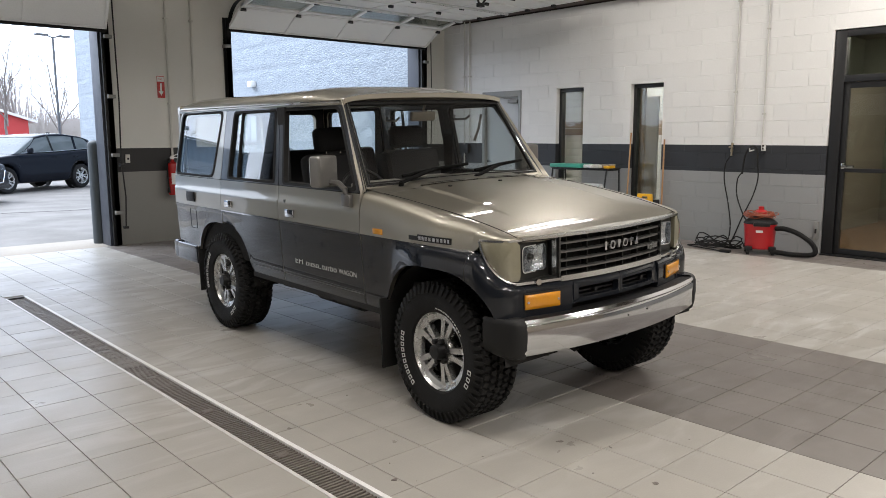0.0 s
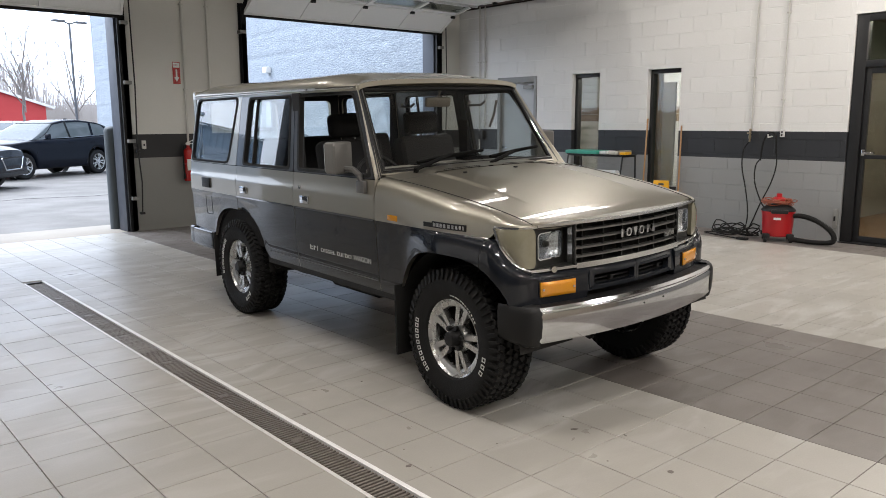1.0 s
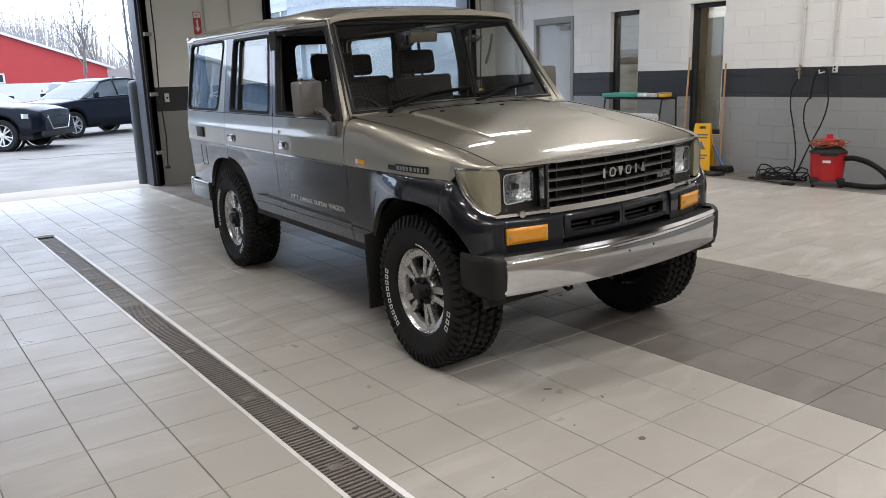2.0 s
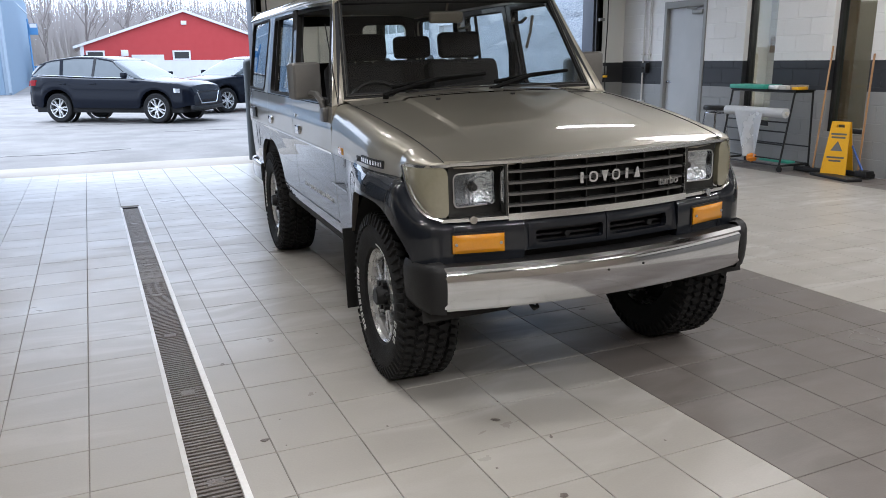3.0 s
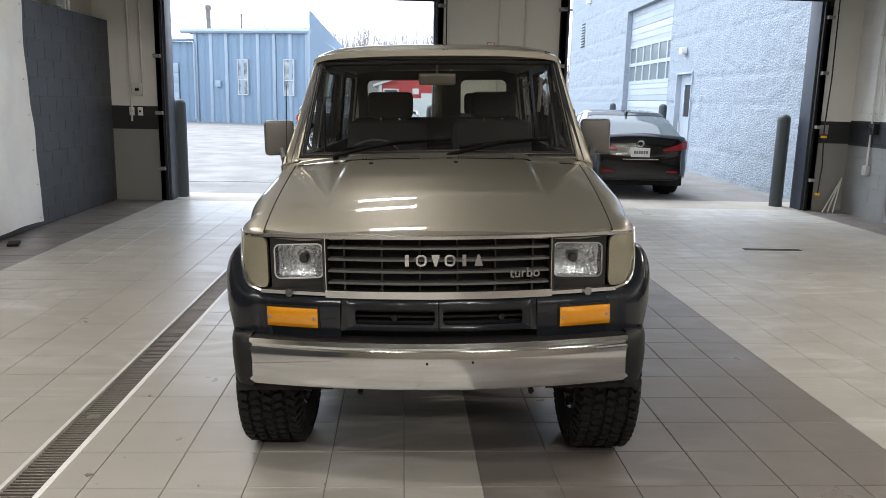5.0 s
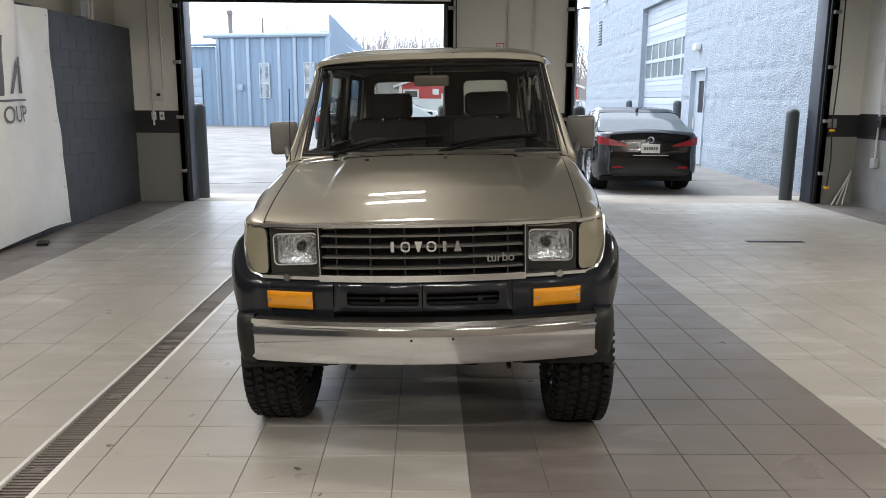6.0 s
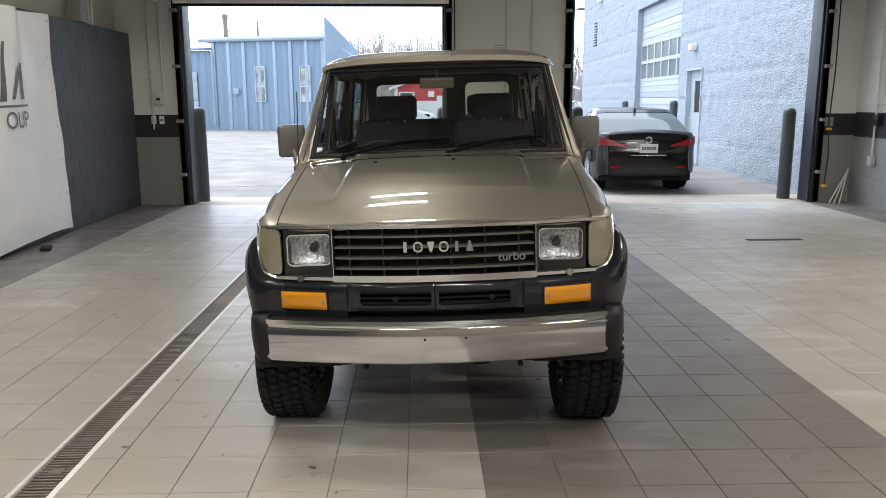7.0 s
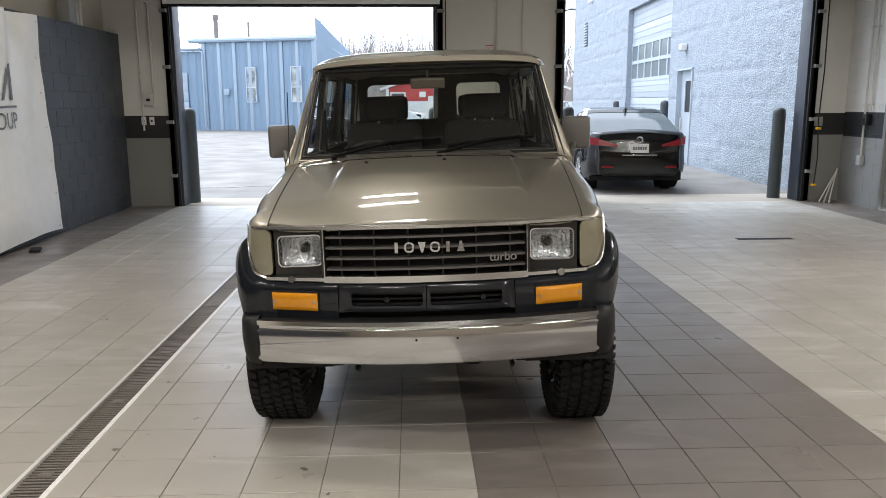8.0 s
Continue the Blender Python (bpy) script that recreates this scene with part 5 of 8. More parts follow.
def seat(x, y, wide, label, heads):
    b = Build()
    b.box(x - wide / 2, x + wide / 2, y - 0.50, y, 0.72, 0.90, 0, 0.06, 3)
    b.box(x - wide / 2, x + wide / 2, -0.07, 0.07, 0.0, 0.60, 0, 0.06, 3, Matrix.Translation((0, y, 0.82)) @ Matrix.Rotation(radians(-13), 4, "X"))
    so = b.done("seat", M_CLOTH, wagon, label)
    for hx in heads:
        b = Build()
        b.box(hx - 0.150, hx + 0.150, -0.05, 0.05, -0.085, 0.085, 0, 0.045, 4, Matrix.Translation((0, y + 0.17, 1.505)) @ Matrix.Rotation(radians(-8), 4, "X"))
        b.done("headrest", M_CLOTH, so, "dark cloth headrest")
        for q in (-0.06, 0.06):
            b = Build()
            b.cyl((hx + q, y + 0.165, 1.40), (hx + q, y + 0.17, 1.49), 0.006, n=6)
            b.done("headrest_rod", M_CHROME, so)


seat(-0.33, 1.62, 0.52, "dark cloth front seat", (-0.31,))
seat(0.36, 1.62, 0.52, "dark cloth front seat", (0.37,))
seat(0.0, 2.55, 1.30, "dark cloth rear bench", (0.36,))
b = Build()
b.box(-0.105, 0.105, -0.012, 0.022, -0.033, 0.033, 0, 0.016, 4, Matrix.Translation((0.0, 1.10, 1.655)) @ Matrix.Rotation(radians(12), 4, "X"))
b.cyl((0, 1.10, 1.69), (0, 1.07, 1.74), 0.008, n=8)
b.done("inside_mirror", surf("mirror_back", (0.115, 0.10, 0.08), None, 9, 0.5), wagon, "brown-grey inside mirror")
b = Build()
for s in (-1, 1):
    b.box(min(s * 0.74, s * 0.78), max(s * 0.74, s * 0.78), 0.75, 3.55, 0.60, 1.235)
    b.box(min(s * 0.735, s * 0.76), max(s * 0.735, s * 0.76), 1.66, 1.76, 1.2, 1.74)
b.box(-0.74, 0.74, 0.75, 3.55, 0.60, 0.66)
b.box(-0.74, 0.74, 3.50, 3.57, 0.62, 1.26)
b.done("door_trim", M_CLOTH, wagon, "dark inner trim")
b = Build()
for y in (1.45, 2.35):
    b.tube([(0.665, y - 0.09, 1.66), (0.64, y - 0.07, 1.63), (0.64, y + 0.07, 1.63), (0.665, y + 0.09, 1.66)], 0.010, 6)
b.tube([(0.60, 1.16, 1.66), (0.60, 1.19, 1.56), (0.60, 1.24, 1.47)], 0.010, 6)
b.done("grab_handle", M_DASH, wagon)
# words on the driver's door
for text, y0, size, sh in (("EFI", 1.520, 0.062, 1.5), ("DIESEL", 1.377, 0.036, 1.8), ("turbo", 1.168, 0.056, 1.42), ("WAGON", 0.966, 0.046, 1.09)):
    words("door_words", text, size, Matrix.Translation((-body_w(1.1, 0.70) - 0.0005, y0, 0.692)) @ Matrix.Rotation(radians(-90), 4, "Z") @ Matrix.Rotation(radians(90), 4, "X") @ Matrix.Diagonal((sh, 1, 1, 1)), M_LETTER, wagon, "pale grey lettering on the door", 0.0006)

# ---- overhead doors, tracks and jambs ----
def overhead_door(name, x0, x1, path, label):
    """path: (y, z) of the section joints, from the lower edge on."""
    door = base(name, Matrix.Identity(4), label, "garage door")
    cols = 4
    for k, (a, c) in enumerate(zip(path, path[1:])):
        a, c = Vector((0, *a)), Vector((0, *c))
        d = (c - a).normalized()
        nrm_ = Vector((0, -d.z, d.y))
        if nrm_.z > 0:
            nrm_ = -nrm_
        b = Build()
        a2, c2 = a + d * 0.006, c - d * 0.006
        ex = Vector((1, 0, 0))
        glazed = k == 1

        def slab(xa, xb, ta, tb, off, th, mi):
            p, q = a2.lerp(c2, ta) + nrm_ * off, a2.lerp(c2, tb) + nrm_ * off
            b.prism([p + ex * xa, p + ex * xb, q + ex * xb, q + ex * xa], nrm_ * -th, mi)
        if not glazed:
            slab(x0, x1, 0, 1, 0.0, 0.035, 0)
        else:
            slab(x0, x1, 0, 0.2, 0.0, 0.035, 0)
            slab(x0, x1, 0.8, 1, 0.0, 0.035, 0)
        for i in range(cols + 1):
            x = x0 + (x1 - x0) * i / cols
            slab(max(x0, x - 0.035), min(x1, x + 0.035), 0, 1, 0.014, 0.014 if not glazed else 0.049, 0)
        slab(x0, x1, 0, 0.06, 0.012, 0.012, 0)
        slab(x0, x1, 0.94, 1, 0.012, 0.012, 0)
        sec = b.done("door_section", [M_WHITEPAN], door)
        if glazed:
            for i in range(cols):
                b = Build()
                w = (x1 - x0) / cols
                xa, xb = x0 + i * w + 0.035, x0 + (i + 1) * w - 0.035
                slab(xa, xb, 0.2, 0.8, -0.012, 0.006, 0)
                b.done("pane", M_GLASS, sec)
        if k:
            for i in range(cols + 1):
                x = min(max(x0 + (x1 - x0) * i / cols, x0 + 0.05), x1 - 0.05)
                b = Build()
                b.box(x - 0.035, x + 0.035, a.y - 0.03, a.y + 0.03, a.z - 0.045, a.z - 0.012, 0, 0.006)
                b.cyl((x - 0.045, a.y, a.z - 0.045), (x + 0.045, a.y, a.z - 0.045), 0.011, n=8)
                b.done("hinge", M_BLACKMET, door, "dark steel hinge")
    for k in (2, 4):
        y, z = path[k]
        b = Build()
        b.cyl((x0 + 0.1, y - 0.16, z - 0.05), (x1 - 0.1, y - 0.16, z - 0.05), 0.02, n=10)
        b.done("strut", M_ALU, door, "bright stiffening strut")
    b = Build()
    y, z = path[0]
    b.box(x0, x1, y - 0.02, y + 0.03, z - 0.035, z + 0.004, 0, 0.006)
    b.done("bottom_seal", M_RUBBER, door, "black rubber bottom seal")
    return door


def level(first, n):
    y, z = first[-1]
    return first + [(y - 0.54 * (k + 1), z + 0.004 * k) for k in range(n)]


overhead_door("overhead_door", D1[0] - 0.04, D1[1] + 0.04, level([(10.84, 2.96), (10.60, 3.42), (10.18, 3.60)], 5), "white panelled overhead door, raised under the ceiling")
overhead_door("overhead_door", D2[0] - 0.04, D2[1] + 0.04, level([(10.86, 3.13), (10.46, 3.40), (9.94, 3.52)], 5), "white panelled overhead door, raised under the ceiling")
for x, s in ((D1[0], -1), (D1[1], 1), (D2[0], -1), (D2[1], 1)):
    tr = base("door_track", Matrix.Identity(4), "dark steel door track with curved top", "door track", "door tracks")
    b = Build()
    xa, xb = x + s * 0.012, x + s * 0.075
    pts = [(10.86, 0.02), (10.86, 3.0)] + [(10.86 - 0.42 * (1 - math.cos(radians(a))), 3.0 + 0.50 * math.sin(radians(a))) for a in lin(10, 90, 8)] + [(6.9, 3.53)]
    n = len(pts)
    vs = []
    for y, z in pts:
        vs += [(xa, y, z), (xb, y, z)]
    fl = [(2 * i, 2 * i + 1, 2 * i + 3, 2 * i + 2) for i in range(n - 1)]
    b.add(vs, fl)
    b.shell((0, 0, 0.0))
    bmesh.ops.solidify(b.bm, geom=b.bm.faces[:], thickness=0.03)
    b.done("rail", M_BLACKMET, tr)
    b = Build()
    b.box(min(x, x + s * 0.05), max(x, x + s * 0.05), YB - 0.045, YB - 0.003, 0, 3.3, 0, 0.004)
    b.box(min(x + s * 0.01, x + s * 0.09), max(x + s * 0.01, x + s * 0.09), YB - 0.012, YB - 0.003, 0, 3.3)
    b.done("angle", M_BLACKMET, tr)
    for z in (0.45, 1.25, 2.05, 2.85):
        b = Build()
        b.box(min(x + s * 0.01, x + s * 0.11), max(x + s * 0.01, x + s * 0.11), 10.84, YB - 0.004, z, z + 0.05, 0, 0.003)
        b.done("track_clip", M_GREYFRAME, tr)
    # steel lining of the opening
    b = Build()
    b.box(min(x, x - s * 0.05), max(x, x - s * 0.05), YB + 0.003, YB + 0.32, 0, HEAD, 0, 0.004)
    b.box(min(x, x - s * 0.02), max(x, x - s * 0.02), YB - 0.05, YB + 0.003, 0, HEAD, 1, 0.004)
    tagged(b.done("door_jamb", [M_JAMB, M_BLACKMET]), "blue-grey steel door jamb", "door jamb", "door jambs", "structure")
    if s > 0:
        b = Build()
        b.tube([(x + 0.12, 10.80, 3.4), (x + 0.13, 10.79, 2.0), (x + 0.11, 10.80, 1.25), (x + 0.14, 10.79, 0.7), (x + 0.12, 10.80, 0.25)], 0.010, 6)
        b.done("lift_cable", M_BLACKMET, tr)
        b = Build()
        for z in (0.25, 1.12):
            b.box(x + 0.09, x + 0.15, 10.77, 10.84, z, z + 0.035, 0, 0.004)
        b.done("cable_stop", M_YELLOW if x > 9 else M_BLACKMET, tr)
b = Build()
b.tube([(8.25, 8.2, 3.60), (8.32, 8.2, 3.46), (8.36, 8.2, 3.43), (8.44, 8.15, 3.56)], 0.016, 8)
b.box(8.30, 8.40, 8.16, 8.24, 3.41, 3.47, 0, 0.008)
tagged(b.done("opener_arm", M_BLACKMET), "black bent opener arm under the raised door", "door opener")
# dark steel over the wall's head
b = Build()
b.box(XR - 0.22, XR - 0.02, YF, 10.3, 3.78, 3.80)
b.box(XR - 0.13, XR - 0.11, YF, 10.3, 3.60, 3.78)
b.box(XR - 0.22, XR - 0.02, YF, 10.3, 3.58, 3.60)
tagged(b.done("roof_beam", surf("rust_brown_steel", (0.05, 0.035, 0.03), (0.075, 0.05, 0.04), 5, 0.7, bump=0.1)), "rust-brown steel roof beam", "beam", kind="structure")
for k in range(6):
    b = Build()
    y = 6.2 - k * 2.4
    b.box(-1.08, XR - 0.23, y - 0.06, y + 0.06, CEIL - 0.30, CEIL - 0.002, 0, 0.01)
    tagged(b.done("roof_joist", M_TAN), "brown steel roof joist", "beam", "roof joists", "structure")
b = Build()
b.tube([(XR - 0.26, 10.0, 3.68), (XR - 0.26, 2.0, 3.68)], 0.02, 8)
tagged(b.done("overhead_conduit", M_CONDUIT), "pale conduit along the roof beam", "conduit", kind="structure")
for lx, ly, ln, watts in LINES:
    b = Build()
    b.box(lx - ln / 2, lx + ln / 2, ly - 0.05, ly + 0.05, CEIL - 0.14, CEIL - 0.04, 0, 0.01)
    fx = b.done("ceiling_light", M_WHITE)
    tagged(fx, "long white strip light hung under the ceiling, lit", "ceiling light", "strip lights")
    b = Build()
    b.box(lx - ln / 2 + 0.02, lx + ln / 2 - 0.02, ly - 0.02, ly + 0.02, CEIL - 0.160, CEIL - 0.141)
    b.done("diffuser", M_LAMP, fx)
    b = Build()
    for q in (-0.36 * ln, 0.36 * ln):
        b.box(lx + q - 0.01, lx + q + 0.01, ly - 0.01, ly + 0.01, CEIL - 0.045, CEIL - 0.002)
    b.done("hanger", M_WHITE, fx)


# ---- outside ----
b = Build()
b.box(-400, 400, YB + 0.3, 700, -0.4, -0.012)
ground = tagged(b.done("ground", M_ASPHALT), "worn pale asphalt yard", "ground", kind="structure")
b = Build()
b.box(-1.5, 10.3, YB + 0.02, YB + 1.0, -0.3, -0.004, 0, 0.006)
b.box(-1.5, D1[0], YB - 0.0, YB + 0.02, -0.3, -0.008)
tagged(b.done("apron", M_CONCRETE), "stained concrete apron before the doors", "pavement", kind="structure")
for k in range(7):
    b = Build()
    x, y = (-2.0 + 2.3 * k + random.uniform(-0.6, 0.6), 13.5 + (k * 5 % 7) * 1.3)
    pts = [Vector((x, y, -0.0105))]
    for i in range(9):
        pts.append(pts[-1] + Vector((random.uniform(0.2, 0.6), random.uniform(-0.22, 0.22), 0)))
    for p, q in zip(pts, pts[1:]):
        b.prism([p + Vector((0, -0.02, 0)), q + Vector((0, -0.02, 0)), q + Vector((0, 0.02, 0)), p + Vector((0, 0.02, 0))], (0, 0, 0.002))
    tagged(b.done("crack_seal", M_RUBBER), "dark tar line filling a crack in the yard", "crack", "cracks", "structure")


def bollard(x, y, h):
    b = Build()
    b.lathe([(0.10, -0.015), (0.10, h - 0.09), (0.095, h - 0.05), (0.075, h - 0.02), (0.04, h - 0.003), (0.0, h)], 24)
    ob = b.done("bollard", surf("bollard_sleeve", (0.035, 0.045, 0.05), (0.05, 0.06, 0.065), 6, 0.5) if "bollard_sleeve" not in bpy.data.materials else bpy.data.materials["bollard_sleeve"], m=Matrix.Translation((x, y, 0)))
    return tagged(ob, "dark grey-green sleeved steel bollard with a domed top", "bollard", "bollards")


for x, y, h in ((-0.07, 11.45, 1.48), (3.78, 11.45, 1.48), (5.90, 11.45, 1.48), (9.33, 11.42, 1.45)):
    bollard(x, y, h)
bollard(10.12, 24.42, 1.58), bollard(9.86, 18.76, 1.58)

# split-faced neighbour wall, with an opening for the roller door
WA = math.degrees(math.atan2(34.5 - 11.4, 10.80 - 10.03))
WM = Matrix.Translation((10.03, 11.4, 0)) @ Matrix.Rotation(radians(WA), 4, "Z")
hall = base("block_building", WM, "tall pale blue split-faced block building", "building")
b = Build()
holes = ((6.50, 7.70, 2.36), (8.45, 13.20, 4.45))


def rough(u, v):
    n = noise.noise(Vector((u * 3.1, v * 3.1, 0))) * 0.018 + noise.noise(Vector((u * 9.0, v * 9.0, 4))) * 0.016
    joint = 0.012 if (v / 0.2) % 1 < 0.08 else 0
    return Vector((u, 0.0 + n + joint * -1, v))


us = sorted(set(lin(-0.1, 23.1, 260)) | {h[0] for h in holes} | {h[1] for h in holes})
vs_ = sorted(set(lin(-0.05, 7.6, 130)) | {h[2] for h in holes})
b.grid(rough, us, vs_)
bmesh.ops.delete(b.bm, geom=[f for f in b.bm.faces if any(h[0] < f.calc_center_median().x < h[1] and f.calc_center_median().z < h[2] for h in holes)], context="FACES")
b.done("wall", M_SPLIT, hall, normals=False)
b = Build()
b.box(23.1, 23.2, -9, 0.0, -0.05, 7.6)
b.done("end_wall", M_SPLIT, hall)
b = Build()
b.box(-0.1, 23.2, -9, 0.02, 7.6, 7.8)
b.done("roof", M_BLUETRIM, hall)
for u0, u1, z1 in holes:
    b = Build()
    b.box(u0 - 0.02, u0, -0.25, 0.0, -0.05, z1)
    b.box(u1, u1 + 0.02, -0.25, 0.0, -0.05, z1)
    b.box(u0 - 0.02, u1 + 0.02, -0.25, 0.0, z1, z1 + 0.02)
    b.done("reveal", M_SPLIT, hall)
M_PALE = surf("pale_blue_paint", (0.43, 0.48, 0.525), (0.39, 0.44, 0.49), 3, 0.5)
roll = new("roller_door")
roll.parent, roll.empty_display_size = hall, 0.1
tagged(roll, "pale panelled roller door with a glazed band")
for k in range(8):
    if k in (4, 5):
        continue
    z0 = 4.45 / 8 * k
    rd = Build()
    rd.box(8.45, 13.20, -0.20, -0.16, z0 + 0.006, z0 + 4.45 / 8 - 0.006, 0, 0.012)
    rd.box(8.45, 13.20, -0.17, -0.150, z0 + 0.18, z0 + 0.20)
    rd.box(8.45, 13.20, -0.17, -0.150, z0 + 0.36, z0 + 0.38)
    rd.done("door_panel", M_PALE, roll)
for r in range(2):
    for c in range(6):
        z0, u0 = 4.45 / 8 * (4 + r), 8.45 + 4.75 / 6 * c
        b = Build()
        b.prism([(x, -0.18, z) for x, z in rrect(u0 + 0.05, u0 + 4.75 / 6 - 0.05, z0 + 0.05, z0 + 4.45 / 8 - 0.05, 0.01, 3)], (0, 0.004, 0))
        b.done("pane", surf("dull_pane", (0.12, 0.15, 0.155), (0.20, 0.235, 0.24), 0.8, 0.12) if "dull_pane" not in bpy.data.materials else bpy.data.materials["dull_pane"], roll)
for r in range(3):
    b = Build()
    z = 4.45 / 8 * (4 + r)
    b.box(8.45, 13.20, -0.2, -0.15, z - 0.05, z + 0.05)
    b.done("glazing_bar", M_PALE, roll)
for c in range(7):
    b = Build()
    u = 8.45 + 4.75 / 6 * c
    b.box(max(8.45, u - 0.05), min(13.20, u + 0.05), -0.2, -0.151, 4.45 / 2, 4.45 * 6 / 8)
    b.done("glazing_bar", M_PALE, roll)
b = Build()
b.ring([(x, -0.1, z) for x, z in rrect(6.53, 7.67, 0.0, 2.33, 0.01, 2)], [(x, -0.1, z) for x, z in rrect(6.72, 7.36, 1.28, 2.06, 0.01, 2)], (0, -0.05, 0))
b.box(6.50, 6.54, -0.12, 0.03, 0, 2.36)
b.box(7.66, 7.70, -0.12, 0.03, 0, 2.36)
b.box(6.50, 7.70, -0.12, 0.03, 2.32, 2.36)
pd = b.done("side_door", M_PALE, hall, "pale blue door with a narrow window")
b = Build()
b.box(6.70, 7.38, -0.13, -0.12, 1.26, 2.08)
b.done("pane", M_SURR, pd)
b = Build()
b.box(7.53, 7.57, -0.10, -0.06, 0.85, 1.15, 0, 0.01)
b.done("handle", M_STEEL, pd)
for k in range(8):
    b = Build()
    b.box(20.1, 20.7, 0.0, 0.05, 3.86 + k * 0.11, 3.91 + k * 0.11, 0, 0.006, m=Matrix.Identity(4))
    b.done("louvre", M_PALE, hall)
b = Build()
b.box(20.05, 20.75, -0.06, 0.012, 3.82, 4.76)
b.done("louvre_back", M_PIT, hall)
for u, z in ((19.3, 5.5), (7.15, 2.88)):
    b = Build()
    b.box(u - 0.12, u + 0.12, 0.01, 0.16, z - 0.08, z + 0.08, 0, 0.03)
    b.done("wall_lamp", M_WHITE, hall, "small wall lamp")


# blue metal-clad workshop
def ribbed(b, p0, p1, z0, z1, step=0.42, mi=0):
    p0, p1 = Vector(p0), Vector(p1)
    L = (p1 - p0).length
    d, n = (p1 - p0).normalized(), Vector((0, 0, 1)).cross((p1 - p0).normalized())
    pts = []
    k = 0.0
    while k < L:
        pts += [(k, 0), (min(L, k + step * 0.78), 0), (min(L, k + step * 0.84), 0.035), (min(L, k + step * 0.94), 0.035)]
        k += step
    pts.append((L, 0))
    vs = [p0 + d * a - n * o + Vector((0, 0, z)) for a, o in pts for z in (z0, z1)]
    b.add(vs, [(2 * i, 2 * i + 2, 2 * i + 3, 2 * i + 1) for i in range(len(pts) - 1)], mi)


shop = base("metal_workshop", Matrix.Identity(4), "low pale blue metal-clad workshop", "building")
b = Build()
ribbed(b, (-8.7, 45.24, 0), (-1.8, 42.6, 0), -0.1, 5.1)
ribbed(b, (-1.8, 42.6, 0), (-2.3, 72.0, 0), -0.1, 6.15, 0.6)
ribbed(b, (-8.7, 45.24, 0), (-8.4, 52, 0), -0.1, 5.1)
b.done("wall", M_BLUEMET, shop, normals=False)
for k in range(8):
    b = Build()
    t = (k + 0.15) / 7.3
    p = Vector((-8.7, 45.24, 0)).lerp(Vector((-1.8, 42.6, 0)), t)
    b.box(p.x - 0.09, p.x + 0.09, p.y - 0.09, p.y + 0.03, -0.05, 5.0, 0, 0.01)
    b.done("wall_batten", M_BLUETRIM, shop)
b = Build()
b.tube([(-9.4, 45.4, 5.08), (-1.75, 42.45, 5.02)], 0.13, 8)
b.tube([(-1.82, 42.45, 5.0), (-1.82, 42.45, 0.1)], 0.07, 8)
b.tube([(-8.62, 45.0, 4.4), (-8.62, 45.0, 0.15)], 0.06, 8)
b.done("gutter", M_BLUETRIM, shop)
b = Build()
b.prism([(-9.4, 45.5, 5.1), (-1.85, 42.6, 5.1), (-2.2, 71.5, 5.3), (-12, 71.5, 5.6)], (0, 0, 0.1))
b.done("roof", M_BLUETRIM, shop)
ux = Vector((6.9, -2.64, 0)).normalized()
for x0, y0 in ((-5.97, 44.19), (-3.27, 43.16)):
    p = Vector((x0, y0, 0)) + Vector((-0.357, -0.934, 0)) * 0.10
    b = Build()
    o = [p + ux * u + Vector((0, 0, z)) for u, z in ((0, 1.58), (0.66, 1.58), (0.66, 3.55), (0, 3.55))]
    i = [p + ux * u + Vector((0, 0, z)) for u, z in ((0.04, 1.62), (0.62, 1.62), (0.62, 3.51), (0.04, 3.51))]
    b.ring(o, i, (0.0357, 0.0934, 0))
    q = [p + ux * u + Vector((0, 0, z)) for u, z in ((0.04, 2.39), (0.62, 2.39), (0.62, 2.44), (0.04, 2.44))]
    b.prism(q, (0.03, 0.08, 0))
    w = b.done("window", M_PALE, shop, "narrow pale-framed window")
    b = Build()
    b.prism([v + Vector((0.018, 0.05, 0)) for v in i], (0.003, 0.009, 0))
    b.done("pane", surf("office_pane", (0.10, 0.12, 0.125), (0.42, 0.43, 0.41), 2.2, 0.1, contrast=0.15) if "office_pane" not in bpy.data.materials else bpy.data.materials["office_pane"], w)
b = Build()
b.box(-7.35, -7.05, 44.45, 44.62, 2.0, 2.35, 0, 0.02)
b.done("meter_box", M_BLUETRIM, shop)
b = Build()
b.cyl((-8.1, 46.5, 5.0), (-8.1, 46.5, 6.4), 0.13, n=10)
b.cyl((-8.1, 46.5, 6.4), (-8.1, 46.5, 6.65), 0.17, n=10)
b.done("flue", M_BARK, shop)
b = Build()
b.cyl((-6.3, 47.0, 5.0), (-6.3, 47.0, 6.3), 0.06, n=8)
b.done("vent_pipe", M_BARK, shop)
# its lower wing
b = Build()
ribbed(b, (-14.5, 45.8, 0), (-8.75, 45.3, 0), -0.1, 4.5)
b.prism([(-14.5, 45.6, 4.5), (-8.6, 45.05, 4.5), (-8.6, 50, 4.9), (-14.5, 50.5, 4.9)], (0, 0, 0.1))
wing = b.done("wing", M_BLUEMET, shop, normals=False)
for k in range(6):
    b = Build()
    b.box(-13.0, -9.6, 45.22, 45.3, k * 0.55, k * 0.55 + 0.54, 0, 0.02)
    b.done("door_panel", M_BLUETRIM, shop)

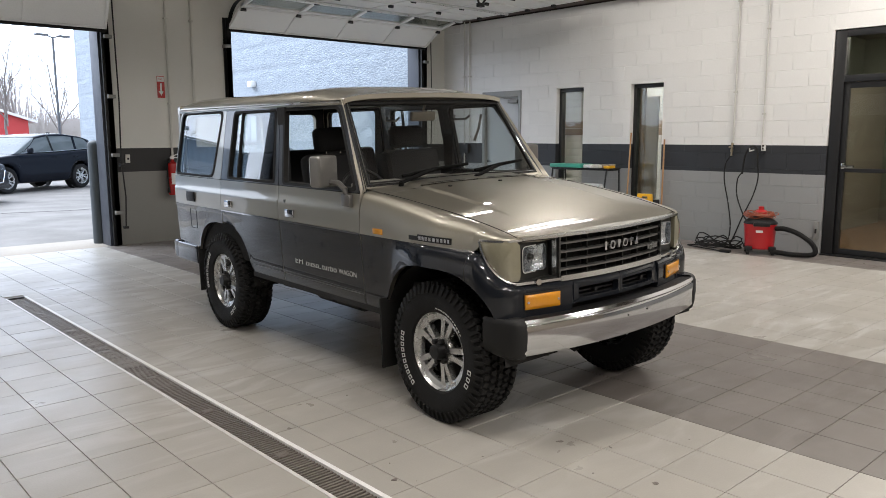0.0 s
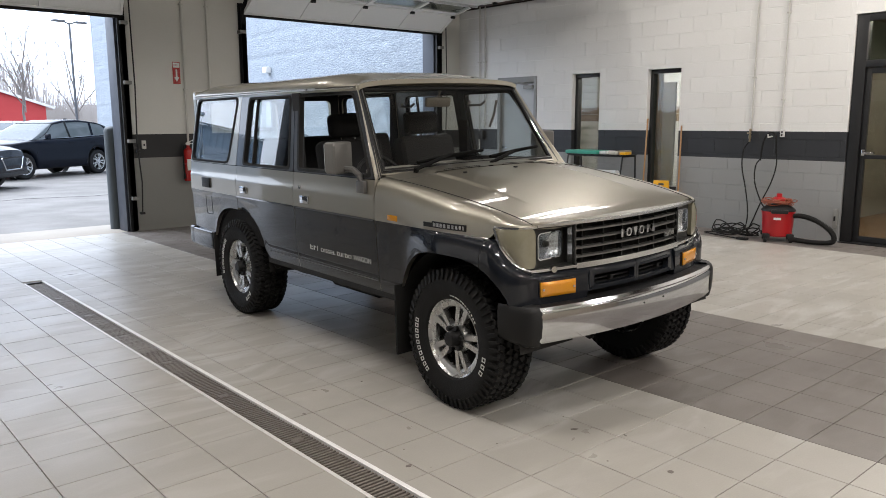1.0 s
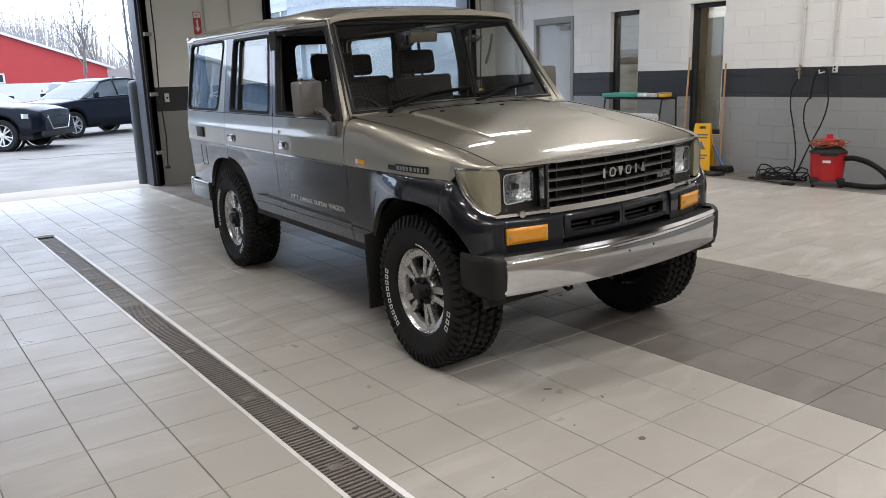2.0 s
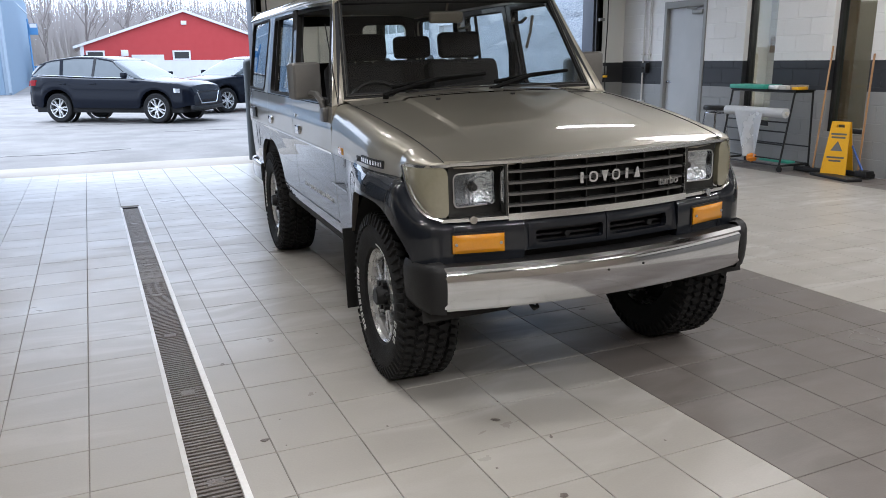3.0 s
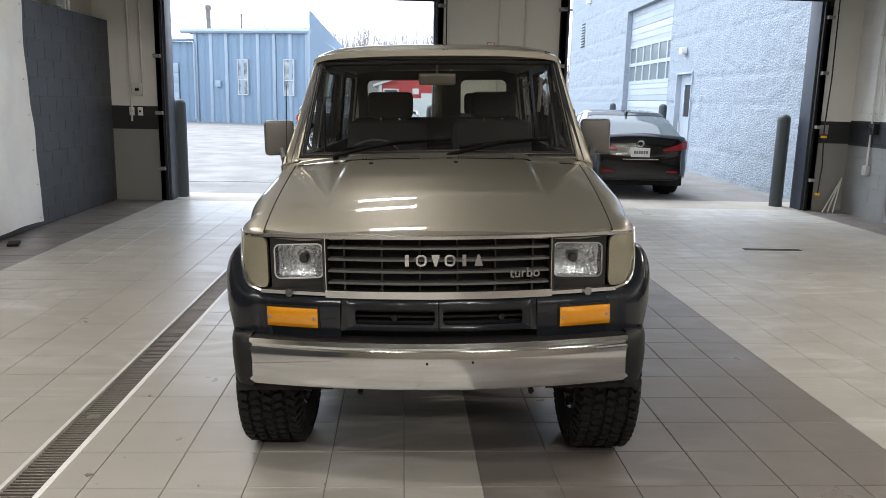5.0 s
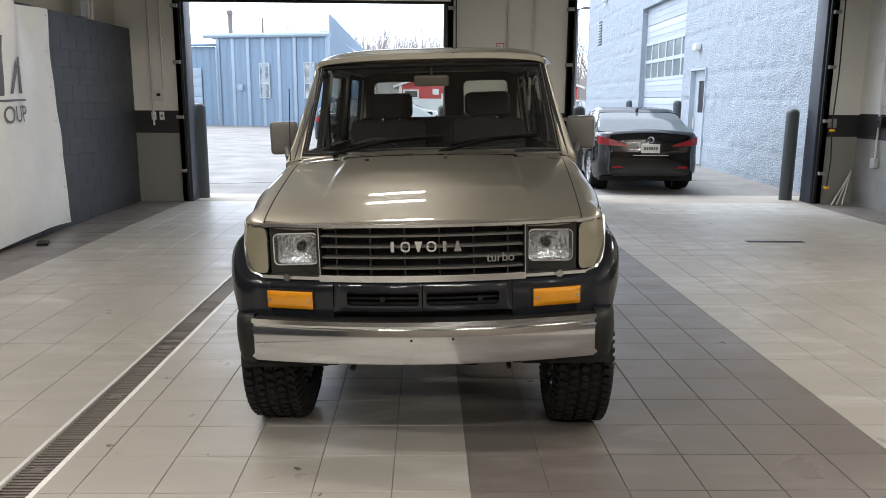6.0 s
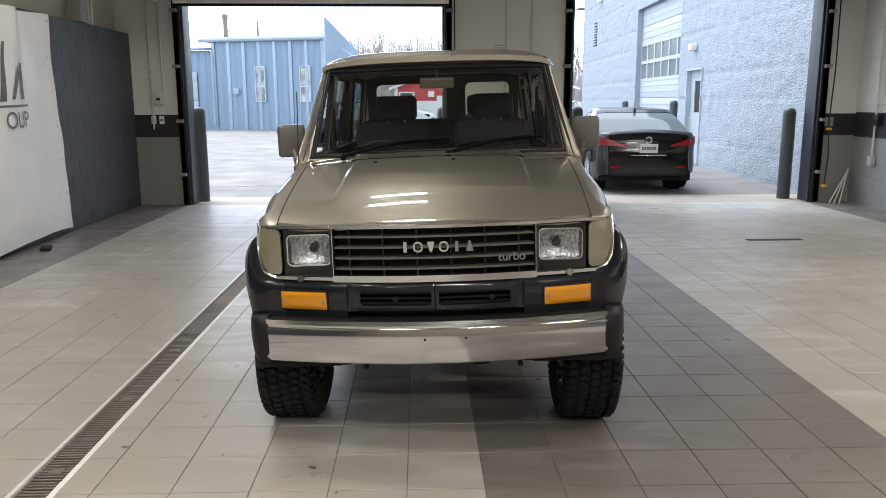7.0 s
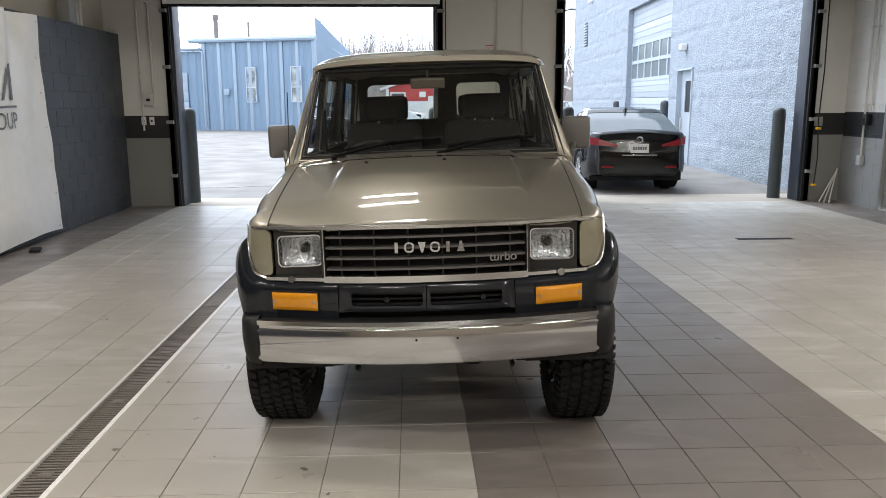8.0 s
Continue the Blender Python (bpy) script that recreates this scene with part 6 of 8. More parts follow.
# red and white barn
barn = base("barn", pose(8.6, 62.0, 0, 0, 0, 0), "long red gabled barn with a white base", "building")
b = Build()
b.prism([(-7.15, 0, 1.64), (7.15, 0, 1.64), (7.15, 0, 2.65), (0, 0, 5.12), (-7.15, 0, 2.65)], (0, 14, 0))
b.done("gable_wall", M_BARN, barn)
b = Build()
b.box(-7.15, 7.15, -0.06, 14, -0.1, 1.64)
b.box(-7.25, -7.0, -0.12, 0.06, -0.1, 2.65)
b.done("base_wall", M_BARNWHITE, barn)
b = Build()
for s in (-1, 1):
    b.prism([(s * 7.7, -0.3, 2.47), (0, -0.3, 5.13), (0, -0.3, 5.31), (s * 7.7, -0.3, 2.65)], (0, 15, 0))
b.done("roof", M_BARNWHITE, barn)
for x0, x1, z0, z1 in ((-6.9, -5.65, 1.66, 2.35), (-0.97, 0.32, 1.66, 2.35), (-3.85, -1.6, -0.1, 2.05)):
    b = Build()
    b.ring([(x, -0.09, z) for x, z in rrect(x0, x1, z0, z1, 0.01, 2)], [(x, -0.09, z) for x, z in rrect(x0 + 0.12, x1 - 0.12, z0 + 0.1, z1 - 0.1, 0.01, 2)], (0, 0.08, 0))
    w = b.done("window" if z0 > 0 else "barn_door", M_BARNWHITE, barn)
    b = Build()
    b.box(x0 + 0.1, x1 - 0.1, -0.075, -0.065, z0 + 0.08, z1 - 0.08)
    b.done("pane" if z0 > 0 else "leaf", M_SURR if z0 > 0 else M_BARNWHITE, w)
b = Build()
b.box(-0.2, 0.2, -0.12, 0.0, 4.2, 4.5, 0, 0.05)
b.box(-4.55, -4.05, -0.1, 0.0, 1.95, 2.4, 0, 0.02)
b.done("vent", M_BARNWHITE, barn)

# yard lamp
pole = base("yard_lamp", pose(10.9, 37.8, 0, 0, 0, 10), "tall grey yard lamp post with two heads", "street lamp")
b = Build()
b.cyl((0, 0, 0), (0, 0, 5.95), 0.062, 0.045, 12)
b.cyl((0, 0, 0), (0, 0, 0.5), 0.2, 0.2, 14)
b.done("post", M_POST, pole)
for s in (-1, 1):
    b = Build()
    b.tube([(0, 0, 5.9), (s * 0.3, 0, 6.0)], 0.03, 8)
    b.box(min(s * 0.25, s * 0.75), max(s * 0.25, s * 0.75), -0.15, 0.15, 5.96, 6.04, 0, 0.02)
    b.done("lamp_head", M_POST, pole)
b = Build()
b.cyl((-5.1, 64, 0), (-5.1, 64, 6.6), 0.1, 0.08, 8)
b.box(-5.6, -4.6, 63.95, 64.05, 5.9, 6.0)
tagged(b.done("utility_pole", M_BARK), "far brown utility pole", "utility pole")
b = Build()
b.box(-1.6, -0.9, 60.5, 61.6, 0.0, 1.25, 0, 0.08)
b.box(-1.62, -0.88, 60.45, 61.65, 1.22, 1.32, 0, 0.03)
tagged(b.done("waste_bin", surf("bin_blue", (0.08, 0.26, 0.52), None, 5, 0.5)), "blue plastic waste bin beside the workshop", "waste bin")
b = Build()
b.box(-1.5, -1.0, 57.9, 58.0, 3.3, 4.0, 0, 0.03)
b.box(-1.45, -1.05, 57.88, 57.90, 3.75, 3.98, 1)
b.cyl((-1.55, 58, 0), (-1.55, 58, 4.3), 0.05, n=8)
tagged(b.done("pole_sign", [bpy.data.materials["bin_blue"], M_WHITE]), "small blue and white sign on a pole", "sign")


# bare trees
def bare_tree(x, y, h, seed, label="bare leafless tree with fine twigs"):
    rnd = random.Random(seed)
    t = base("tree", pose(x, y, 0, 0, 0, rnd.uniform(0, 360)), label, "tree", "bare trees")
    trunk, crown = Build(), Build()

    def limb(b, p, d, ln, r, depth):
        q = p + d * ln
        mid = p.lerp(q, 0.5) + Vector((rnd.uniform(-1, 1), rnd.uniform(-1, 1), 0)) * ln * 0.05
        b.cyl(p, mid, r, r * 0.8, 5 if depth < 2 else 3, caps=False)
        b.cyl(mid, q, r * 0.8, r * 0.55, 5 if depth < 2 else 3, caps=False)
        if depth >= 4:
            return
        for k in range(rnd.randint(3, 4) if depth else 6):
            f = rnd.uniform(0.45, 1.0)
            nd = (d + Vector((rnd.uniform(-1, 1), rnd.uniform(-1, 1), rnd.uniform(-0.1, 0.6))) * 0.65).normalized()
            limb(crown, p.lerp(q, f), nd, ln * rnd.uniform(0.45, 0.68), max(r * 0.45, 0.008), depth + 1)
    limb(trunk, Vector((0, 0, -0.1)), Vector((0, 0, 1)), h * 0.45, h * 0.011, 0)
    trunk.done("trunk", M_BARK, t, normals=False)
    crown.done("crown", M_BARK, t, normals=False)
    return t


for k, (x, y, h) in enumerate(((12.8, 55, 9.5), (17.2, 60, 10), (15.0, 66, 9), (-1.5, 78, 11), (2.0, 82, 11.5), (5.5, 80, 12), (-5.0, 80, 11), (24, 70, 10), (20, 84, 12), (9, 86, 11), (-12, 84, 11), (-18, 80, 10))):
    bare_tree(x, y, h, 40 + k)
rnd = random.Random(5)
tv, tf = [], []
for k in range(36000):
    a, y = rnd.uniform(-70, 110), rnd.uniform(92, 135)
    h = rnd.uniform(2.5, 6.8) + (6.5 * smooth((30 - abs(a - 2)) / 14))
    w = rnd.uniform(0.012, 0.06)
    lean = rnd.uniform(-0.12, 0.12) * h
    i = len(tv)
    z0 = rnd.uniform(0, h * 0.5)
    tv += [(a - w, y, z0 - 0.2), (a + w, y + w, z0 - 0.2), (a + lean, y, z0 + h * 0.55), (a, y + 2 * w, z0 - 0.2)]
    tf += [(i, i + 1, i + 2), (i + 1, i + 3, i + 2), (i + 3, i, i + 2)]
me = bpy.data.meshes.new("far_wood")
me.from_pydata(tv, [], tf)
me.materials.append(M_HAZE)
tagged(new("far_wood", me), "far bare brown winter wood, haze put into its pale colour", "trees", kind="stuff")
rnd = random.Random(9)
b = Build()
b.grid(lambda x, q: Vector((x, 100 + 8 * q, -0.1 if q < 0.5 else 1.7 + 1.0 * noise.noise(Vector((x * 0.21, 0, 0))) + 0.7 * noise.noise(Vector((x * 0.9, 3, 0))))), lin(-160, 200, 500), [0, 1])
b.grid(lambda x, q: Vector((x, 145 + 8 * q, -0.1 if q < 0.5 else 4.6 + 1.4 * noise.noise(Vector((x * 0.13, 7, 0))) + 0.9 * noise.noise(Vector((x * 0.8, 5, 0))))), lin(-260, 300, 700), [0, 1])
tagged(b.done("far_brush", surf("winter_brush", (0.24, 0.20, 0.17), (0.16, 0.135, 0.12), 0.6, 0.95, bump=0.8, bump_scale=6, grain=0.3)), "far brown brush along the yard's edge", "bushes", kind="stuff")
b = Build()
b.box(-200, 220, 86, 160, -0.3, -0.005)
tagged(b.done("verge", M_GRASS), "strip of winter grass past the yard", "grass", kind="structure")


# ---- cars in the yard ----
M_NAVY = surf("dark_navy_paint", (0.005, 0.007, 0.012), (0.006, 0.008, 0.014), 3, 0.12, 0.0, rough_var=0.03, spec=0.15)
M_BLACKP = surf("black_paint", (0.004, 0.004, 0.005), None, 3, 0.10, 0.0, rough_var=0.03, spec=0.45)
M_GREYP = surf("silver_paint", (0.36, 0.37, 0.38), None, 3, 0.3, 0.6, coat=1.0)
M_WHITEP = surf("white_paint", (0.75, 0.75, 0.74), None, 3, 0.3, 0.0, coat=1.0)
M_CARGLASS = surf("dark_car_glass", (0.06, 0.075, 0.08), (0.10, 0.115, 0.12), 3, 0.04, 0.0, spec=0.9, rough_var=0.02)
M_TAIL = surf("red_lens", (0.26, 0.004, 0.010), (0.16, 0.003, 0.007), 20, 0.2, spec=0.25)
M_CLEAR = surf("clear_lamp", (0.70, 0.72, 0.74), (0.45, 0.47, 0.5), 25, 0.1, 0.4, coat=1.0)

SUV = dict(L=4.55, W=0.92, wb=2.70, r=0.355, fa=-1.36, clear=0.27,
           belt=[(-2.27, 0.70), (-2.20, 0.86), (-1.9, 0.95), (-0.95, 1.05), (0.5, 1.08), (1.9, 1.14), (2.20, 1.10), (2.27, 0.80)],
           roof=[(-1.02, 1.05), (-0.58, 1.30), (-0.15, 1.52), (0.3, 1.60), (0.9, 1.61), (1.55, 1.53), (1.92, 1.42), (2.22, 1.13)], deck=0.0)
SEDAN = dict(L=4.58, W=0.90, wb=2.70, r=0.33, fa=-1.36, clear=0.22,
             belt=[(-2.29, 0.55), (-2.22, 0.68), (-1.9, 0.78), (-0.95, 0.92), (0.5, 0.95), (1.7, 1.01), (2.18, 1.04), (2.24, 0.98), (2.29, 0.72)],
             roof=[(-0.98, 0.93), (-0.5, 1.18), (0.0, 1.38), (0.45, 1.44), (0.95, 1.41), (1.4, 1.24), (1.78, 1.03)], deck=1.0)


def road_car(name, m, spec, paint, label, group=""):
    car = base(name, m, label, "car", group)
    W, half, r = spec["W"], spec["L"] / 2, spec["r"]
    axles = (spec["fa"], spec["fa"] + spec["wb"])
    by, bz = [p[0] for p in spec["belt"]], [p[1] for p in spec["belt"]]
    ry, rz = [p[0] for p in spec["roof"]], [p[1] for p in spec["roof"]]

    def width(y):
        e = abs(y) / half
        return W * (1 - 0.09 * smooth((e - 0.70) / 0.30) - 0.15 * smooth((e - 0.88) / 0.12) ** 2)

    def bottom(y):
        z = spec["clear"] + 0.10 * smooth((abs(y) - half + 0.5) / 0.5)
        for c in axles:
            u = abs(y - c) / (r + 0.065)
            if u < 1:
                z = max(z, r + (r + 0.065) * math.sqrt(1 - u * u))
        return z
    ys = set(lin(-half, half, 60)) | {half - 0.02, -half + 0.02, half - 0.05, 0.05 - half}
    for c in axles:
        ys |= {c + (r + 0.065) * math.cos(radians(a)) for a in lin(0, 180, 17)}
    ys = sorted(ys)
    prof = [(0.95, 0.0), (1.0, 0.12), (1.01, 0.35), (0.985, 0.60), (1.0, 0.74), (0.985, 0.88), (0.955, 0.97), (0.90, 1.0)]

    def at(y, q):
        w, z0, z1 = width(y), bottom(y), float(np.interp(y, by, bz))
        z0 = min(z0, z1 - 0.03)
        s = -1 if q < 0 else 1
        a = abs(q)
        if a >= 1:
            k = (2 - a)
            return Vector((s * w * 0.90 * k, y, z1 + 0.045 * (1 - k * k)))
        x = float(np.interp(a, lin(0, 1, len(prof)), [p[0] for p in prof]))
        h = float(np.interp(a, lin(0, 1, len(prof)), [p[1] for p in prof]))
        return Vector((s * w * x, y, z0 + (z1 - z0) * h))
    def tail_y(z):
        """Where the tail's face stands at height z."""
        return float(np.interp(z, bz[:-4:-1], by[:-4:-1]))

    def face(e, u, q):
        """The end of the body, bowed in plan and drawn in towards the sill."""
        v = at(e, q)
        sg = 1 if e > 0 else -1
        return Vector((u * v.x, e + sg * (0.022 * (1 - u * u) * math.sin(q * math.pi)), v.z + 0.045 * (1 - u * u) * q ** 6))
    b = Build()
    qa = lin(0, 1, 9) + lin(1.2, 2, 5)
    b.grid(lambda y, q: at(y, q), ys, qa)
    b.grid(lambda y, q: at(y, -q), ys, qa)
    for e in (-half, half):
        b.grid(lambda u, q: face(e, u, q), [-1, -0.9, -0.7, -0.45, -0.2, 0, 0.2, 0.45, 0.7, 0.9, 1], lin(0, 1, 9))
    b.done("body", paint, car, weld=True, sharp=45)
    # dark lower cladding and floor
    b = Build()
    b.box(-W * 0.9, W * 0.9, -half + 0.25, half - 0.25, spec["clear"] - 0.03, spec["clear"] + 0.12, 0, 0.03)
    b.done("underside", M_RUBBER, car)

    def house(y, q, shrink=1.0):
        zb, zt = float(np.interp(y, by, bz)) + 0.01, float(np.interp(y, ry, rz))
        zt = max(zt, zb + 0.005)
        t = min(1, (zt - zb) / 0.55)
        wt = width(y) * (0.90 - 0.20 * t) * shrink
        wb_ = width(y) * 0.90 * shrink
        s = -1 if q < 0 else 1
        a = abs(q)
        if a <= 1:
            return Vector((s * (wb_ + (wt - wb_) * a), y, zb + (zt - zb) * a * 0.93))
        k = 2 - a
        return Vector((s * wt * math.sin(k * math.pi / 2) ** 0.7, y, zt - (zt - zb) * 0.07 * k ** 3))
    hy = sorted(set(lin(ry[0], ry[-1], 40)))
    b = Build()
    for sg in (-1, 1):
        b.grid(lambda y, q: house(y, sg * q), hy, [0.0001, 0.5, 1.0, 1.15, 1.4, 1.7, 2.0])
    b.done("glasshouse", M_CARGLASS, car, sharp=60)
    y0, y1 = ry[2] - 0.02, ry[4] + 0.15 if spec["deck"] else ry[-2] - 0.02
    b = Build()
    ro = lin(y0, y1, 24)
    for sg in (-1, 1):
        b.grid(lambda y, q: house(y, sg * q) * 1.0 + Vector((sg * 0.004, 0, 0.006)), ro, [0.93, 1.0, 1.15, 1.4, 1.7, 2.0])
    b.done("roof", paint, car, sharp=60)
    for sg in (-1, 1):
        for ya, yb, wd in ((ry[0] + 0.02, ry[2], 0.06), (0.32, 0.30, 0.07), (1.18, 1.22, 0.09), (ry[-1] - 0.04, ry[-3] + 0.1, 0.10)):
            b = Build()
            b.grid(lambda f, w: house(ya + (yb - ya) * f + w, sg * max(0.001, f)) + Vector((sg * 0.005, 0, 0.004)), lin(0, 1, 8), [0, wd])
            b.done("pillar", paint if wd > 0.08 else M_BLACKP, car)
        b = Build()
        b.box(-W - 0.10 if sg < 0 else W - 0.02, 0.02 - W if sg < 0 else W + 0.10, -0.72, -0.58, 0.0, 0.14, 0, 0.04, 2, Matrix.Translation((sg * 0.08, 0, float(np.interp(-0.65, by, bz)) + 0.02)))
        b.done("door_mirror", paint, car)
        zb = float(np.interp(0, by, bz))
        for y in (0.22, 1.05):
            b = Build()
            b.box(sg * W * 1.0 - 0.012, sg * W * 1.0 + 0.014, y, y + 0.17, zb - 0.14, zb - 0.11, 0, 0.008)
            b.done("door_handle", paint, car)
        b = Build()
        b.tube([house(y, sg * 0.03) + Vector((sg * 0.006, 0, 0)) for y in lin(ry[0] + 0.25, ry[-1] - 0.35, 20)], 0.010, 6)
        b.done("window_trim", M_CHROME, car)
        for ya in axles:
            wh = new("wheel")
            wh.matrix_basis, wh.parent, wh.empty_display_size = pose(sg * (W - 0.12), ya, r, random.uniform(0, 60)), car, 0.1
            rot = Matrix.Rotation(radians(90 * sg), 4, "Y")
            b = Build()
            b.lathe([(r * 0.66, -0.10), (r * 0.92, -0.11), (r, -0.09), (r, 0.09), (r * 0.92, 0.11), (r * 0.68, 0.10)], 32, 0, rot)
            b.done("tyre", M_TYRE, wh)
            b = Build()
            b.lathe([(r * 0.68, 0.10), (r * 0.64, 0.095), (r * 0.60, 0.02)], 32, 0, rot)
            for k in range(10):
                mm = rot @ Matrix.Rotation(2 * math.pi * k / 10 + (0.10 if k % 2 else -0.10), 4, "Z")
                b.add([mm @ Vector(p) for p in ((0.03, -0.018, 0.085), (r * 0.66, -0.014, 0.09), (r * 0.66, 0.014, 0.09), (0.03, 0.018, 0.085), (0.03, -0.02, 0.05), (r * 0.66, -0.016, 0.05), (r * 0.66, 0.016, 0.05), (0.03, 0.02, 0.05))], [(0, 1, 2, 3), (0, 4, 5, 1), (2, 6, 7, 3)])
            b.lathe([(0, 0.09), (0.06, 0.088), (0.065, 0.05)], 16, 0, rot)
            b.done("rim", M_RIM, wh)
            # black disc and band added for the shade inside wheel and arch
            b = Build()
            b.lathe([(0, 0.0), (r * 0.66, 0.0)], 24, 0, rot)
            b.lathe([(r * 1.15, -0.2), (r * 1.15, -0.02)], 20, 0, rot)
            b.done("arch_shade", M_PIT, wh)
        # lamps
        zf, zr = float(np.interp(-half + 0.1, by, bz)), float(np.interp(half - 0.1, by, bz))
        b = Build()
        b.grid(lambda u, v: Vector((sg * (width(-half + 0.06 + 0.5 * u * u) * (1.005) - 0.30 * (1 - u)), -half + 0.02 + 0.34 * u * u - 0.0, zf - 0.20 + 0.10 * v + 0.06 * u)), lin(0, 1, 7), lin(0, 1, 4))
        b.shell((0, 0.05, 0))
        b.done("headlamp", M_CLEAR, car)
        b = Build()

        def tail(u, v):
            z = zr - 0.235 + 0.035 * u + (0.030 + 0.105 * min(1, u * 1.25)) * v
            x = W * (0.42 + 0.36 * min(1, u / 0.62))
            y = tail_y(z) + 0.014
            if u > 0.62:
                y -= 0.30 * (u - 0.62) / 0.38
                x = max(x, min(width(min(y, half)) * 1.006, W))
            return Vector((sg * x, y, z))
        b.grid(tail, lin(0, 0.62, 7) + lin(0.66, 1, 8), lin(0, 1, 5))
        b.shell((-sg * 0.02, -0.05, 0))
        b.done("tail_lamp", M_TAIL, car, "red wraparound tail lamp")
        b = Build()
        b.box(sg * 0.60 * W - 0.10, sg * 0.60 * W + 0.10, half - 0.12, half + 0.010, 0.43, 0.47, 0, 0.012)
        b.done("reflector", M_TAIL, car)
    b = Build()
    zf = float(np.interp(-half + 0.1, by, bz))
    b.prism([(x, -half - 0.006, z) for x, z in rpoly([(-0.52, zf - 0.12), (-0.36, zf - 0.40), (0.36, zf - 0.40), (0.52, zf - 0.12)], 0.05, 4)], (0, 0.05, 0))
    g = b.done("grille", M_PLASTIC_K, car)
    b = Build()
    b.tube([(-0.54, -half - 0.004, zf - 0.14), (-0.38, -half - 0.012, zf - 0.41), (0.38, -half - 0.012, zf - 0.41), (0.54, -half - 0.004, zf - 0.14)], 0.018, 8)
    b.done("grille_trim", M_CHROME, car)
    b = Build()
    b.box(-0.75, 0.75, -half - 0.004, -half + 0.1, 0.30, 0.42, 0, 0.03)
    b.done("lower_panel", M_PLASTIC_K, car)
    b = Build()
    b.box(-0.62, 0.62, half - 0.1, half + 0.003, 0.30, 0.37, 0, 0.02)
    b.done("lower_panel", M_PLASTIC_K, car)
    zr = float(np.interp(half - 0.1, by, bz))
    b = Build()
    b.box(-0.155, 0.155, half - 0.02, half + 0.024, zr - 0.34, zr - 0.19, 0, 0.004)
    pl_ = b.done("number_plate", M_WHITE, car, "pale number plate with a dark bar")
    b = Build()
    for k in range(6):
        b.box(-0.115 + k * 0.04, -0.085 + k * 0.04, half + 0.023, half + 0.0265, zr - 0.29, zr - 0.235)
    b.done("plate_bar", M_INK, pl_)
    b = Build()
    b.lathe([(0.035, 0.0), (0.050, 0.008), (0.062, 0.0)], 24, 0, Matrix.Translation((0, tail_y(zr - 0.12) + 0.012, zr - 0.12)) @ Matrix.Rotation(radians(-90), 4, "X"))
    b.done("badge_shape", M_CHROME, car)
    b = Build()
    b.box(-0.30, 0.30, half - 0.01, half + 0.030, zr - 0.385, zr - 0.37, 0, 0.004)
    b.done("tail_trim", M_CHROME, car)
    b = Build()
    b.box(-0.02, 0.02, 1.0, 1.12, float(np.interp(1.06, ry, rz)) + 0.0, float(np.interp(1.06, ry, rz)) + 0.06, 0, 0.012)
    b.done("roof_fin", paint, car)
    return car


road_car("parked_suv", pose(2.47, 21.36, 0, 0, 0, 54), SUV, M_NAVY, "dark navy suv crossing the wet yard", "yard cars")
road_car("parked_suv", pose(6.0, 24.6, 0, 0, 0, -60), SUV, M_NAVY, "dark blue-grey suv parked beyond the bollard", "yard cars")
road_car("parked_sedan", pose(7.42, 14.45, 0, 0, 0, 177), SEDAN, M_BLACKP, "glossy black sedan parked beside the block wall", "yard cars")
road_car("parked_suv", pose(10.2, 50.0, 0, 0, 0, -12), SUV, M_GREYP, "far silver suv parked before the barn", "yard cars")
road_car("parked_suv", pose(12.6, 46.0, 0, 0, 0, 150), SUV, M_NAVY, "far dark blue suv seen from its tail", "yard cars")
road_car("parked_sedan", pose(2.2, 58.0, 0, 0, 0, 80), SEDAN, M_WHITEP, "far white sedan beside the barn", "yard cars")

# ---- openings in the east wall ----
# storefront door with transom
sf = base("storefront", Matrix.Translation((0, 0.08, 0)) @ Matrix.Diagonal((1, 1, 0.963, 1)), "black-framed glass door with side glass and transom", "glass door", kind="structure")
sf.name = "door_1"
X1 = XR + 0.03
b = Build()
for y0, y1, z0, z1 in ((3.60, 3.735, 0, 2.905), (1.36, 1.46, 0, 2.905), (1.46, 3.60, 2.82, 2.905), (1.46, 3.60, 2.25, 2.335), (2.46, 2.54, 0, 2.25)):
    b.box(X1, X1 + 0.12, y0, y1, z0, z1, 0, 0.004)
b.box(XR - 0.03, X1 + 0.12, 1.36, 3.735, -0.004, 0.015, 0, 0.004)
b.done("door_frame", M_BLACKMET, sf)
b = Build()
for y0, y1, z0, z1 in ((3.535, 3.598, 0.02, 2.245), (2.545, 2.60, 0.02, 2.245), (2.60, 3.535, 2.17, 2.245), (2.60, 3.535, 0.02, 0.10), (2.60, 3.535, 1.10, 1.15)):
    b.box(X1 + 0.03, X1 + 0.075, y0, y1, z0, z1, 0, 0.003)
leaf = b.done("door_leaf", M_BLACKMET, sf)
b = Build()
b.box(X1 - 0.015, X1 + 0.03, 3.42, 3.56, 1.16, 1.19, 0, 0.008)
b.box(X1 + 0.01, X1 + 0.03, 3.53, 3.57, 1.14, 1.22, 0, 0.006)
b.done("door_handle", M_CHROME, leaf, "chrome lever")
for y0, y1, z0, z1 in ((2.60, 3.535, 1.15, 2.17), (2.60, 3.535, 0.10, 1.10), (1.46, 3.60, 2.335, 2.82), (1.46, 2.46, 0.02, 2.25)):
    b = Build()
    b.box(X1 + 0.05, X1 + 0.056, y0, y1, z0, z1)
    o = b.done("pane", M_GLASS_D, sf)
    o.visible_shadow = False
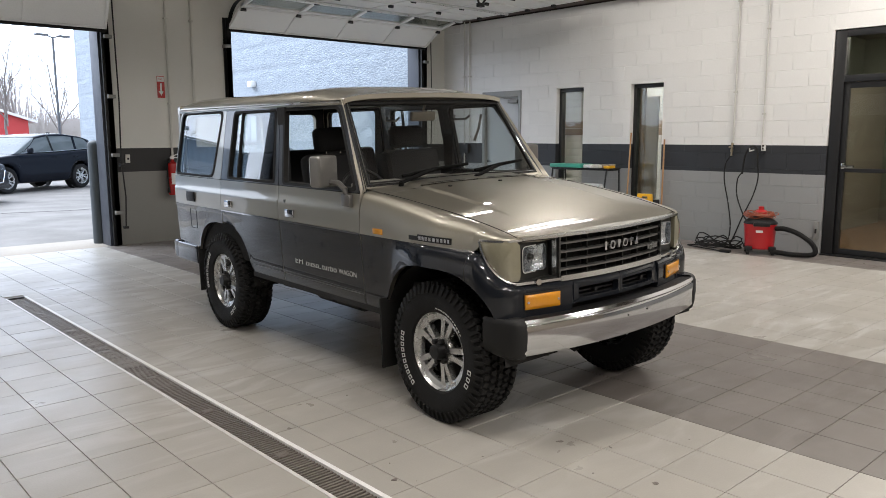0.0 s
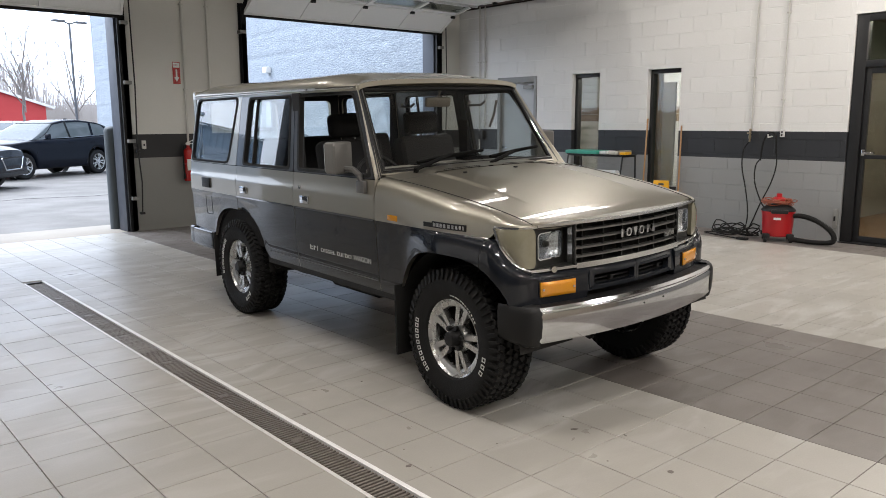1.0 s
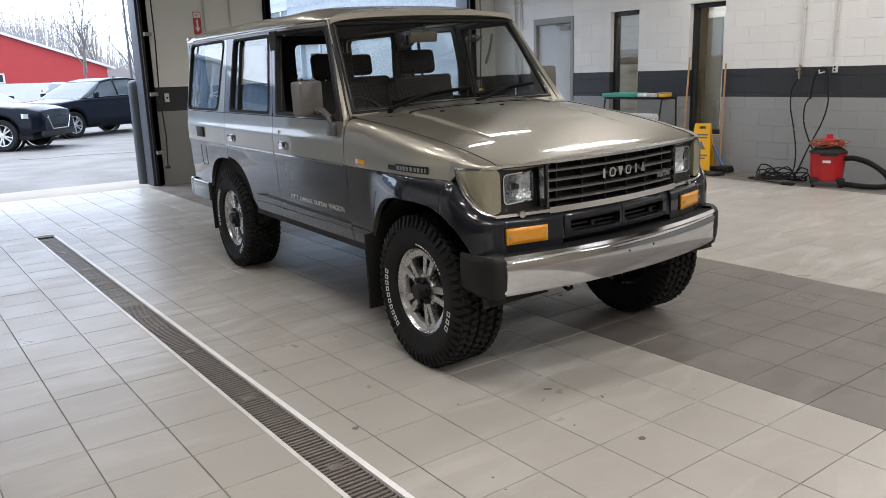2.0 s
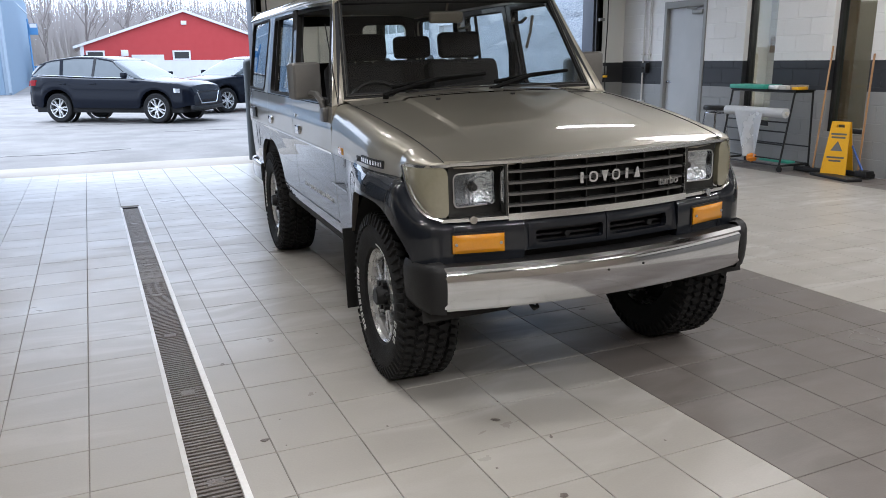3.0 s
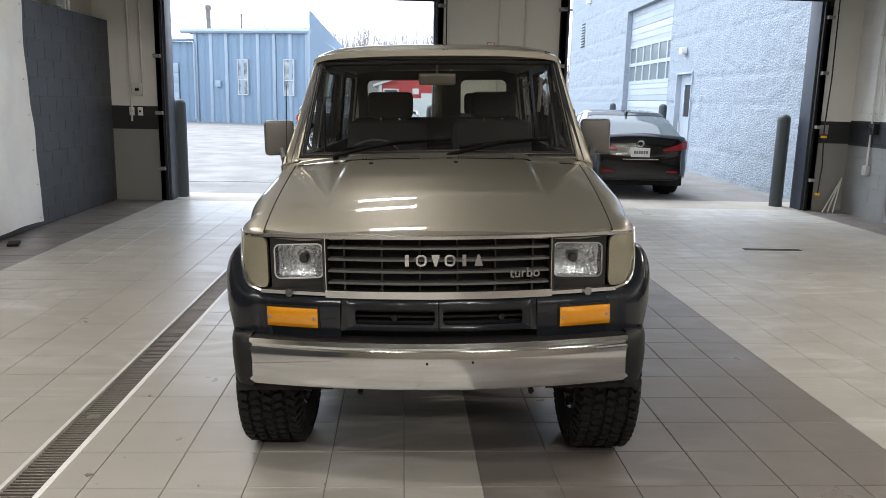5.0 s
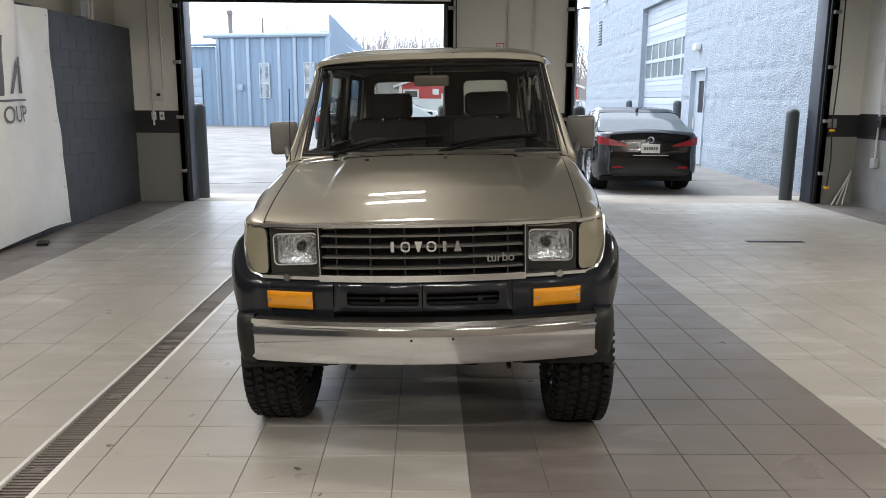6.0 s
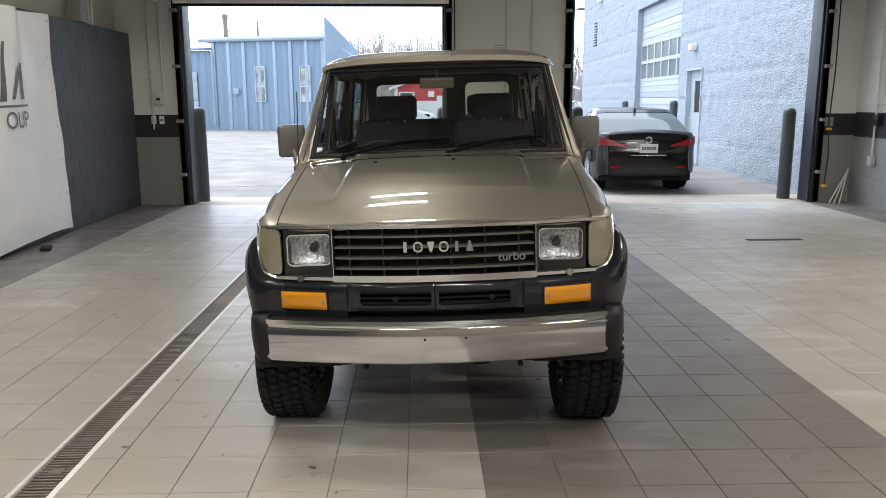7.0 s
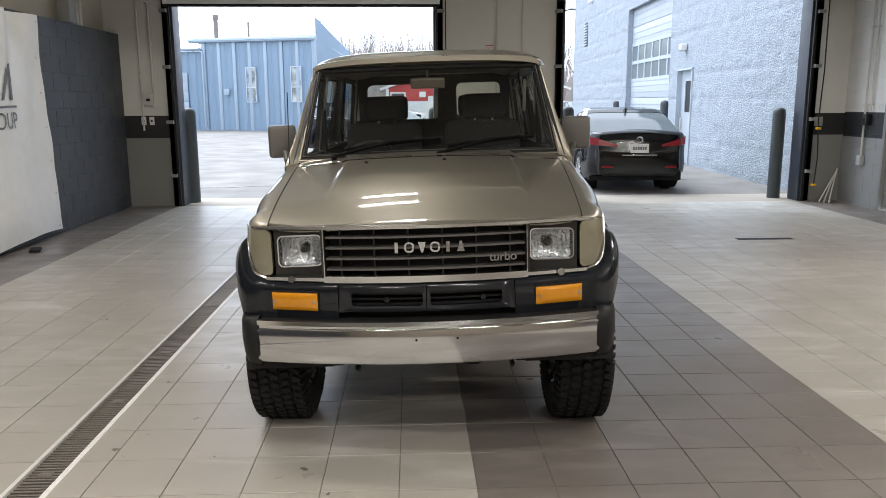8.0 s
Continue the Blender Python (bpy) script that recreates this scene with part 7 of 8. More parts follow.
# room past it
b = Build()
b.box(XR + 0.2, 15.2, -1.2, 5.6, -0.1, -0.006)
tagged(b.done("floor_lobby", M_WOODFLOOR), "brown plank floor of the lobby", "floor", kind="structure")
for k in range(14):
    b = Build()
    b.box(XR + 0.21, 15.1, -1.1 + 0.34 * k, -1.1 + 0.34 * k + 0.335, -0.006, 0.0)
    o = b.done("plank", M_WOODFLOOR, bpy.data.objects["floor_lobby"])
b = Build()
b.box(15.1, 15.2, -1.2, 5.2, 0, 3.2)
b.box(XR + 0.2, 15.2, 5.2, 5.3, 0, 3.2)
b.box(XR + 0.2, 15.2, -1.3, -1.2, 0, 3.2)
tagged(b.done("wall_lobby", M_SAGE), "sage grey lobby wall", "wall", kind="structure")
b = Build()
b.box(12.4, 14.6, 4.6, 4.65, 0.0, 2.4)
b.box(15.06, 15.1, 1.0, 5.1, 0.0, 0.35)
tagged(b.done("lobby_panel", M_TAN), "brown panel in the lobby", "panel", kind="structure")
b = Build()
b.box(XR + 0.2, 15.2, -1.3, 5.3, 3.2, 3.3)
tagged(b.done("ceiling_lobby", M_TAN), "brown lobby ceiling", "ceiling", kind="structure")
for y in (1.2, 3.0):
    b = Build()
    b.box(12.0, 13.2, y, y + 0.3, 3.17, 3.199)
    f = b.done("ceiling_panel_light", M_LAMP_L)
    tagged(f, "flat lit ceiling panel in the lobby", "ceiling light", "lobby lights")


# narrow windows
def slot_window(name, y0, y1, z0, z1):
    w = base(name, Matrix.Identity(4), "narrow black-framed window in the block wall", "window", kind="structure")
    b = Build()
    xa, xb = XR + 0.085, XR + 0.19
    b.box(xa, xb, y0 + 0.002, y0 + 0.05, z0 + 0.002, z1 - 0.002, 0, 0.003)
    b.box(xa, xb, y1 - 0.05, y1 - 0.002, z0 + 0.002, z1 - 0.002, 0, 0.003)
    b.box(xa, xb, y0 + 0.05, y1 - 0.05, z1 - 0.06, z1 - 0.002, 0, 0.003)
    b.box(xa, xb, y0 + 0.05, y1 - 0.05, z0 + 0.002, z0 + 0.06, 0, 0.003)
    b.done("window_frame", M_BLACKMET, w)
    b = Build()
    b.box(XR + 0.13, XR + 0.136, y0 + 0.05, y1 - 0.05, z0 + 0.06, z1 - 0.06)
    o = b.done("pane", M_GLASS, w)
    o.visible_shadow = False


slot_window("window_1", 6.18, 6.74, 0.49, 2.292)
slot_window("window_2", 7.635, 8.19, 0.49, 2.292)
b = Build()
b.box(XR + 0.2, 13.6, 5.4, 11.0, -0.1, 0)
tagged(b.done("floor_store", M_CONCRETE), "bare concrete store floor", "floor", kind="structure")
b = Build()
b.box(13.5, 13.6, 5.3, 11.0, 0, 3.2)
b.box(XR + 0.2, 13.6, 10.9, 11.0, 0, 3.2)
M_STORE = surf("store_wall", (0.55, 0.53, 0.50), None, 3, 0.6, bump=0.1)
M_BROWN = surf("brown_board", (0.21, 0.145, 0.095), (0.16, 0.11, 0.07), 5, 0.55, bump=0.1)
store = tagged(b.done("wall_store", M_STORE), "pale boarded store wall with a brown band", "wall", kind="structure")
for k in range(21):
    b = Build()
    b.box(13.482, 13.498, 5.4, 10.85, 0.02 + k * 0.15, 0.163 + k * 0.15, 0, 0.004)
    b.done("board", M_BROWN if k in (10, 11) else M_STORE, store)
b = Build()
b.box(10.49, 10.56, 6.73, 6.96, 0, 3.2, 0, 0.006)
tagged(b.done("store_post", M_BROWN), "brown wooden post behind the narrow window", "post", kind="structure")
b = Build()
b.box(XR + 0.2, 13.6, 5.3, 11.0, 3.2, 3.3)
tagged(b.done("ceiling_store", M_CEIL), "white store ceiling", "ceiling", kind="structure")
b = Build()
b.box(11.4, 12.8, 7.0, 8.2, 3.16, 3.199)
b.done("ceiling_panel_light", M_LAMP_S)
tagged(bpy.data.objects["ceiling_panel_light.002"], "flat lit ceiling panel in the store", "ceiling light", "store lights")
b = Build()
b.box(11.2, 11.24, 6.92, 7.26, 0, 2.15, 0, 0.01)
b.box(11.3, 11.5, 9.2, 9.7, 0, 1.5, 0, 0.03)
tagged(b.done("store_locker", M_TAN), "brown wooden locker in the store room", "cabinet")

# grey steel door
d2 = base("door_2", Matrix.Translation((0, 0.582, 0)) @ Matrix.Diagonal((1, 0.93, 0.98, 1)), "grey painted steel door, closed, with kick plate", "door", kind="structure")
b = Build()
b.box(XR - 0.012, XR + 0.15, 9.022, 9.085, 0, 2.345, 0, 0.003)
b.box(XR - 0.012, XR + 0.15, 9.965, 10.028, 0, 2.345, 0, 0.003)
b.box(XR - 0.012, XR + 0.15, 9.085, 9.965, 2.24, 2.345, 0, 0.003)
b.done("door_frame", M_GREYFRAME, d2)
b = Build()
b.box(XR + 0.05, XR + 0.095, 9.088, 9.962, 0.012, 2.236, 0, 0.003)
leaf = b.done("door_leaf", M_GREYMET, d2)
b = Build()
b.box(XR + 0.045, XR + 0.052, 9.11, 9.94, 0.03, 0.27, 0, 0.002)
b.done("kick_plate", M_ALU, leaf, "brushed steel kick plate")
b = Build()
b.cyl((XR + 0.05, 9.87, 1.08), (XR - 0.01, 9.87, 1.08), 0.022, n=12)
b.tube([(XR - 0.005, 9.87, 1.08), (XR - 0.015, 9.85, 1.08), (XR - 0.015, 9.76, 1.075)], 0.010, 8)
b.done("door_handle", M_CHROME, leaf, "chrome lever handle")
b = Build()
b.box(XR - 0.01, XR + 0.05, 9.12, 9.36, 2.13, 2.19, 0, 0.01)
b.tube([(XR - 0.01, 9.24, 2.2), (XR - 0.06, 9.4, 2.22), (XR - 0.0, 9.55, 2.26)], 0.010, 6)
b.done("door_closer", M_GREYFRAME, leaf, "grey door closer")


# ---- wall fittings ----
def pipe(name, pts, r, mat, label, cat="conduit", straps=()):
    t = base(name, Matrix.Identity(4), label, cat)
    b = Build()
    b.tube(pts, r, 10)
    b.done("run", mat, t)
    for x, y, z in straps:
        b = Build()
        b.box(x - r - 0.012, x + r + 0.012, y - r - 0.012, y + r + 0.012, z - 0.01, z + 0.01, 0, 0.003)
        b.done("strap", mat, t)
    return t


pipe("wall_conduit", [(XR - 0.022, 5.05, 1.40), (XR - 0.022, 5.05, 3.6)], 0.010, M_CONDUIT, "thin painted pipe running up the block wall", straps=((XR - 0.02, 5.05, 3.3), (XR - 0.02, 5.05, 2.1)))
pipe("wall_conduit", [(XR - 0.018, 4.64, 1.42), (XR - 0.018, 4.64, 3.6)], 0.008, M_CONDUIT, "thin painted pipe running up the block wall", straps=((XR - 0.018, 4.64, 2.9), (XR - 0.018, 4.64, 1.8)))
for y in (10.36, 10.22):
    pipe("wall_conduit", [(XR - 0.03, y, 0.75 if y > 10.3 else 1.4), (XR - 0.03, y, 4.4)], 0.014, M_CONDUIT, "painted conduit in the corner of the bay", straps=((XR - 0.03, y, 2.6), (XR - 0.03, y, 1.5)))
for x, z0 in ((4.70, 1.0), (5.08, 1.4)):
    pipe("wall_conduit", [(x, YB - 0.02, z0), (x, YB - 0.02, 4.4)], 0.016, M_CONDUIT, "painted conduit on the wall between the doors", straps=((x, YB - 0.02, 2.0), (x, YB - 0.02, 3.2)))
pipe("wall_conduit", [(-0.43, YB - 0.02, 1.67), (-0.43, YB - 0.02, 3.3)], 0.014, M_CONDUIT, "painted conduit beside the open doorway", straps=((-0.43, YB - 0.02, 2.4),))
pipe("wall_conduit", [(-0.60, YB - 0.02, 1.15), (-0.60, YB - 0.02, 3.6)], 0.014, M_CONDUIT, "painted conduit beside the open doorway", straps=((-0.60, YB - 0.02, 2.0),))


def plate(name, m, w, h, mat, label, cat, knobs=1, d=0.035):
    t = base(name, m, label, cat)
    b = Build()
    b.box(-w / 2, w / 2, -d, -0.001, -h / 2, h / 2, 0, 0.006)
    b.done("body", mat, t)
    for k in range(knobs):
        b = Build()
        z = (k - (knobs - 1) / 2) * h * 0.4
        b.box(-w * 0.2, w * 0.2, -d - 0.008, -d, z - h * 0.12, z + h * 0.12, 0, 0.003)
        b.done("socket", M_PLASTIC_K if mat is not M_PLASTIC_K else M_STEEL, t)
    return t


plate("power_outlet", Matrix.Translation((XR, 4.62, 1.36)) @ Matrix.Rotation(radians(-90), 4, "Z"), 0.055, 0.095, M_STEEL, "small steel power outlet on the dark band", "outlet", 2)
plate("power_outlet", Matrix.Translation((XR, 3.87, 0.30)) @ Matrix.Rotation(radians(-90), 4, "Z"), 0.055, 0.24, M_GREYFRAME, "grey outlet box low on the block wall", "outlet", 1)
plate("junction_box", Matrix.Translation((XR, 10.36, 0.68)) @ Matrix.Rotation(radians(-90), 4, "Z"), 0.10, 0.14, M_GREYMET, "grey junction box under the corner conduit", "junction box", 0, 0.07)
plate("junction_box", Matrix.Translation((XR, 10.29, 1.28)) @ Matrix.Rotation(radians(-90), 4, "Z"), 0.12, 0.16, M_BLACKMET, "dark control box on the band", "junction box", 1, 0.08)
plate("wall_switch", pose(9.72, YB, 1.24), 0.14, 0.14, M_GREYFRAME, "grey switch plate on the dark band", "switch", 0, 0.02)
plate("power_outlet", pose(-0.50, YB, 1.60), 0.14, 0.17, M_CONDUIT, "beige outlet box with a round socket", "outlet", 1, 0.05)
plate("wall_switch", pose(-0.60, YB, 1.29), 0.07, 0.12, M_STEEL, "steel switch on the dark band", "switch", 1, 0.02)
plate("wall_switch", pose(-0.48, YB, 1.29), 0.07, 0.12, M_STEEL, "steel switch on the dark band", "switch", 1, 0.02)
plate("wall_switch", pose(4.05, YB, 1.22), 0.06, 0.12, M_CONDUIT, "pale switch beside the door track", "switch", 1, 0.03)
cam_t = base("ceiling_camera", pose(-0.43, YB - 0.10, 3.04), "white dome security camera on the wall", "security camera")
b = Build()
b.lathe([(0.0, -0.06), (0.03, -0.055), (0.05, -0.03), (0.055, 0.0), (0.055, 0.03), (0.0, 0.035)], 20)
b.done("dome", M_WHITE, cam_t)
b = Build()
b.box(-0.02, 0.02, 0.03, 0.098, 0.0, 0.03)
b.lathe([(0.0, -0.063), (0.022, -0.058)], 16)
b.done("lens", M_PLASTIC_K, cam_t)
# leaning pale stakes in the corner
for k in range(3):
    b = Build()
    b.cyl((9.86 - 0.07 * k, 10.68 + 0.02 * k, 0), (10.06 - 0.02 * k, 10.88, 0.52 - 0.05 * k), 0.011, n=8)
    tagged(b.done("stake", M_CONDUIT), "pale rod leaning in the corner", "rod", "corner rods")

# fire sign and extinguisher
fs_ = base("fire_sign", pose(4.59, YB - 0.003, 2.235), "red and white extinguisher sign with a down arrow", "sign")
b = Build()
b.box(-0.055, 0.055, -0.004, 0, -0.155, 0.155)
b.done("board", M_REDPAINT, fs_)
b = Build()
b.prism([(-0.012, -0.005, 0.05), (0.012, -0.005, 0.05), (0.012, -0.005, -0.06), (0.035, -0.005, -0.06), (0, -0.005, -0.125), (-0.035, -0.005, -0.06), (-0.012, -0.005, -0.06)], (0, -0.001, 0))
b.done("arrow", M_WHITE, fs_)
b = Build()
b.box(-0.048, 0.048, -0.006, -0.0045, 0.075, 0.145)
b.done("panel", M_WHITE, fs_)
words("sign_word", "FIRE", 0.034, pose(-0.040, -0.007, 0.098, 90), M_REDPAINT, fs_, "red word on the sign", 0.0004)
ext = base("fire_extinguisher", pose(4.66, YB - 0.10, 0.68), "red fire extinguisher hung on the wall", "fire extinguisher")
b = Build()
b.lathe([(0.0, 0.0), (0.070, 0.005), (0.078, 0.02), (0.078, 0.40), (0.066, 0.455), (0.03, 0.485), (0.022, 0.50), (0.022, 0.53), (0, 0.53)], 24)
b.done("bottle", M_REDPAINT, ext)
b = Build()
b.box(-0.02, 0.02, -0.025, 0.025, 0.52, 0.57, 0, 0.006)
b.tube([(0, 0, 0.56), (0.05, -0.01, 0.585), (0.10, -0.02, 0.60)], 0.008, 6)
b.tube([(0, 0, 0.545), (0.05, -0.02, 0.545), (0.09, -0.03, 0.53)], 0.008, 6)
b.cyl((-0.03, -0.02, 0.545), (-0.03, -0.04, 0.545), 0.018, n=10)
b.done("valve", M_STEEL, ext)
b = Build()
b.tube([(-0.02, 0, 0.54), (-0.07, -0.02, 0.52), (-0.095, -0.03, 0.40), (-0.09, -0.03, 0.20), (-0.085, -0.03, 0.10)], 0.011, 8)
b.cyl((-0.085, -0.03, 0.12), (-0.085, -0.03, 0.04), 0.014, 0.020, 10)
b.done("hose", M_RUBBER, ext)
b = Build()
b.prism([(0.079 * math.sin(a), -0.079 * math.cos(a), 0.16) for a in lin(-0.7, 0.7, 9)], (0, 0, 0.16))
b.done("label", M_WHITE, ext)

# banner on the dark partition
ban = base("banner", Matrix.Identity(4), "white vinyl banner with dark printed shapes, hung loosely", "banner")


def cloth(u, v):
    y1 = 8.42 - 0.22 * v
    y = 4.2 + (y1 - 4.2) * u
    z = 0.06 + 2.46 * v + 0.03 * math.sin(u * 9) * (1 - v)
    fold = 0.026 * math.sin(y * 5.2 + v * 2.2) * (0.35 + 0.65 * v) + 0.020 * math.sin(7.5 * y + 9.0 * v) * smooth((v - 0.35) / 0.6) * smooth((y - 6.6) / 0.8) + 0.022 * math.sin(y * 11 - v * 5.0) * v ** 2 + 0.014 * noise.noise(Vector((y * 2.5, z * 2.5, 0)))
    return Vector((XL + 0.085 + fold * 1.25, y, z))


b = Build()
b.grid(cloth, lin(0, 1, 130), lin(0, 1, 60))
b.shell((-0.004, 0, 0))
b.done("sheet", M_BANNER, ban)


def on_cloth(y, z, off=0.008):
    v = (z - 0.06) / 2.46
    return cloth((y - 4.2) / (8.42 - 0.22 * v - 4.2), v) + Vector((off, 0, 0))


def print_shape(q):
    """A four-cornered stroke laid over the folds."""
    b = Build()
    p = [Vector(c) for c in q]
    b.grid(lambda u, v: on_cloth(*(p[0].lerp(p[1], u).lerp(p[3].lerp(p[2], u), v))), lin(0, 1, 24 if (p[1] - p[0]).length > 0.5 else 8), lin(0, 1, 10))
    b.done("print", M_INK, ban)


# plain strokes in the place of the lettering
for pts in ([(6.70, 1.58), (6.80, 1.57), (6.95, 1.76), (6.86, 1.80)], [(6.86, 1.76), (6.95, 1.78), (6.84, 1.98), (6.76, 1.95)], [(7.06, 1.56), (7.15, 1.56), (7.22, 2.16), (7.19, 2.16)], [(7.24, 1.58), (7.30, 1.58), (7.46, 1.86), (7.40, 1.92)], [(7.48, 1.58), (7.57, 1.58), (7.50, 1.96), (7.44, 1.95)], [(6.3, 1.50), (7.63, 1.50), (7.63, 1.522), (6.3, 1.522)]):
    print_shape(pts)
tx = words("print", "OUP", 0.245, Matrix.Identity(4), M_INK, ban, "dark printed letters", 0.0)
for vert in tx.data.vertices:
    y, z = 7.105 + vert.co.x, 1.285 + vert.co.y
    vert.co = on_cloth(y, z, 0.012)
for k in range(7):
    b = Build()
    v = k / 6
    p = cloth(0.985, 0.02 + 0.95 * v)
    b.cyl(p + Vector((0.003, 0, 0)), p + Vector((0.009, 0, 0)), 0.012, 0.010, 10)
    b.done("eyelet", M_STEEL, ban)
b = Build()
b.box(-0.06, 0.05, -0.10, 0.10, 0, 0.03, 0, 0.012)
tagged(b.done("rag", M_RUBBER, m=pose(-0.62, 7.35, 0, 0, 0, 20)), "small dark rag on the floor below the banner", "rag")
# post and pipes over the partition
b = Build()
b.box(-0.98, -0.86, 9.3, 9.5, 2.56, CEIL - 0.003, 0, 0.004)
tagged(b.done("wall_post", M_GREYFRAME), "dark steel post over the partition", "post", kind="structure")
for k in range(3):
    pipe("wall_conduit", [(-0.95, 9.62 + 0.11 * k, 2.56), (-0.95, 9.62 + 0.11 * k, CEIL - 0.01)], 0.022, M_CONDUIT, "beige conduit over the partition")

# ---- trench drain ----
M_SILT = surf("packed_dust", (0.16, 0.145, 0.13), (0.30, 0.285, 0.265), 9, 0.9, bump=0.6, bump_scale=40, grain=0.2)
M_EDGE = surf("scuffed_edge", (0.88, 0.87, 0.86), (0.74, 0.73, 0.72), 16, 0.42, bump=0.15, grain=0.12)
drain = base("trench_drain", Matrix.Identity(4), "long rusty slotted trench drain with worn steel edges", "drain")
b = Build()
b.box(1.747, 1.913, -1.0, 8.02, -0.14, -0.10)
b.done("trough", M_PIT, drain)
for x0, x1, finish in ((1.737, 1.757, M_STEEL), (1.903, 1.929, M_EDGE)):
    b = Build()
    b.box(x0, x1, -1.0, 8.02, -0.12, 0.0025, 0, 0.002)
    b.done("edge", finish, drain, "worn bright steel edge")
b = Build()
b.box(1.757, 1.903, 8.0, 8.02, -0.1, 0.001, 0, 0.002)
b.done("end_plate", M_BLACKMET, drain)
bar_b = Build()
bar_b.box(-0.073, 0.073, -0.0065, 0.0065, -0.036, -0.010)
bar = bar_b.done("grate_bar", M_GRATE, drain, m=Matrix.Translation((1.83, 0.6, 0)))
for k in range(1, 292):
    y = 0.6 + k * 0.0255
    if y < 7.98:
        o = new("grate_bar", bar.data)
        o.parent, o.location = drain, (1.83, y, random.uniform(-0.0015, 0.0005))
b = Build()
y = -0.98
while y < 0.58:
    b.box(1.758, 1.902, y, y + 0.013, -0.036, -0.010)
    y += 0.0255
tagged(b.done("grate_bars", M_GRATE, drain), kind="stuff")
for y0, y1, z in ((4.46, 4.98, -0.0135), (5.03, 5.57, -0.0115), (5.62, 6.20, -0.0125), (6.62, 7.05, -0.0145), (7.20, 7.60, -0.0155)):
    b = Build()
    b.box(1.7595, 1.9005, y0, y1, -0.034, z)
    b.done("silt", M_SILT, drain, "grey dust packed in the slots")
for k in range(9):
    b = Build()
    b.box(1.759, 1.901, 0.6 + k * 0.82 + 0.005, 0.6 + k * 0.82 + 0.014, -0.036, -0.0088)
    b.box(1.80, 1.86, 0.6 + k * 0.82 - 0.02, 0.6 + k * 0.82 + 0.03, -0.03, -0.0078, 0, 0.003)
    b.done("grate_rib", M_GRATE, drain)
# leaves and dirt specks
for k in range(26):
    x, y = random.choice(((random.uniform(1.95, 2.6), random.uniform(1.9, 3.6)), (random.uniform(2.0, 3.5), random.uniform(1.6, 2.4)), (1.83 + random.uniform(-0.05, 0.05), random.uniform(5.0, 7.5))))
    b = Build()
    r = random.choice((0.004, 0.006, 0.008, 0.012, 0.017, 0.022))
    n = 7
    pts = [(r * random.uniform(0.5, 1.1) * math.cos(6.283 * i / n), r * 0.7 * random.uniform(0.5, 1.1) * math.sin(6.283 * i / n), 0.0006) for i in range(n)]
    b.prism(pts, (0, 0, random.uniform(0.0006, 0.0022)))
    tagged(b.done("dirt_speck", M_GRATE, m=pose(x, y, 0, 0, 0, random.uniform(0, 360))), "dry brown crumb of dirt on the tiles", "dirt", "dirt crumbs")
# small slotted plate in the far floor
fp = base("floor_plate", pose(7.43, 7.62, 0), "thin dark steel floor slot with a bright rim", "floor plate")
b = Build()
b.box(-0.335, 0.335, -0.075, 0.075, 0.0005, 0.004, 0, 0.001)
b.done("rim", M_STEEL, fp)
# black box on top of the rim; its colour gives the slot's shade
b = Build()
b.box(-0.325, 0.325, -0.070, 0.045, 0.0042, 0.006)
b.done("slot", M_PIT, fp)

# ---- vacuum cleaner and hoses ----
vac = base("shop_vacuum", pose(9.68, 4.40, 0, 0, 0, -60), "red shop vacuum with black lid and orange cord", "vacuum cleaner")
b = Build()
b.lathe([(0.0, 0.07), (0.16, 0.07), (0.175, 0.085), (0.195, 0.36), (0.203, 0.375), (0.203, 0.39), (0.0, 0.39)], 36)
b.done("tank", M_RED, vac)
b = Build()
b.lathe([(0.203, 0.39), (0.208, 0.395), (0.204, 0.410), (0.17, 0.44), (0.12, 0.47), (0.0, 0.48)], 36)
b.box(-0.10, 0.10, -0.215, -0.17, 0.37, 0.42, 0, 0.012)
lid = b.done("lid", M_PLASTIC_K, vac)
b = Build()
b.lathe([(0.075, 0.485), (0.075, 0.545), (0.055, 0.56), (0.035, 0.565), (0.033, 0.61), (0.0, 0.615)], 20)
b.done("motor_cap", M_RED, vac)
b = Build()
for k in range(11):
    r = 0.12 + 0.075 * ((k * 7) % 11) / 10
    cx, cy = 0.03 * math.cos(k * 2.4), 0.03 * math.sin(k * 2.4)
    pts = [(cx + r * math.cos(a + k), cy + 0.92 * r * math.sin(a + k), 0.525 - 0.45 * max(0, r - 0.10) + 0.006 * (k % 5) + 0.022 * math.sin(a + k * 1.7) + 0.012 * math.sin(3 * a + k)) for a in lin(0, 2 * math.pi, 26)]
    b.tube(pts, 0.0055, 6)
b.done("cord", M_ORANGE, vac, "coiled orange cord")
for k in range(4):
    a = math.pi / 4 + k * math.pi / 2
    b = Build()
    b.box(-0.045, 0.045, -0.04, 0.04, 0.055, 0.11, 0, 0.015, m=Matrix.Translation((0.20 * math.cos(a), 0.20 * math.sin(a), 0)))
    b.cyl((0.21 * math.cos(a) - 0.018, 0.21 * math.sin(a), 0.035), (0.21 * math.cos(a) + 0.018, 0.21 * math.sin(a), 0.035), 0.035, n=14)
    b.done("caster", M_PLASTIC_K, vac)
b = Build()
for y0 in (-0.06,):
    b.prism([(0.199 * math.sin(a) * 0.97, -0.199 * math.cos(a) * 0.97, 0.29) for a in lin(-0.35, 0.1, 6)], (0, 0, 0.03))
b.done("label_bar", M_WHITE, vac)
b = Build()
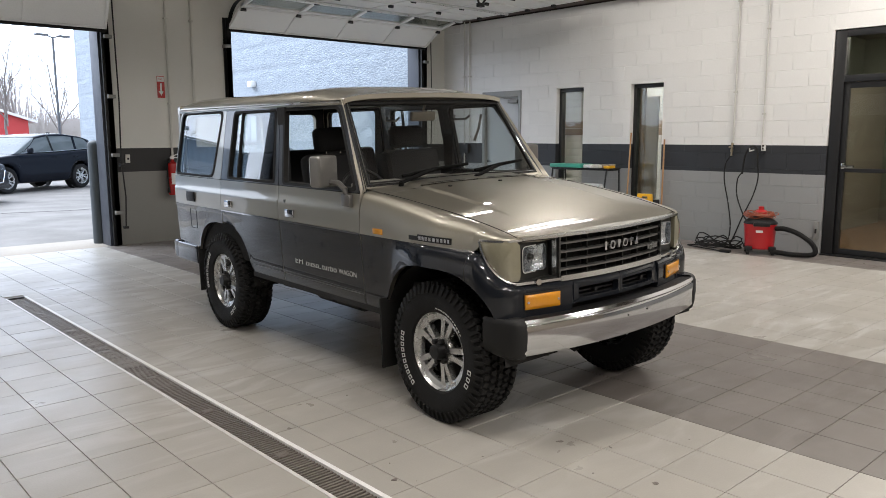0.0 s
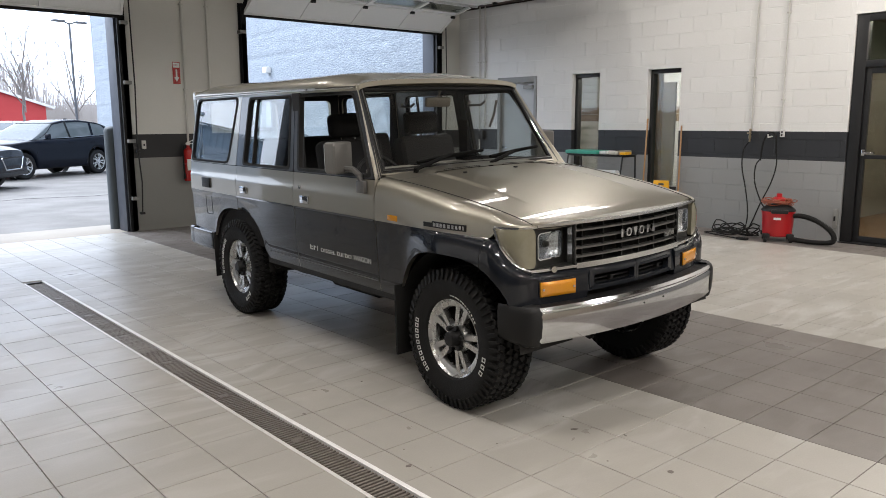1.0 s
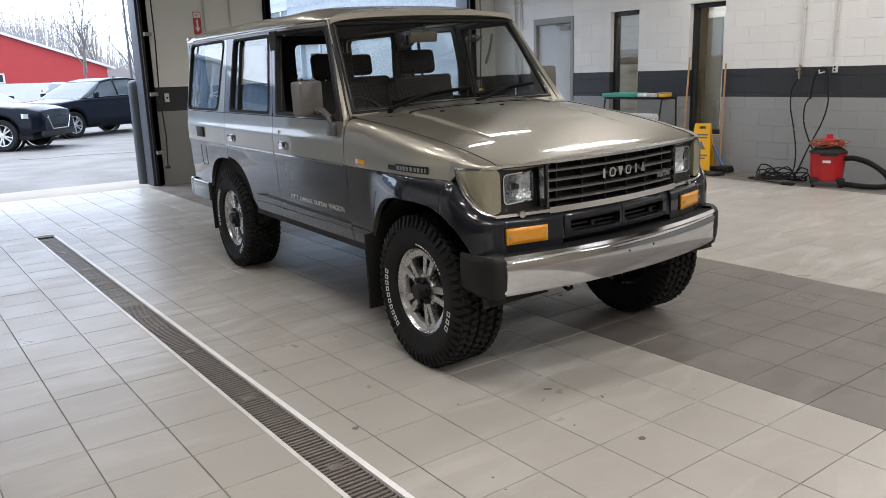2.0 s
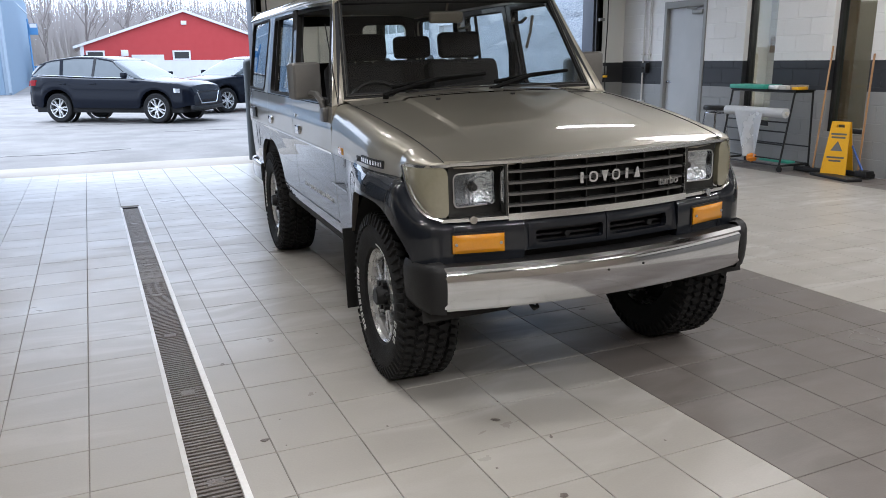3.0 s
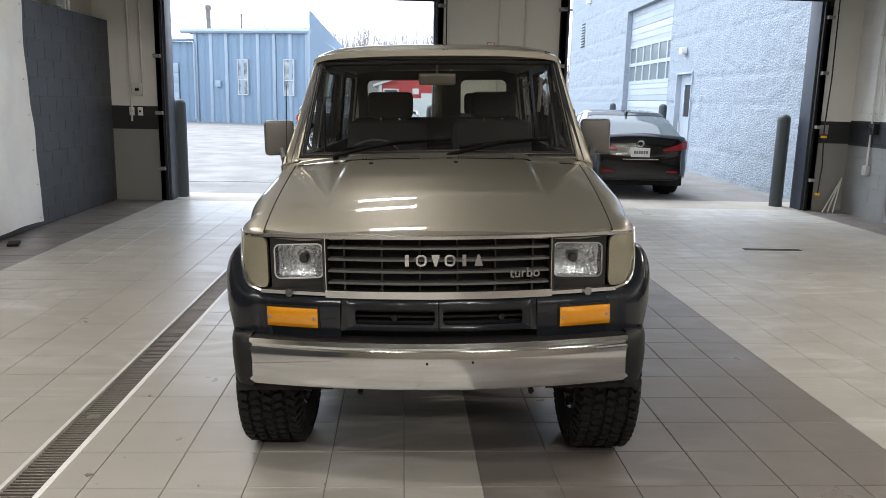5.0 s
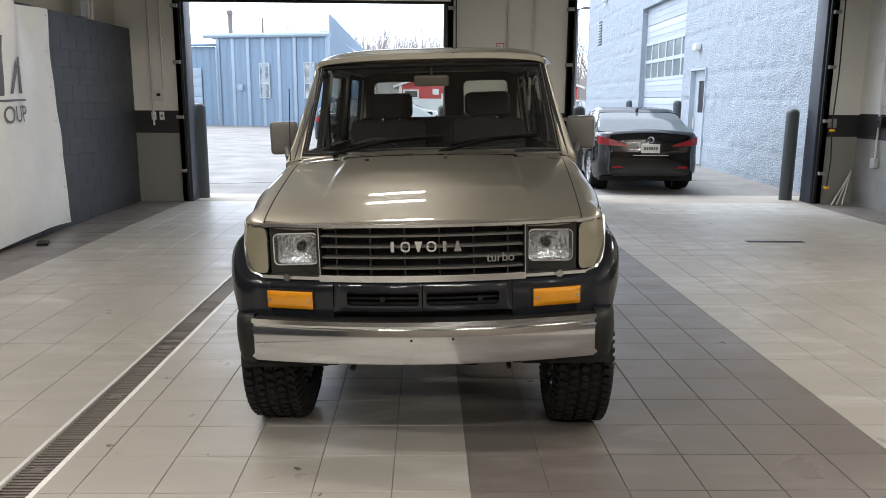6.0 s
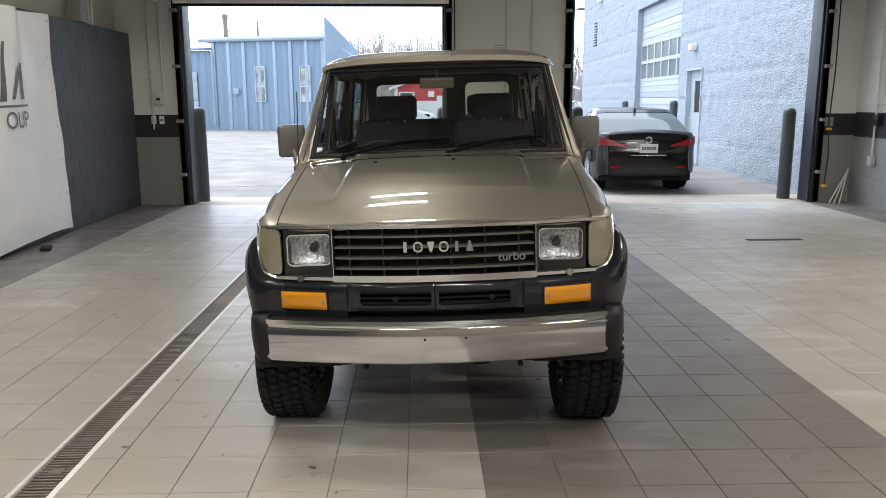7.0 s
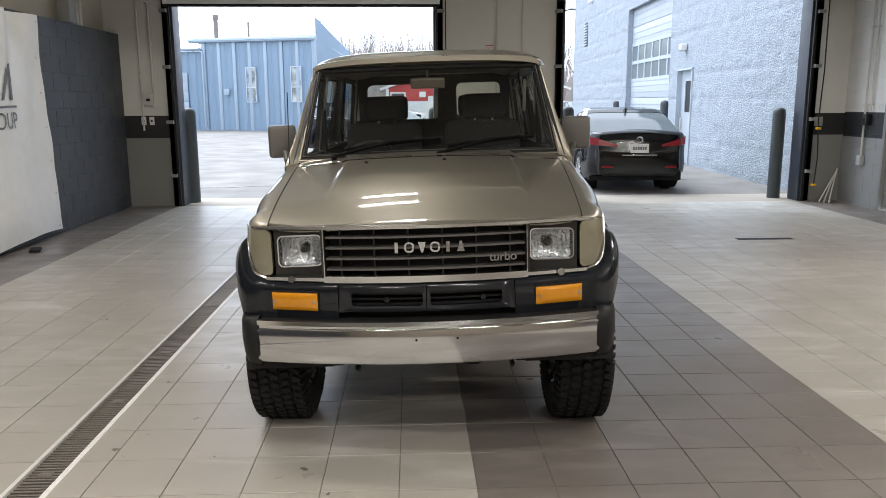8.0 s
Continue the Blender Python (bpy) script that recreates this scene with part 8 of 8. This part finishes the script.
p = [(9.68, 4.19, 0.34), (9.68, 4.08, 0.345), (9.69, 3.92, 0.30), (9.70, 3.76, 0.20), (9.70, 3.70, 0.11), (9.69, 3.74, 0.05), (9.66, 3.95, 0.035), (9.63, 4.12, 0.045), (9.62, 4.22, 0.05)]
pts = []
for i in range(len(p) - 1):
    q = [Vector(p[max(0, i - 1)]), Vector(p[i]), Vector(p[i + 1]), Vector(p[min(len(p) - 1, i + 2)])]
    for k in range(10):
        t = k / 10
        pts.append(0.5 * ((2 * q[1]) + (q[2] - q[0]) * t + (2 * q[0] - 5 * q[1] + 4 * q[2] - q[3]) * t * t + (3 * q[1] - q[0] - 3 * q[2] + q[3]) * t ** 3))
b.tube(pts, 0.025, 10)
for k in range(0, len(pts) - 1):
    d = (pts[k + 1] - pts[k]).normalized()
    b.cyl(pts[k] - d * 0.004, pts[k] + d * 0.004, 0.032, n=10)
ho = b.done("hose", M_RUBBER)
tagged(ho, "thick ribbed black vacuum hose curling on the floor", "hose")


def spline(p, n=10):
    out = []
    p = [Vector(v) for v in p]
    for i in range(len(p) - 1):
        q = [p[max(0, i - 1)], p[i], p[i + 1], p[min(len(p) - 1, i + 2)]]
        for k in range(n):
            t = k / n
            out.append(0.5 * ((2 * q[1]) + (q[2] - q[0]) * t + (2 * q[0] - 5 * q[1] + 4 * q[2] - q[3]) * t * t + (3 * q[1] - q[0] - 3 * q[2] + q[3]) * t ** 3))
    return out + [p[-1]]


air = base("air_hose", Matrix.Identity(4), "black air hose hanging from a brass wall valve", "hose")
b = Build()
b.tube(spline([(XR - 0.06, 5.06, 1.24), (XR - 0.07, 5.12, 1.12), (XR - 0.08, 5.12, 0.9), (XR - 0.10, 5.04, 0.6), (XR - 0.18, 4.95, 0.3), (XR - 0.25, 4.95, 0.08), (XR - 0.35, 5.05, 0.03)]), 0.0088, 8)
b.done("line", M_RUBBER, air)
b = Build()
rnd2 = random.Random(3)
pts = []
for k in range(150):
    a = k * 0.24
    r_ = 0.24 + 0.05 * math.sin(k * 0.37) + 0.03 * rnd2.uniform(-1, 1)
    pts.append((9.75 + 0.55 * r_ * math.cos(a) + 0.04 * math.sin(k * 0.11), 5.02 + 1.1 * r_ * math.sin(a), 0.016 + 0.15 * (0.5 + 0.5 * math.sin(k * 0.61)) * k / 150 + 0.03 * k / 150))
b.tube(pts, 0.0085, 7)
b.tube(spline([pts[0], (9.70, 5.3, 0.02), (9.60, 5.35, 0.015), (9.42, 4.8, 0.015)], 8), 0.0085, 7)
b.box(9.38, 9.46, 4.66, 4.80, 0.004, 0.035, 0, 0.01)
b.done("coil", M_RUBBER, air)
b = Build()
b.cyl((XR - 0.02, 5.05, 1.40), (XR - 0.05, 5.05, 1.40), 0.014, n=10)
b.cyl((XR - 0.05, 5.05, 1.42), (XR - 0.05, 5.05, 1.24), 0.013, n=12)
b.cyl((XR - 0.05, 5.05, 1.33), (XR - 0.05, 5.05, 1.29), 0.019, n=12)
b.box(XR - 0.09, XR - 0.06, 5.02, 5.08, 1.35, 1.37, 0, 0.006)
b.done("valve", surf("brass", (0.42, 0.35, 0.24), None, 20, 0.35, 1.0), air, "brass and steel air valve")
loop = base("hung_hose", Matrix.Identity(4), "black hose hung in a loop on a wall hook", "hose")
b = Build()
b.tube(spline([(XR - 0.10, 4.86, 1.0), (XR - 0.08, 4.84, 1.25), (XR - 0.08, 4.76, 1.37), (XR - 0.08, 4.68, 1.33), (XR - 0.08, 4.66, 1.1)]), 0.0125, 8)
b.tube(spline([(XR - 0.10, 4.86, 1.02), (XR - 0.10, 4.92, 0.92), (XR - 0.13, 4.90, 0.7), (XR - 0.20, 4.76, 0.45), (XR - 0.30, 4.66, 0.40)]), 0.0088, 8)
b.tube(spline([(XR - 0.08, 4.66, 1.12), (XR - 0.09, 4.64, 0.95), (XR - 0.12, 4.68, 0.72), (XR - 0.22, 4.76, 0.44), (XR - 0.34, 4.80, 0.2), (XR - 0.36, 4.86, 0.05)]), 0.0088, 8)
b.done("line", M_RUBBER, loop)
b = Build()
b.tube([(XR - 0.002, 4.76, 1.32), (XR - 0.12, 4.76, 1.31), (XR - 0.13, 4.76, 1.35)], 0.010, 6)
b.done("hook", M_STEEL, loop)

# ---- stool, rack, sign, brooms ----
st = base("shop_stool", pose(9.78, 8.27, 0), "chrome shop stool with a round black seat", "stool")
b = Build()
b.lathe([(0.0, 0.70), (0.165, 0.70), (0.178, 0.715), (0.178, 0.745), (0.165, 0.765), (0.0, 0.772)], 32)
b.done("seat", surf("black_vinyl", (0.014, 0.014, 0.015), None, 12, 0.35, bump=0.1), st)
for z, r in ((0.30, 0.185), (0.66, 0.14)):
    b = Build()
    b.tube([(r * math.cos(a), r * math.sin(a), z) for a in lin(0, 2 * math.pi, 33)], 0.010, 8)
    b.done("foot_ring", M_CHROME, st)
for k in range(4):
    a = math.pi / 4 + k * math.pi / 2
    b = Build()
    b.tube([(0.12 * math.cos(a), 0.12 * math.sin(a), 0.70), (0.14 * math.cos(a), 0.14 * math.sin(a), 0.66), (0.22 * math.cos(a), 0.22 * math.sin(a), 0.01)], 0.012, 8)
    lg = b.done("leg", M_CHROME, st)
    b = Build()
    b.cyl((0.22 * math.cos(a), 0.22 * math.sin(a), 0.0), (0.219 * math.cos(a), 0.219 * math.sin(a), 0.03), 0.016, n=10)
    b.done("foot", M_RUBBER, lg)
rack = base("masking_rack", pose(9.75, 7.32, 0), "black tube rack on casters with teal top tray", "rack")
for y in (-0.52, 0.52):
    b = Build()
    b.tube([(-0.26, y, 0.07), (-0.10, y, 1.00)], 0.013, 8)
    b.tube([(0.26, y, 0.07), (0.22, y, 1.00)], 0.013, 8)
    b.tube([(-0.26, y, 0.08), (0.26, y, 0.08)], 0.013, 8)
    b.tube([(-0.10, y, 1.00), (0.22, y, 1.00)], 0.013, 8)
    b.done("side_frame", M_BLACKMET, rack)
    for x in (-0.25, 0.25):
        b = Build()
        b.cyl((x - 0.012, y, 0.035), (x + 0.012, y, 0.035), 0.035, n=14)
        b.box(x - 0.018, x + 0.018, y - 0.012, y + 0.012, 0.04, 0.085, 0, 0.004)
        b.done("caster", M_PLASTIC_K, rack)
for x, z in ((-0.245, 0.16), (-0.215, 0.34), (-0.185, 0.50), (-0.165, 0.62), (-0.10, 1.0), (0.22, 1.0), (0.24, 0.3), (-0.26, 0.08), (0.26, 0.08)):
    b = Build()
    b.tube([(x, -0.52, z), (x, 0.52, z)], 0.010, 8)
    b.done("cross_bar", M_BLACKMET, rack)
b = Build()
b.box(-0.12, 0.24, -0.54, 0.54, 1.012, 1.024, 0, 0.004)
b.done("tray", M_PLASTIC_K, rack)
b = Build()
b.box(-0.13, 0.20, -0.05, 0.56, 0, 0.055, 0, 0.012, m=Matrix.Translation((0, 0, 1.024)))
tagged(b.done("teal_mat", M_GREEN, m=pose(9.75, 7.32, 0)), "folded teal plastic mat on the rack", "mat")
for k, (y, x, w, h, mt) in enumerate(((-0.16, 0.02, 0.16, 0.05, M_BANNER), (-0.33, 0.0, 0.14, 0.05, M_CONDUIT), (-0.44, 0.06, 0.12, 0.06, M_TAN), (-0.50, 0.0, 0.10, 0.04, M_YELLOW))):
    b = Build()
    b.box(-0.11, 0.11, -w / 2, w / 2, 0, h, 0, 0.012, m=Matrix.Rotation(radians(8 * k - 12), 4, "Z"))
    tagged(b.done("folded_cloth", mt, m=pose(9.75 + x, 7.32 + y, 1.025)), "folded wiping cloth on the rack tray", "cloth", "folded cloths")
roll_ = base("film_roll", pose(9.53, 7.30, 0.74), "wide roll of milky masking film on the rack", "film roll")
b = Build()
b.cyl((0, -0.50, 0), (0, 0.50, 0), 0.062, n=24)
b.done("roll", M_FILM, roll_)
b = Build()
b.cyl((0, -0.53, 0), (0, 0.53, 0), 0.022, n=12)
b.done("core", M_CONDUIT, roll_)
b = Build()
b.grid(lambda u, v: Vector((-0.062 + 0.05 * math.sin(7 * u) * v, -0.10 + (0.40 * (1 - 0.45 * v)) * u, -0.58 * v)), lin(-0.2, 1, 14), lin(0, 1, 12))
b.shell((0.003, 0, 0))
b.done("loose_film", M_FILM, roll_)
b = Build()
b.lathe([(0.0, 0.0), (0.055, 0.02), (0.07, 0.06), (0.055, 0.10), (0.0, 0.12)], 18)
tagged(b.done("orange_sponge", surf("orange_foam", (0.75, 0.24, 0.02), None, 30, 0.8, bump=0.6), m=pose(9.50, 7.27, 0.08)), "round orange sponge on the lower bars", "sponge")
b = Build()
b.box(-0.07, 0.07, -0.24, 0.24, 0, 0.03, 0, 0.012)
tagged(b.done("green_brush", M_GREEN, m=pose(9.72, 7.05, 0.095)), "teal brush lying on the rack's base", "brush")
ws_ = base("wet_floor_sign", pose(9.90, 6.28, 0, 0, 0, -70), "yellow folding wet-floor sign with faded print", "safety sign")
b = Build()
for s in (-1, 1):
    o = [(-0.15, s * 0.13, 0.0), (0.15, s * 0.13, 0.0), (0.105, s * 0.015, 0.66), (-0.105, s * 0.015, 0.66)]
    i = [(-0.05, s * 0.028, 0.585), (0.05, s * 0.028, 0.585), (0.045, s * 0.021, 0.625), (-0.045, s * 0.021, 0.625)]
    b.ring(o, i, (0, s * 0.012, 0))
b.done("board", M_YELLOW, ws_)
b = Build()
for z, w in ((0.50, 0.09), (0.46, 0.08), (0.22, 0.10), (0.18, 0.07)):
    t = z / 0.66
    y = -(0.13 - 0.115 * t) - 0.013
    b.box(-w, w, y - 0.001, y, z, z + 0.022)
b.prism([(0.08 * math.cos(a), -(0.13 - 0.115 * (0.35 + 0.08 * math.sin(a)) / 0.66) - 0.0135, 0.35 + 0.08 * math.sin(a)) for a in (1.5708, 3.665, 5.76)], (0, -0.001, 0))
b.done("print_bars", M_INK, ws_)


def broom(name, foot, top, head, mat, label):
    t = base(name, Matrix.Identity(4), label, "broom")
    b = Build()
    b.cyl(foot, top, 0.012, n=10)
    b.done("handle", mat, t)
    b = Build()
    w, d, h = head
    fx, fy, fz = foot
    b.box(fx - d / 2, fx + d / 2, fy - w / 2, fy + w / 2, fz - 0.02, fz + h - 0.02, 0, 0.01)
    b.done("head", M_PLASTIC_K, t)


broom("push_broom", (9.80, 6.55, 0.03), (XR - 0.015, 6.70, 1.56), (0.50, 0.10, 0.06), M_WOOD, "wooden push broom leaning on the wall")
broom("floor_squeegee", (9.98, 6.05, 0.03), (XR - 0.015, 6.12, 1.46), (0.42, 0.07, 0.06), M_WOOD, "wood-handled squeegee leaning on the wall")
broom("blue_brush", (9.92, 5.92, 0.05), (XR - 0.06, 6.35, 0.55), (0.16, 0.14, 0.07), surf("blue_handle", (0.05, 0.12, 0.40), None, 8, 0.5), "short blue-handled brush leaning on the wall")
b = Build()
b.box(-0.10, 0.10, -0.33, 0.33, 0, 0.035, 0, 0.01)
tagged(b.done("dust_pan", M_PLASTIC_K, m=pose(9.68, 6.12, 0, 0, 0, -12)), "flat black dust pan on the floor", "dust pan")

# ---- wall blocks ----
def block_mesh(name, w, h, mat):
    """A block's face: w and h are half sizes; it stands 6 mm proud."""
    e, d = 0.003, 0.0035
    vs = [(0, -w, -h), (0, w, -h), (0, w, h), (0, -w, h), (-d, -w + e, -h + e), (-d, w - e, -h + e), (-d, w - e, h - e), (-d, -w + e, h - e)]
    fs = [(4, 7, 6, 5), (0, 4, 5, 1), (1, 5, 6, 2), (2, 6, 7, 3), (3, 7, 4, 0)]
    me = bpy.data.meshes.new(name)
    me.from_pydata(vs, [], fs)
    me.materials.append(mat)
    return me


def lay(parent, x, sgn, y0, y1, z1, openings, mat, course, near, limit):
    shared_, rv, rf, count = {}, [], [], 0
    j = 0.0014
    n = int(z1 / course + 0.999)
    for r in range(n):
        za, zb = r * course, min((r + 1) * course, z1)
        y = y0 - (course if r % 2 else 0)
        while y < y1:
            a, c = max(y, y0), min(y + 2 * course, y1)
            y += 2 * course
            spans = [(a, c)]
            for o in openings:
                if zb > o[2] + 0.02 and za < o[3] - 0.02:
                    spans = [s for p, q in spans for s in ((p, min(q, o[0])), (max(p, o[1]), q)) if s[1] - s[0] > 0.03]
            for p, q in spans:
                if q - p < 0.03 or zb - za < 0.03:
                    continue
                w, h = (q - p) / 2 - j, (zb - za) / 2 - j
                cy, cz = (p + q) / 2, (za + zb) / 2
                if near(cy, cz) and count < limit:
                    k = (round(w, 3), round(h, 3))
                    if k not in shared_:
                        shared_[k] = block_mesh("block", w, h, mat)
                    o = new("block", shared_[k])
                    o.parent = parent
                    o.matrix_basis = Matrix.Translation((x, cy, cz)) @ Matrix.Rotation(0 if sgn > 0 else math.pi, 4, "Z")
                    count += 1
                else:
                    e, d, i = 0.003, 0.0035, len(rv)
                    rv += [(x, cy - w, cz - h), (x, cy + w, cz - h), (x, cy + w, cz + h), (x, cy - w, cz + h)]
                    rv += [(x - sgn * d, cy - w + e, cz - h + e), (x - sgn * d, cy + w - e, cz - h + e), (x - sgn * d, cy + w - e, cz + h - e), (x - sgn * d, cy - w + e, cz + h - e)]
                    rf += [tuple(i + v for v in f) for f in ((4, 7, 6, 5), (0, 4, 5, 1), (1, 5, 6, 2), (2, 6, 7, 3), (3, 7, 4, 0))]
    me = bpy.data.meshes.new("block_field")
    me.from_pydata(rv, [], rf)
    me.materials.append(mat)
    o = new("block_field", me)
    o.parent = parent
    tagged(o, "painted concrete blocks", kind="stuff")


lay(wall_east, XR + 0.006, 1, YF, YB, WTOP, OPEN, M_WALL, 0.2134, lambda y, z: 3.7 < y < 10.9 and z < 3.0, 300)
lay(partition, XL - 0.006, -1, YF, YB, 2.55, [], M_DARKBLOCK, 0.2125, lambda y, z: 6.5 < y, 200)

# ---- floor tiles ----
P, X0, Y0 = 0.3197, 3.665, 2.35
DARK = [(X0, X0 + 6 * P), (9.2, 12.0), (-2, X0 - 12 * P)]


def tile_mesh(name, w, d, mat):
    t, e = 0.0022, 0.0016
    vs = [(x, y, -0.005) for x, y in ((-w, -d), (w, -d), (w, d), (-w, d))] + [(x, y, -t * 0.6) for x, y in ((-w, -d), (w, -d), (w, d), (-w, d))] + [(x, y, 0) for x, y in ((-w + e, -d + e), (w - e, -d + e), (w - e, d - e), (-w + e, d - e))]
    fs = [(k, (k + 1) % 4, 4 + (k + 1) % 4, 4 + k) for k in range(4)] + [(4 + k, 4 + (k + 1) % 4, 8 + (k + 1) % 4, 8 + k) for k in range(4)] + [(8, 9, 10, 11)]
    me = bpy.data.meshes.new(name)
    me.from_pydata(vs, [], fs)
    me.materials.append(mat)
    return me


shared = {}
rest_v, rest_f, rest_m = [], [], []
n_parts = 0
for i in range(-16, 23):
    for j in range(-30, 30):
        x0, x1, y0, y1 = X0 + i * P, X0 + (i + 1) * P, Y0 + j * P, Y0 + (j + 1) * P
        x0, x1, y0, y1 = max(x0, XL), min(x1, XR), max(y0, YF), min(y1, YB)
        if -1.0 < y0 < 8.0:
            if x0 < 1.745 < x1:
                x1 = 1.747
            elif x0 < 1.915 < x1:
                x0 = 1.913
        if x1 - x0 < 0.02 or y1 - y0 < 0.02:
            continue
        w, d = (x1 - x0 - 0.004) / 2, (y1 - y0 - 0.004) / 2
        cx, cy = (x0 + x1) / 2, (y0 + y1) / 2
        dark = any(a - 0.01 <= x0 and x1 <= c + 0.01 for a, c in DARK)
        near = (1.9 < cx < 6.0 and 0.3 < cy < 5.0) or (0.3 < cx < 1.8 and 1.8 < cy < 4.6)
        if near and n_parts < 300:
            key = (round(w, 4), round(d, 4), dark)
            if key not in shared:
                shared[key] = tile_mesh("tile", w, d, M_TILE_D if dark else M_TILE)
            o = new("tile", shared[key])
            o.parent, o.location = floor, (cx, cy, random.uniform(-0.0004, 0.0004))
            n_parts += 1
        else:
            k, e, z = len(rest_v), 0.0016, random.uniform(-0.0004, 0.0004)
            for a, c, h in ((w, d, -0.005), (w, d, -0.0013), (w - e, d - e, 0)):
                rest_v += [(cx - a, cy - c, h + z), (cx + a, cy - c, h + z), (cx + a, cy + c, h + z), (cx - a, cy + c, h + z)]
            fs = [(k + q, k + (q + 1) % 4, k + 4 + (q + 1) % 4, k + 4 + q) for q in range(4)] + [(k + 4 + q, k + 4 + (q + 1) % 4, k + 8 + (q + 1) % 4, k + 8 + q) for q in range(4)] + [(k + 8, k + 9, k + 10, k + 11)]
            rest_f += fs
            rest_m += [int(dark)] * len(fs)
me = bpy.data.meshes.new("tile_field")
me.from_pydata(rest_v, [], rest_f)
me.materials.append(M_TILE)
me.materials.append(M_TILE_D)
me.polygons.foreach_set("material_index", rest_m)
o = new("tile_field", me)
o.parent = floor
tagged(o, "grey-beige and dark floor tiles", kind="stuff")
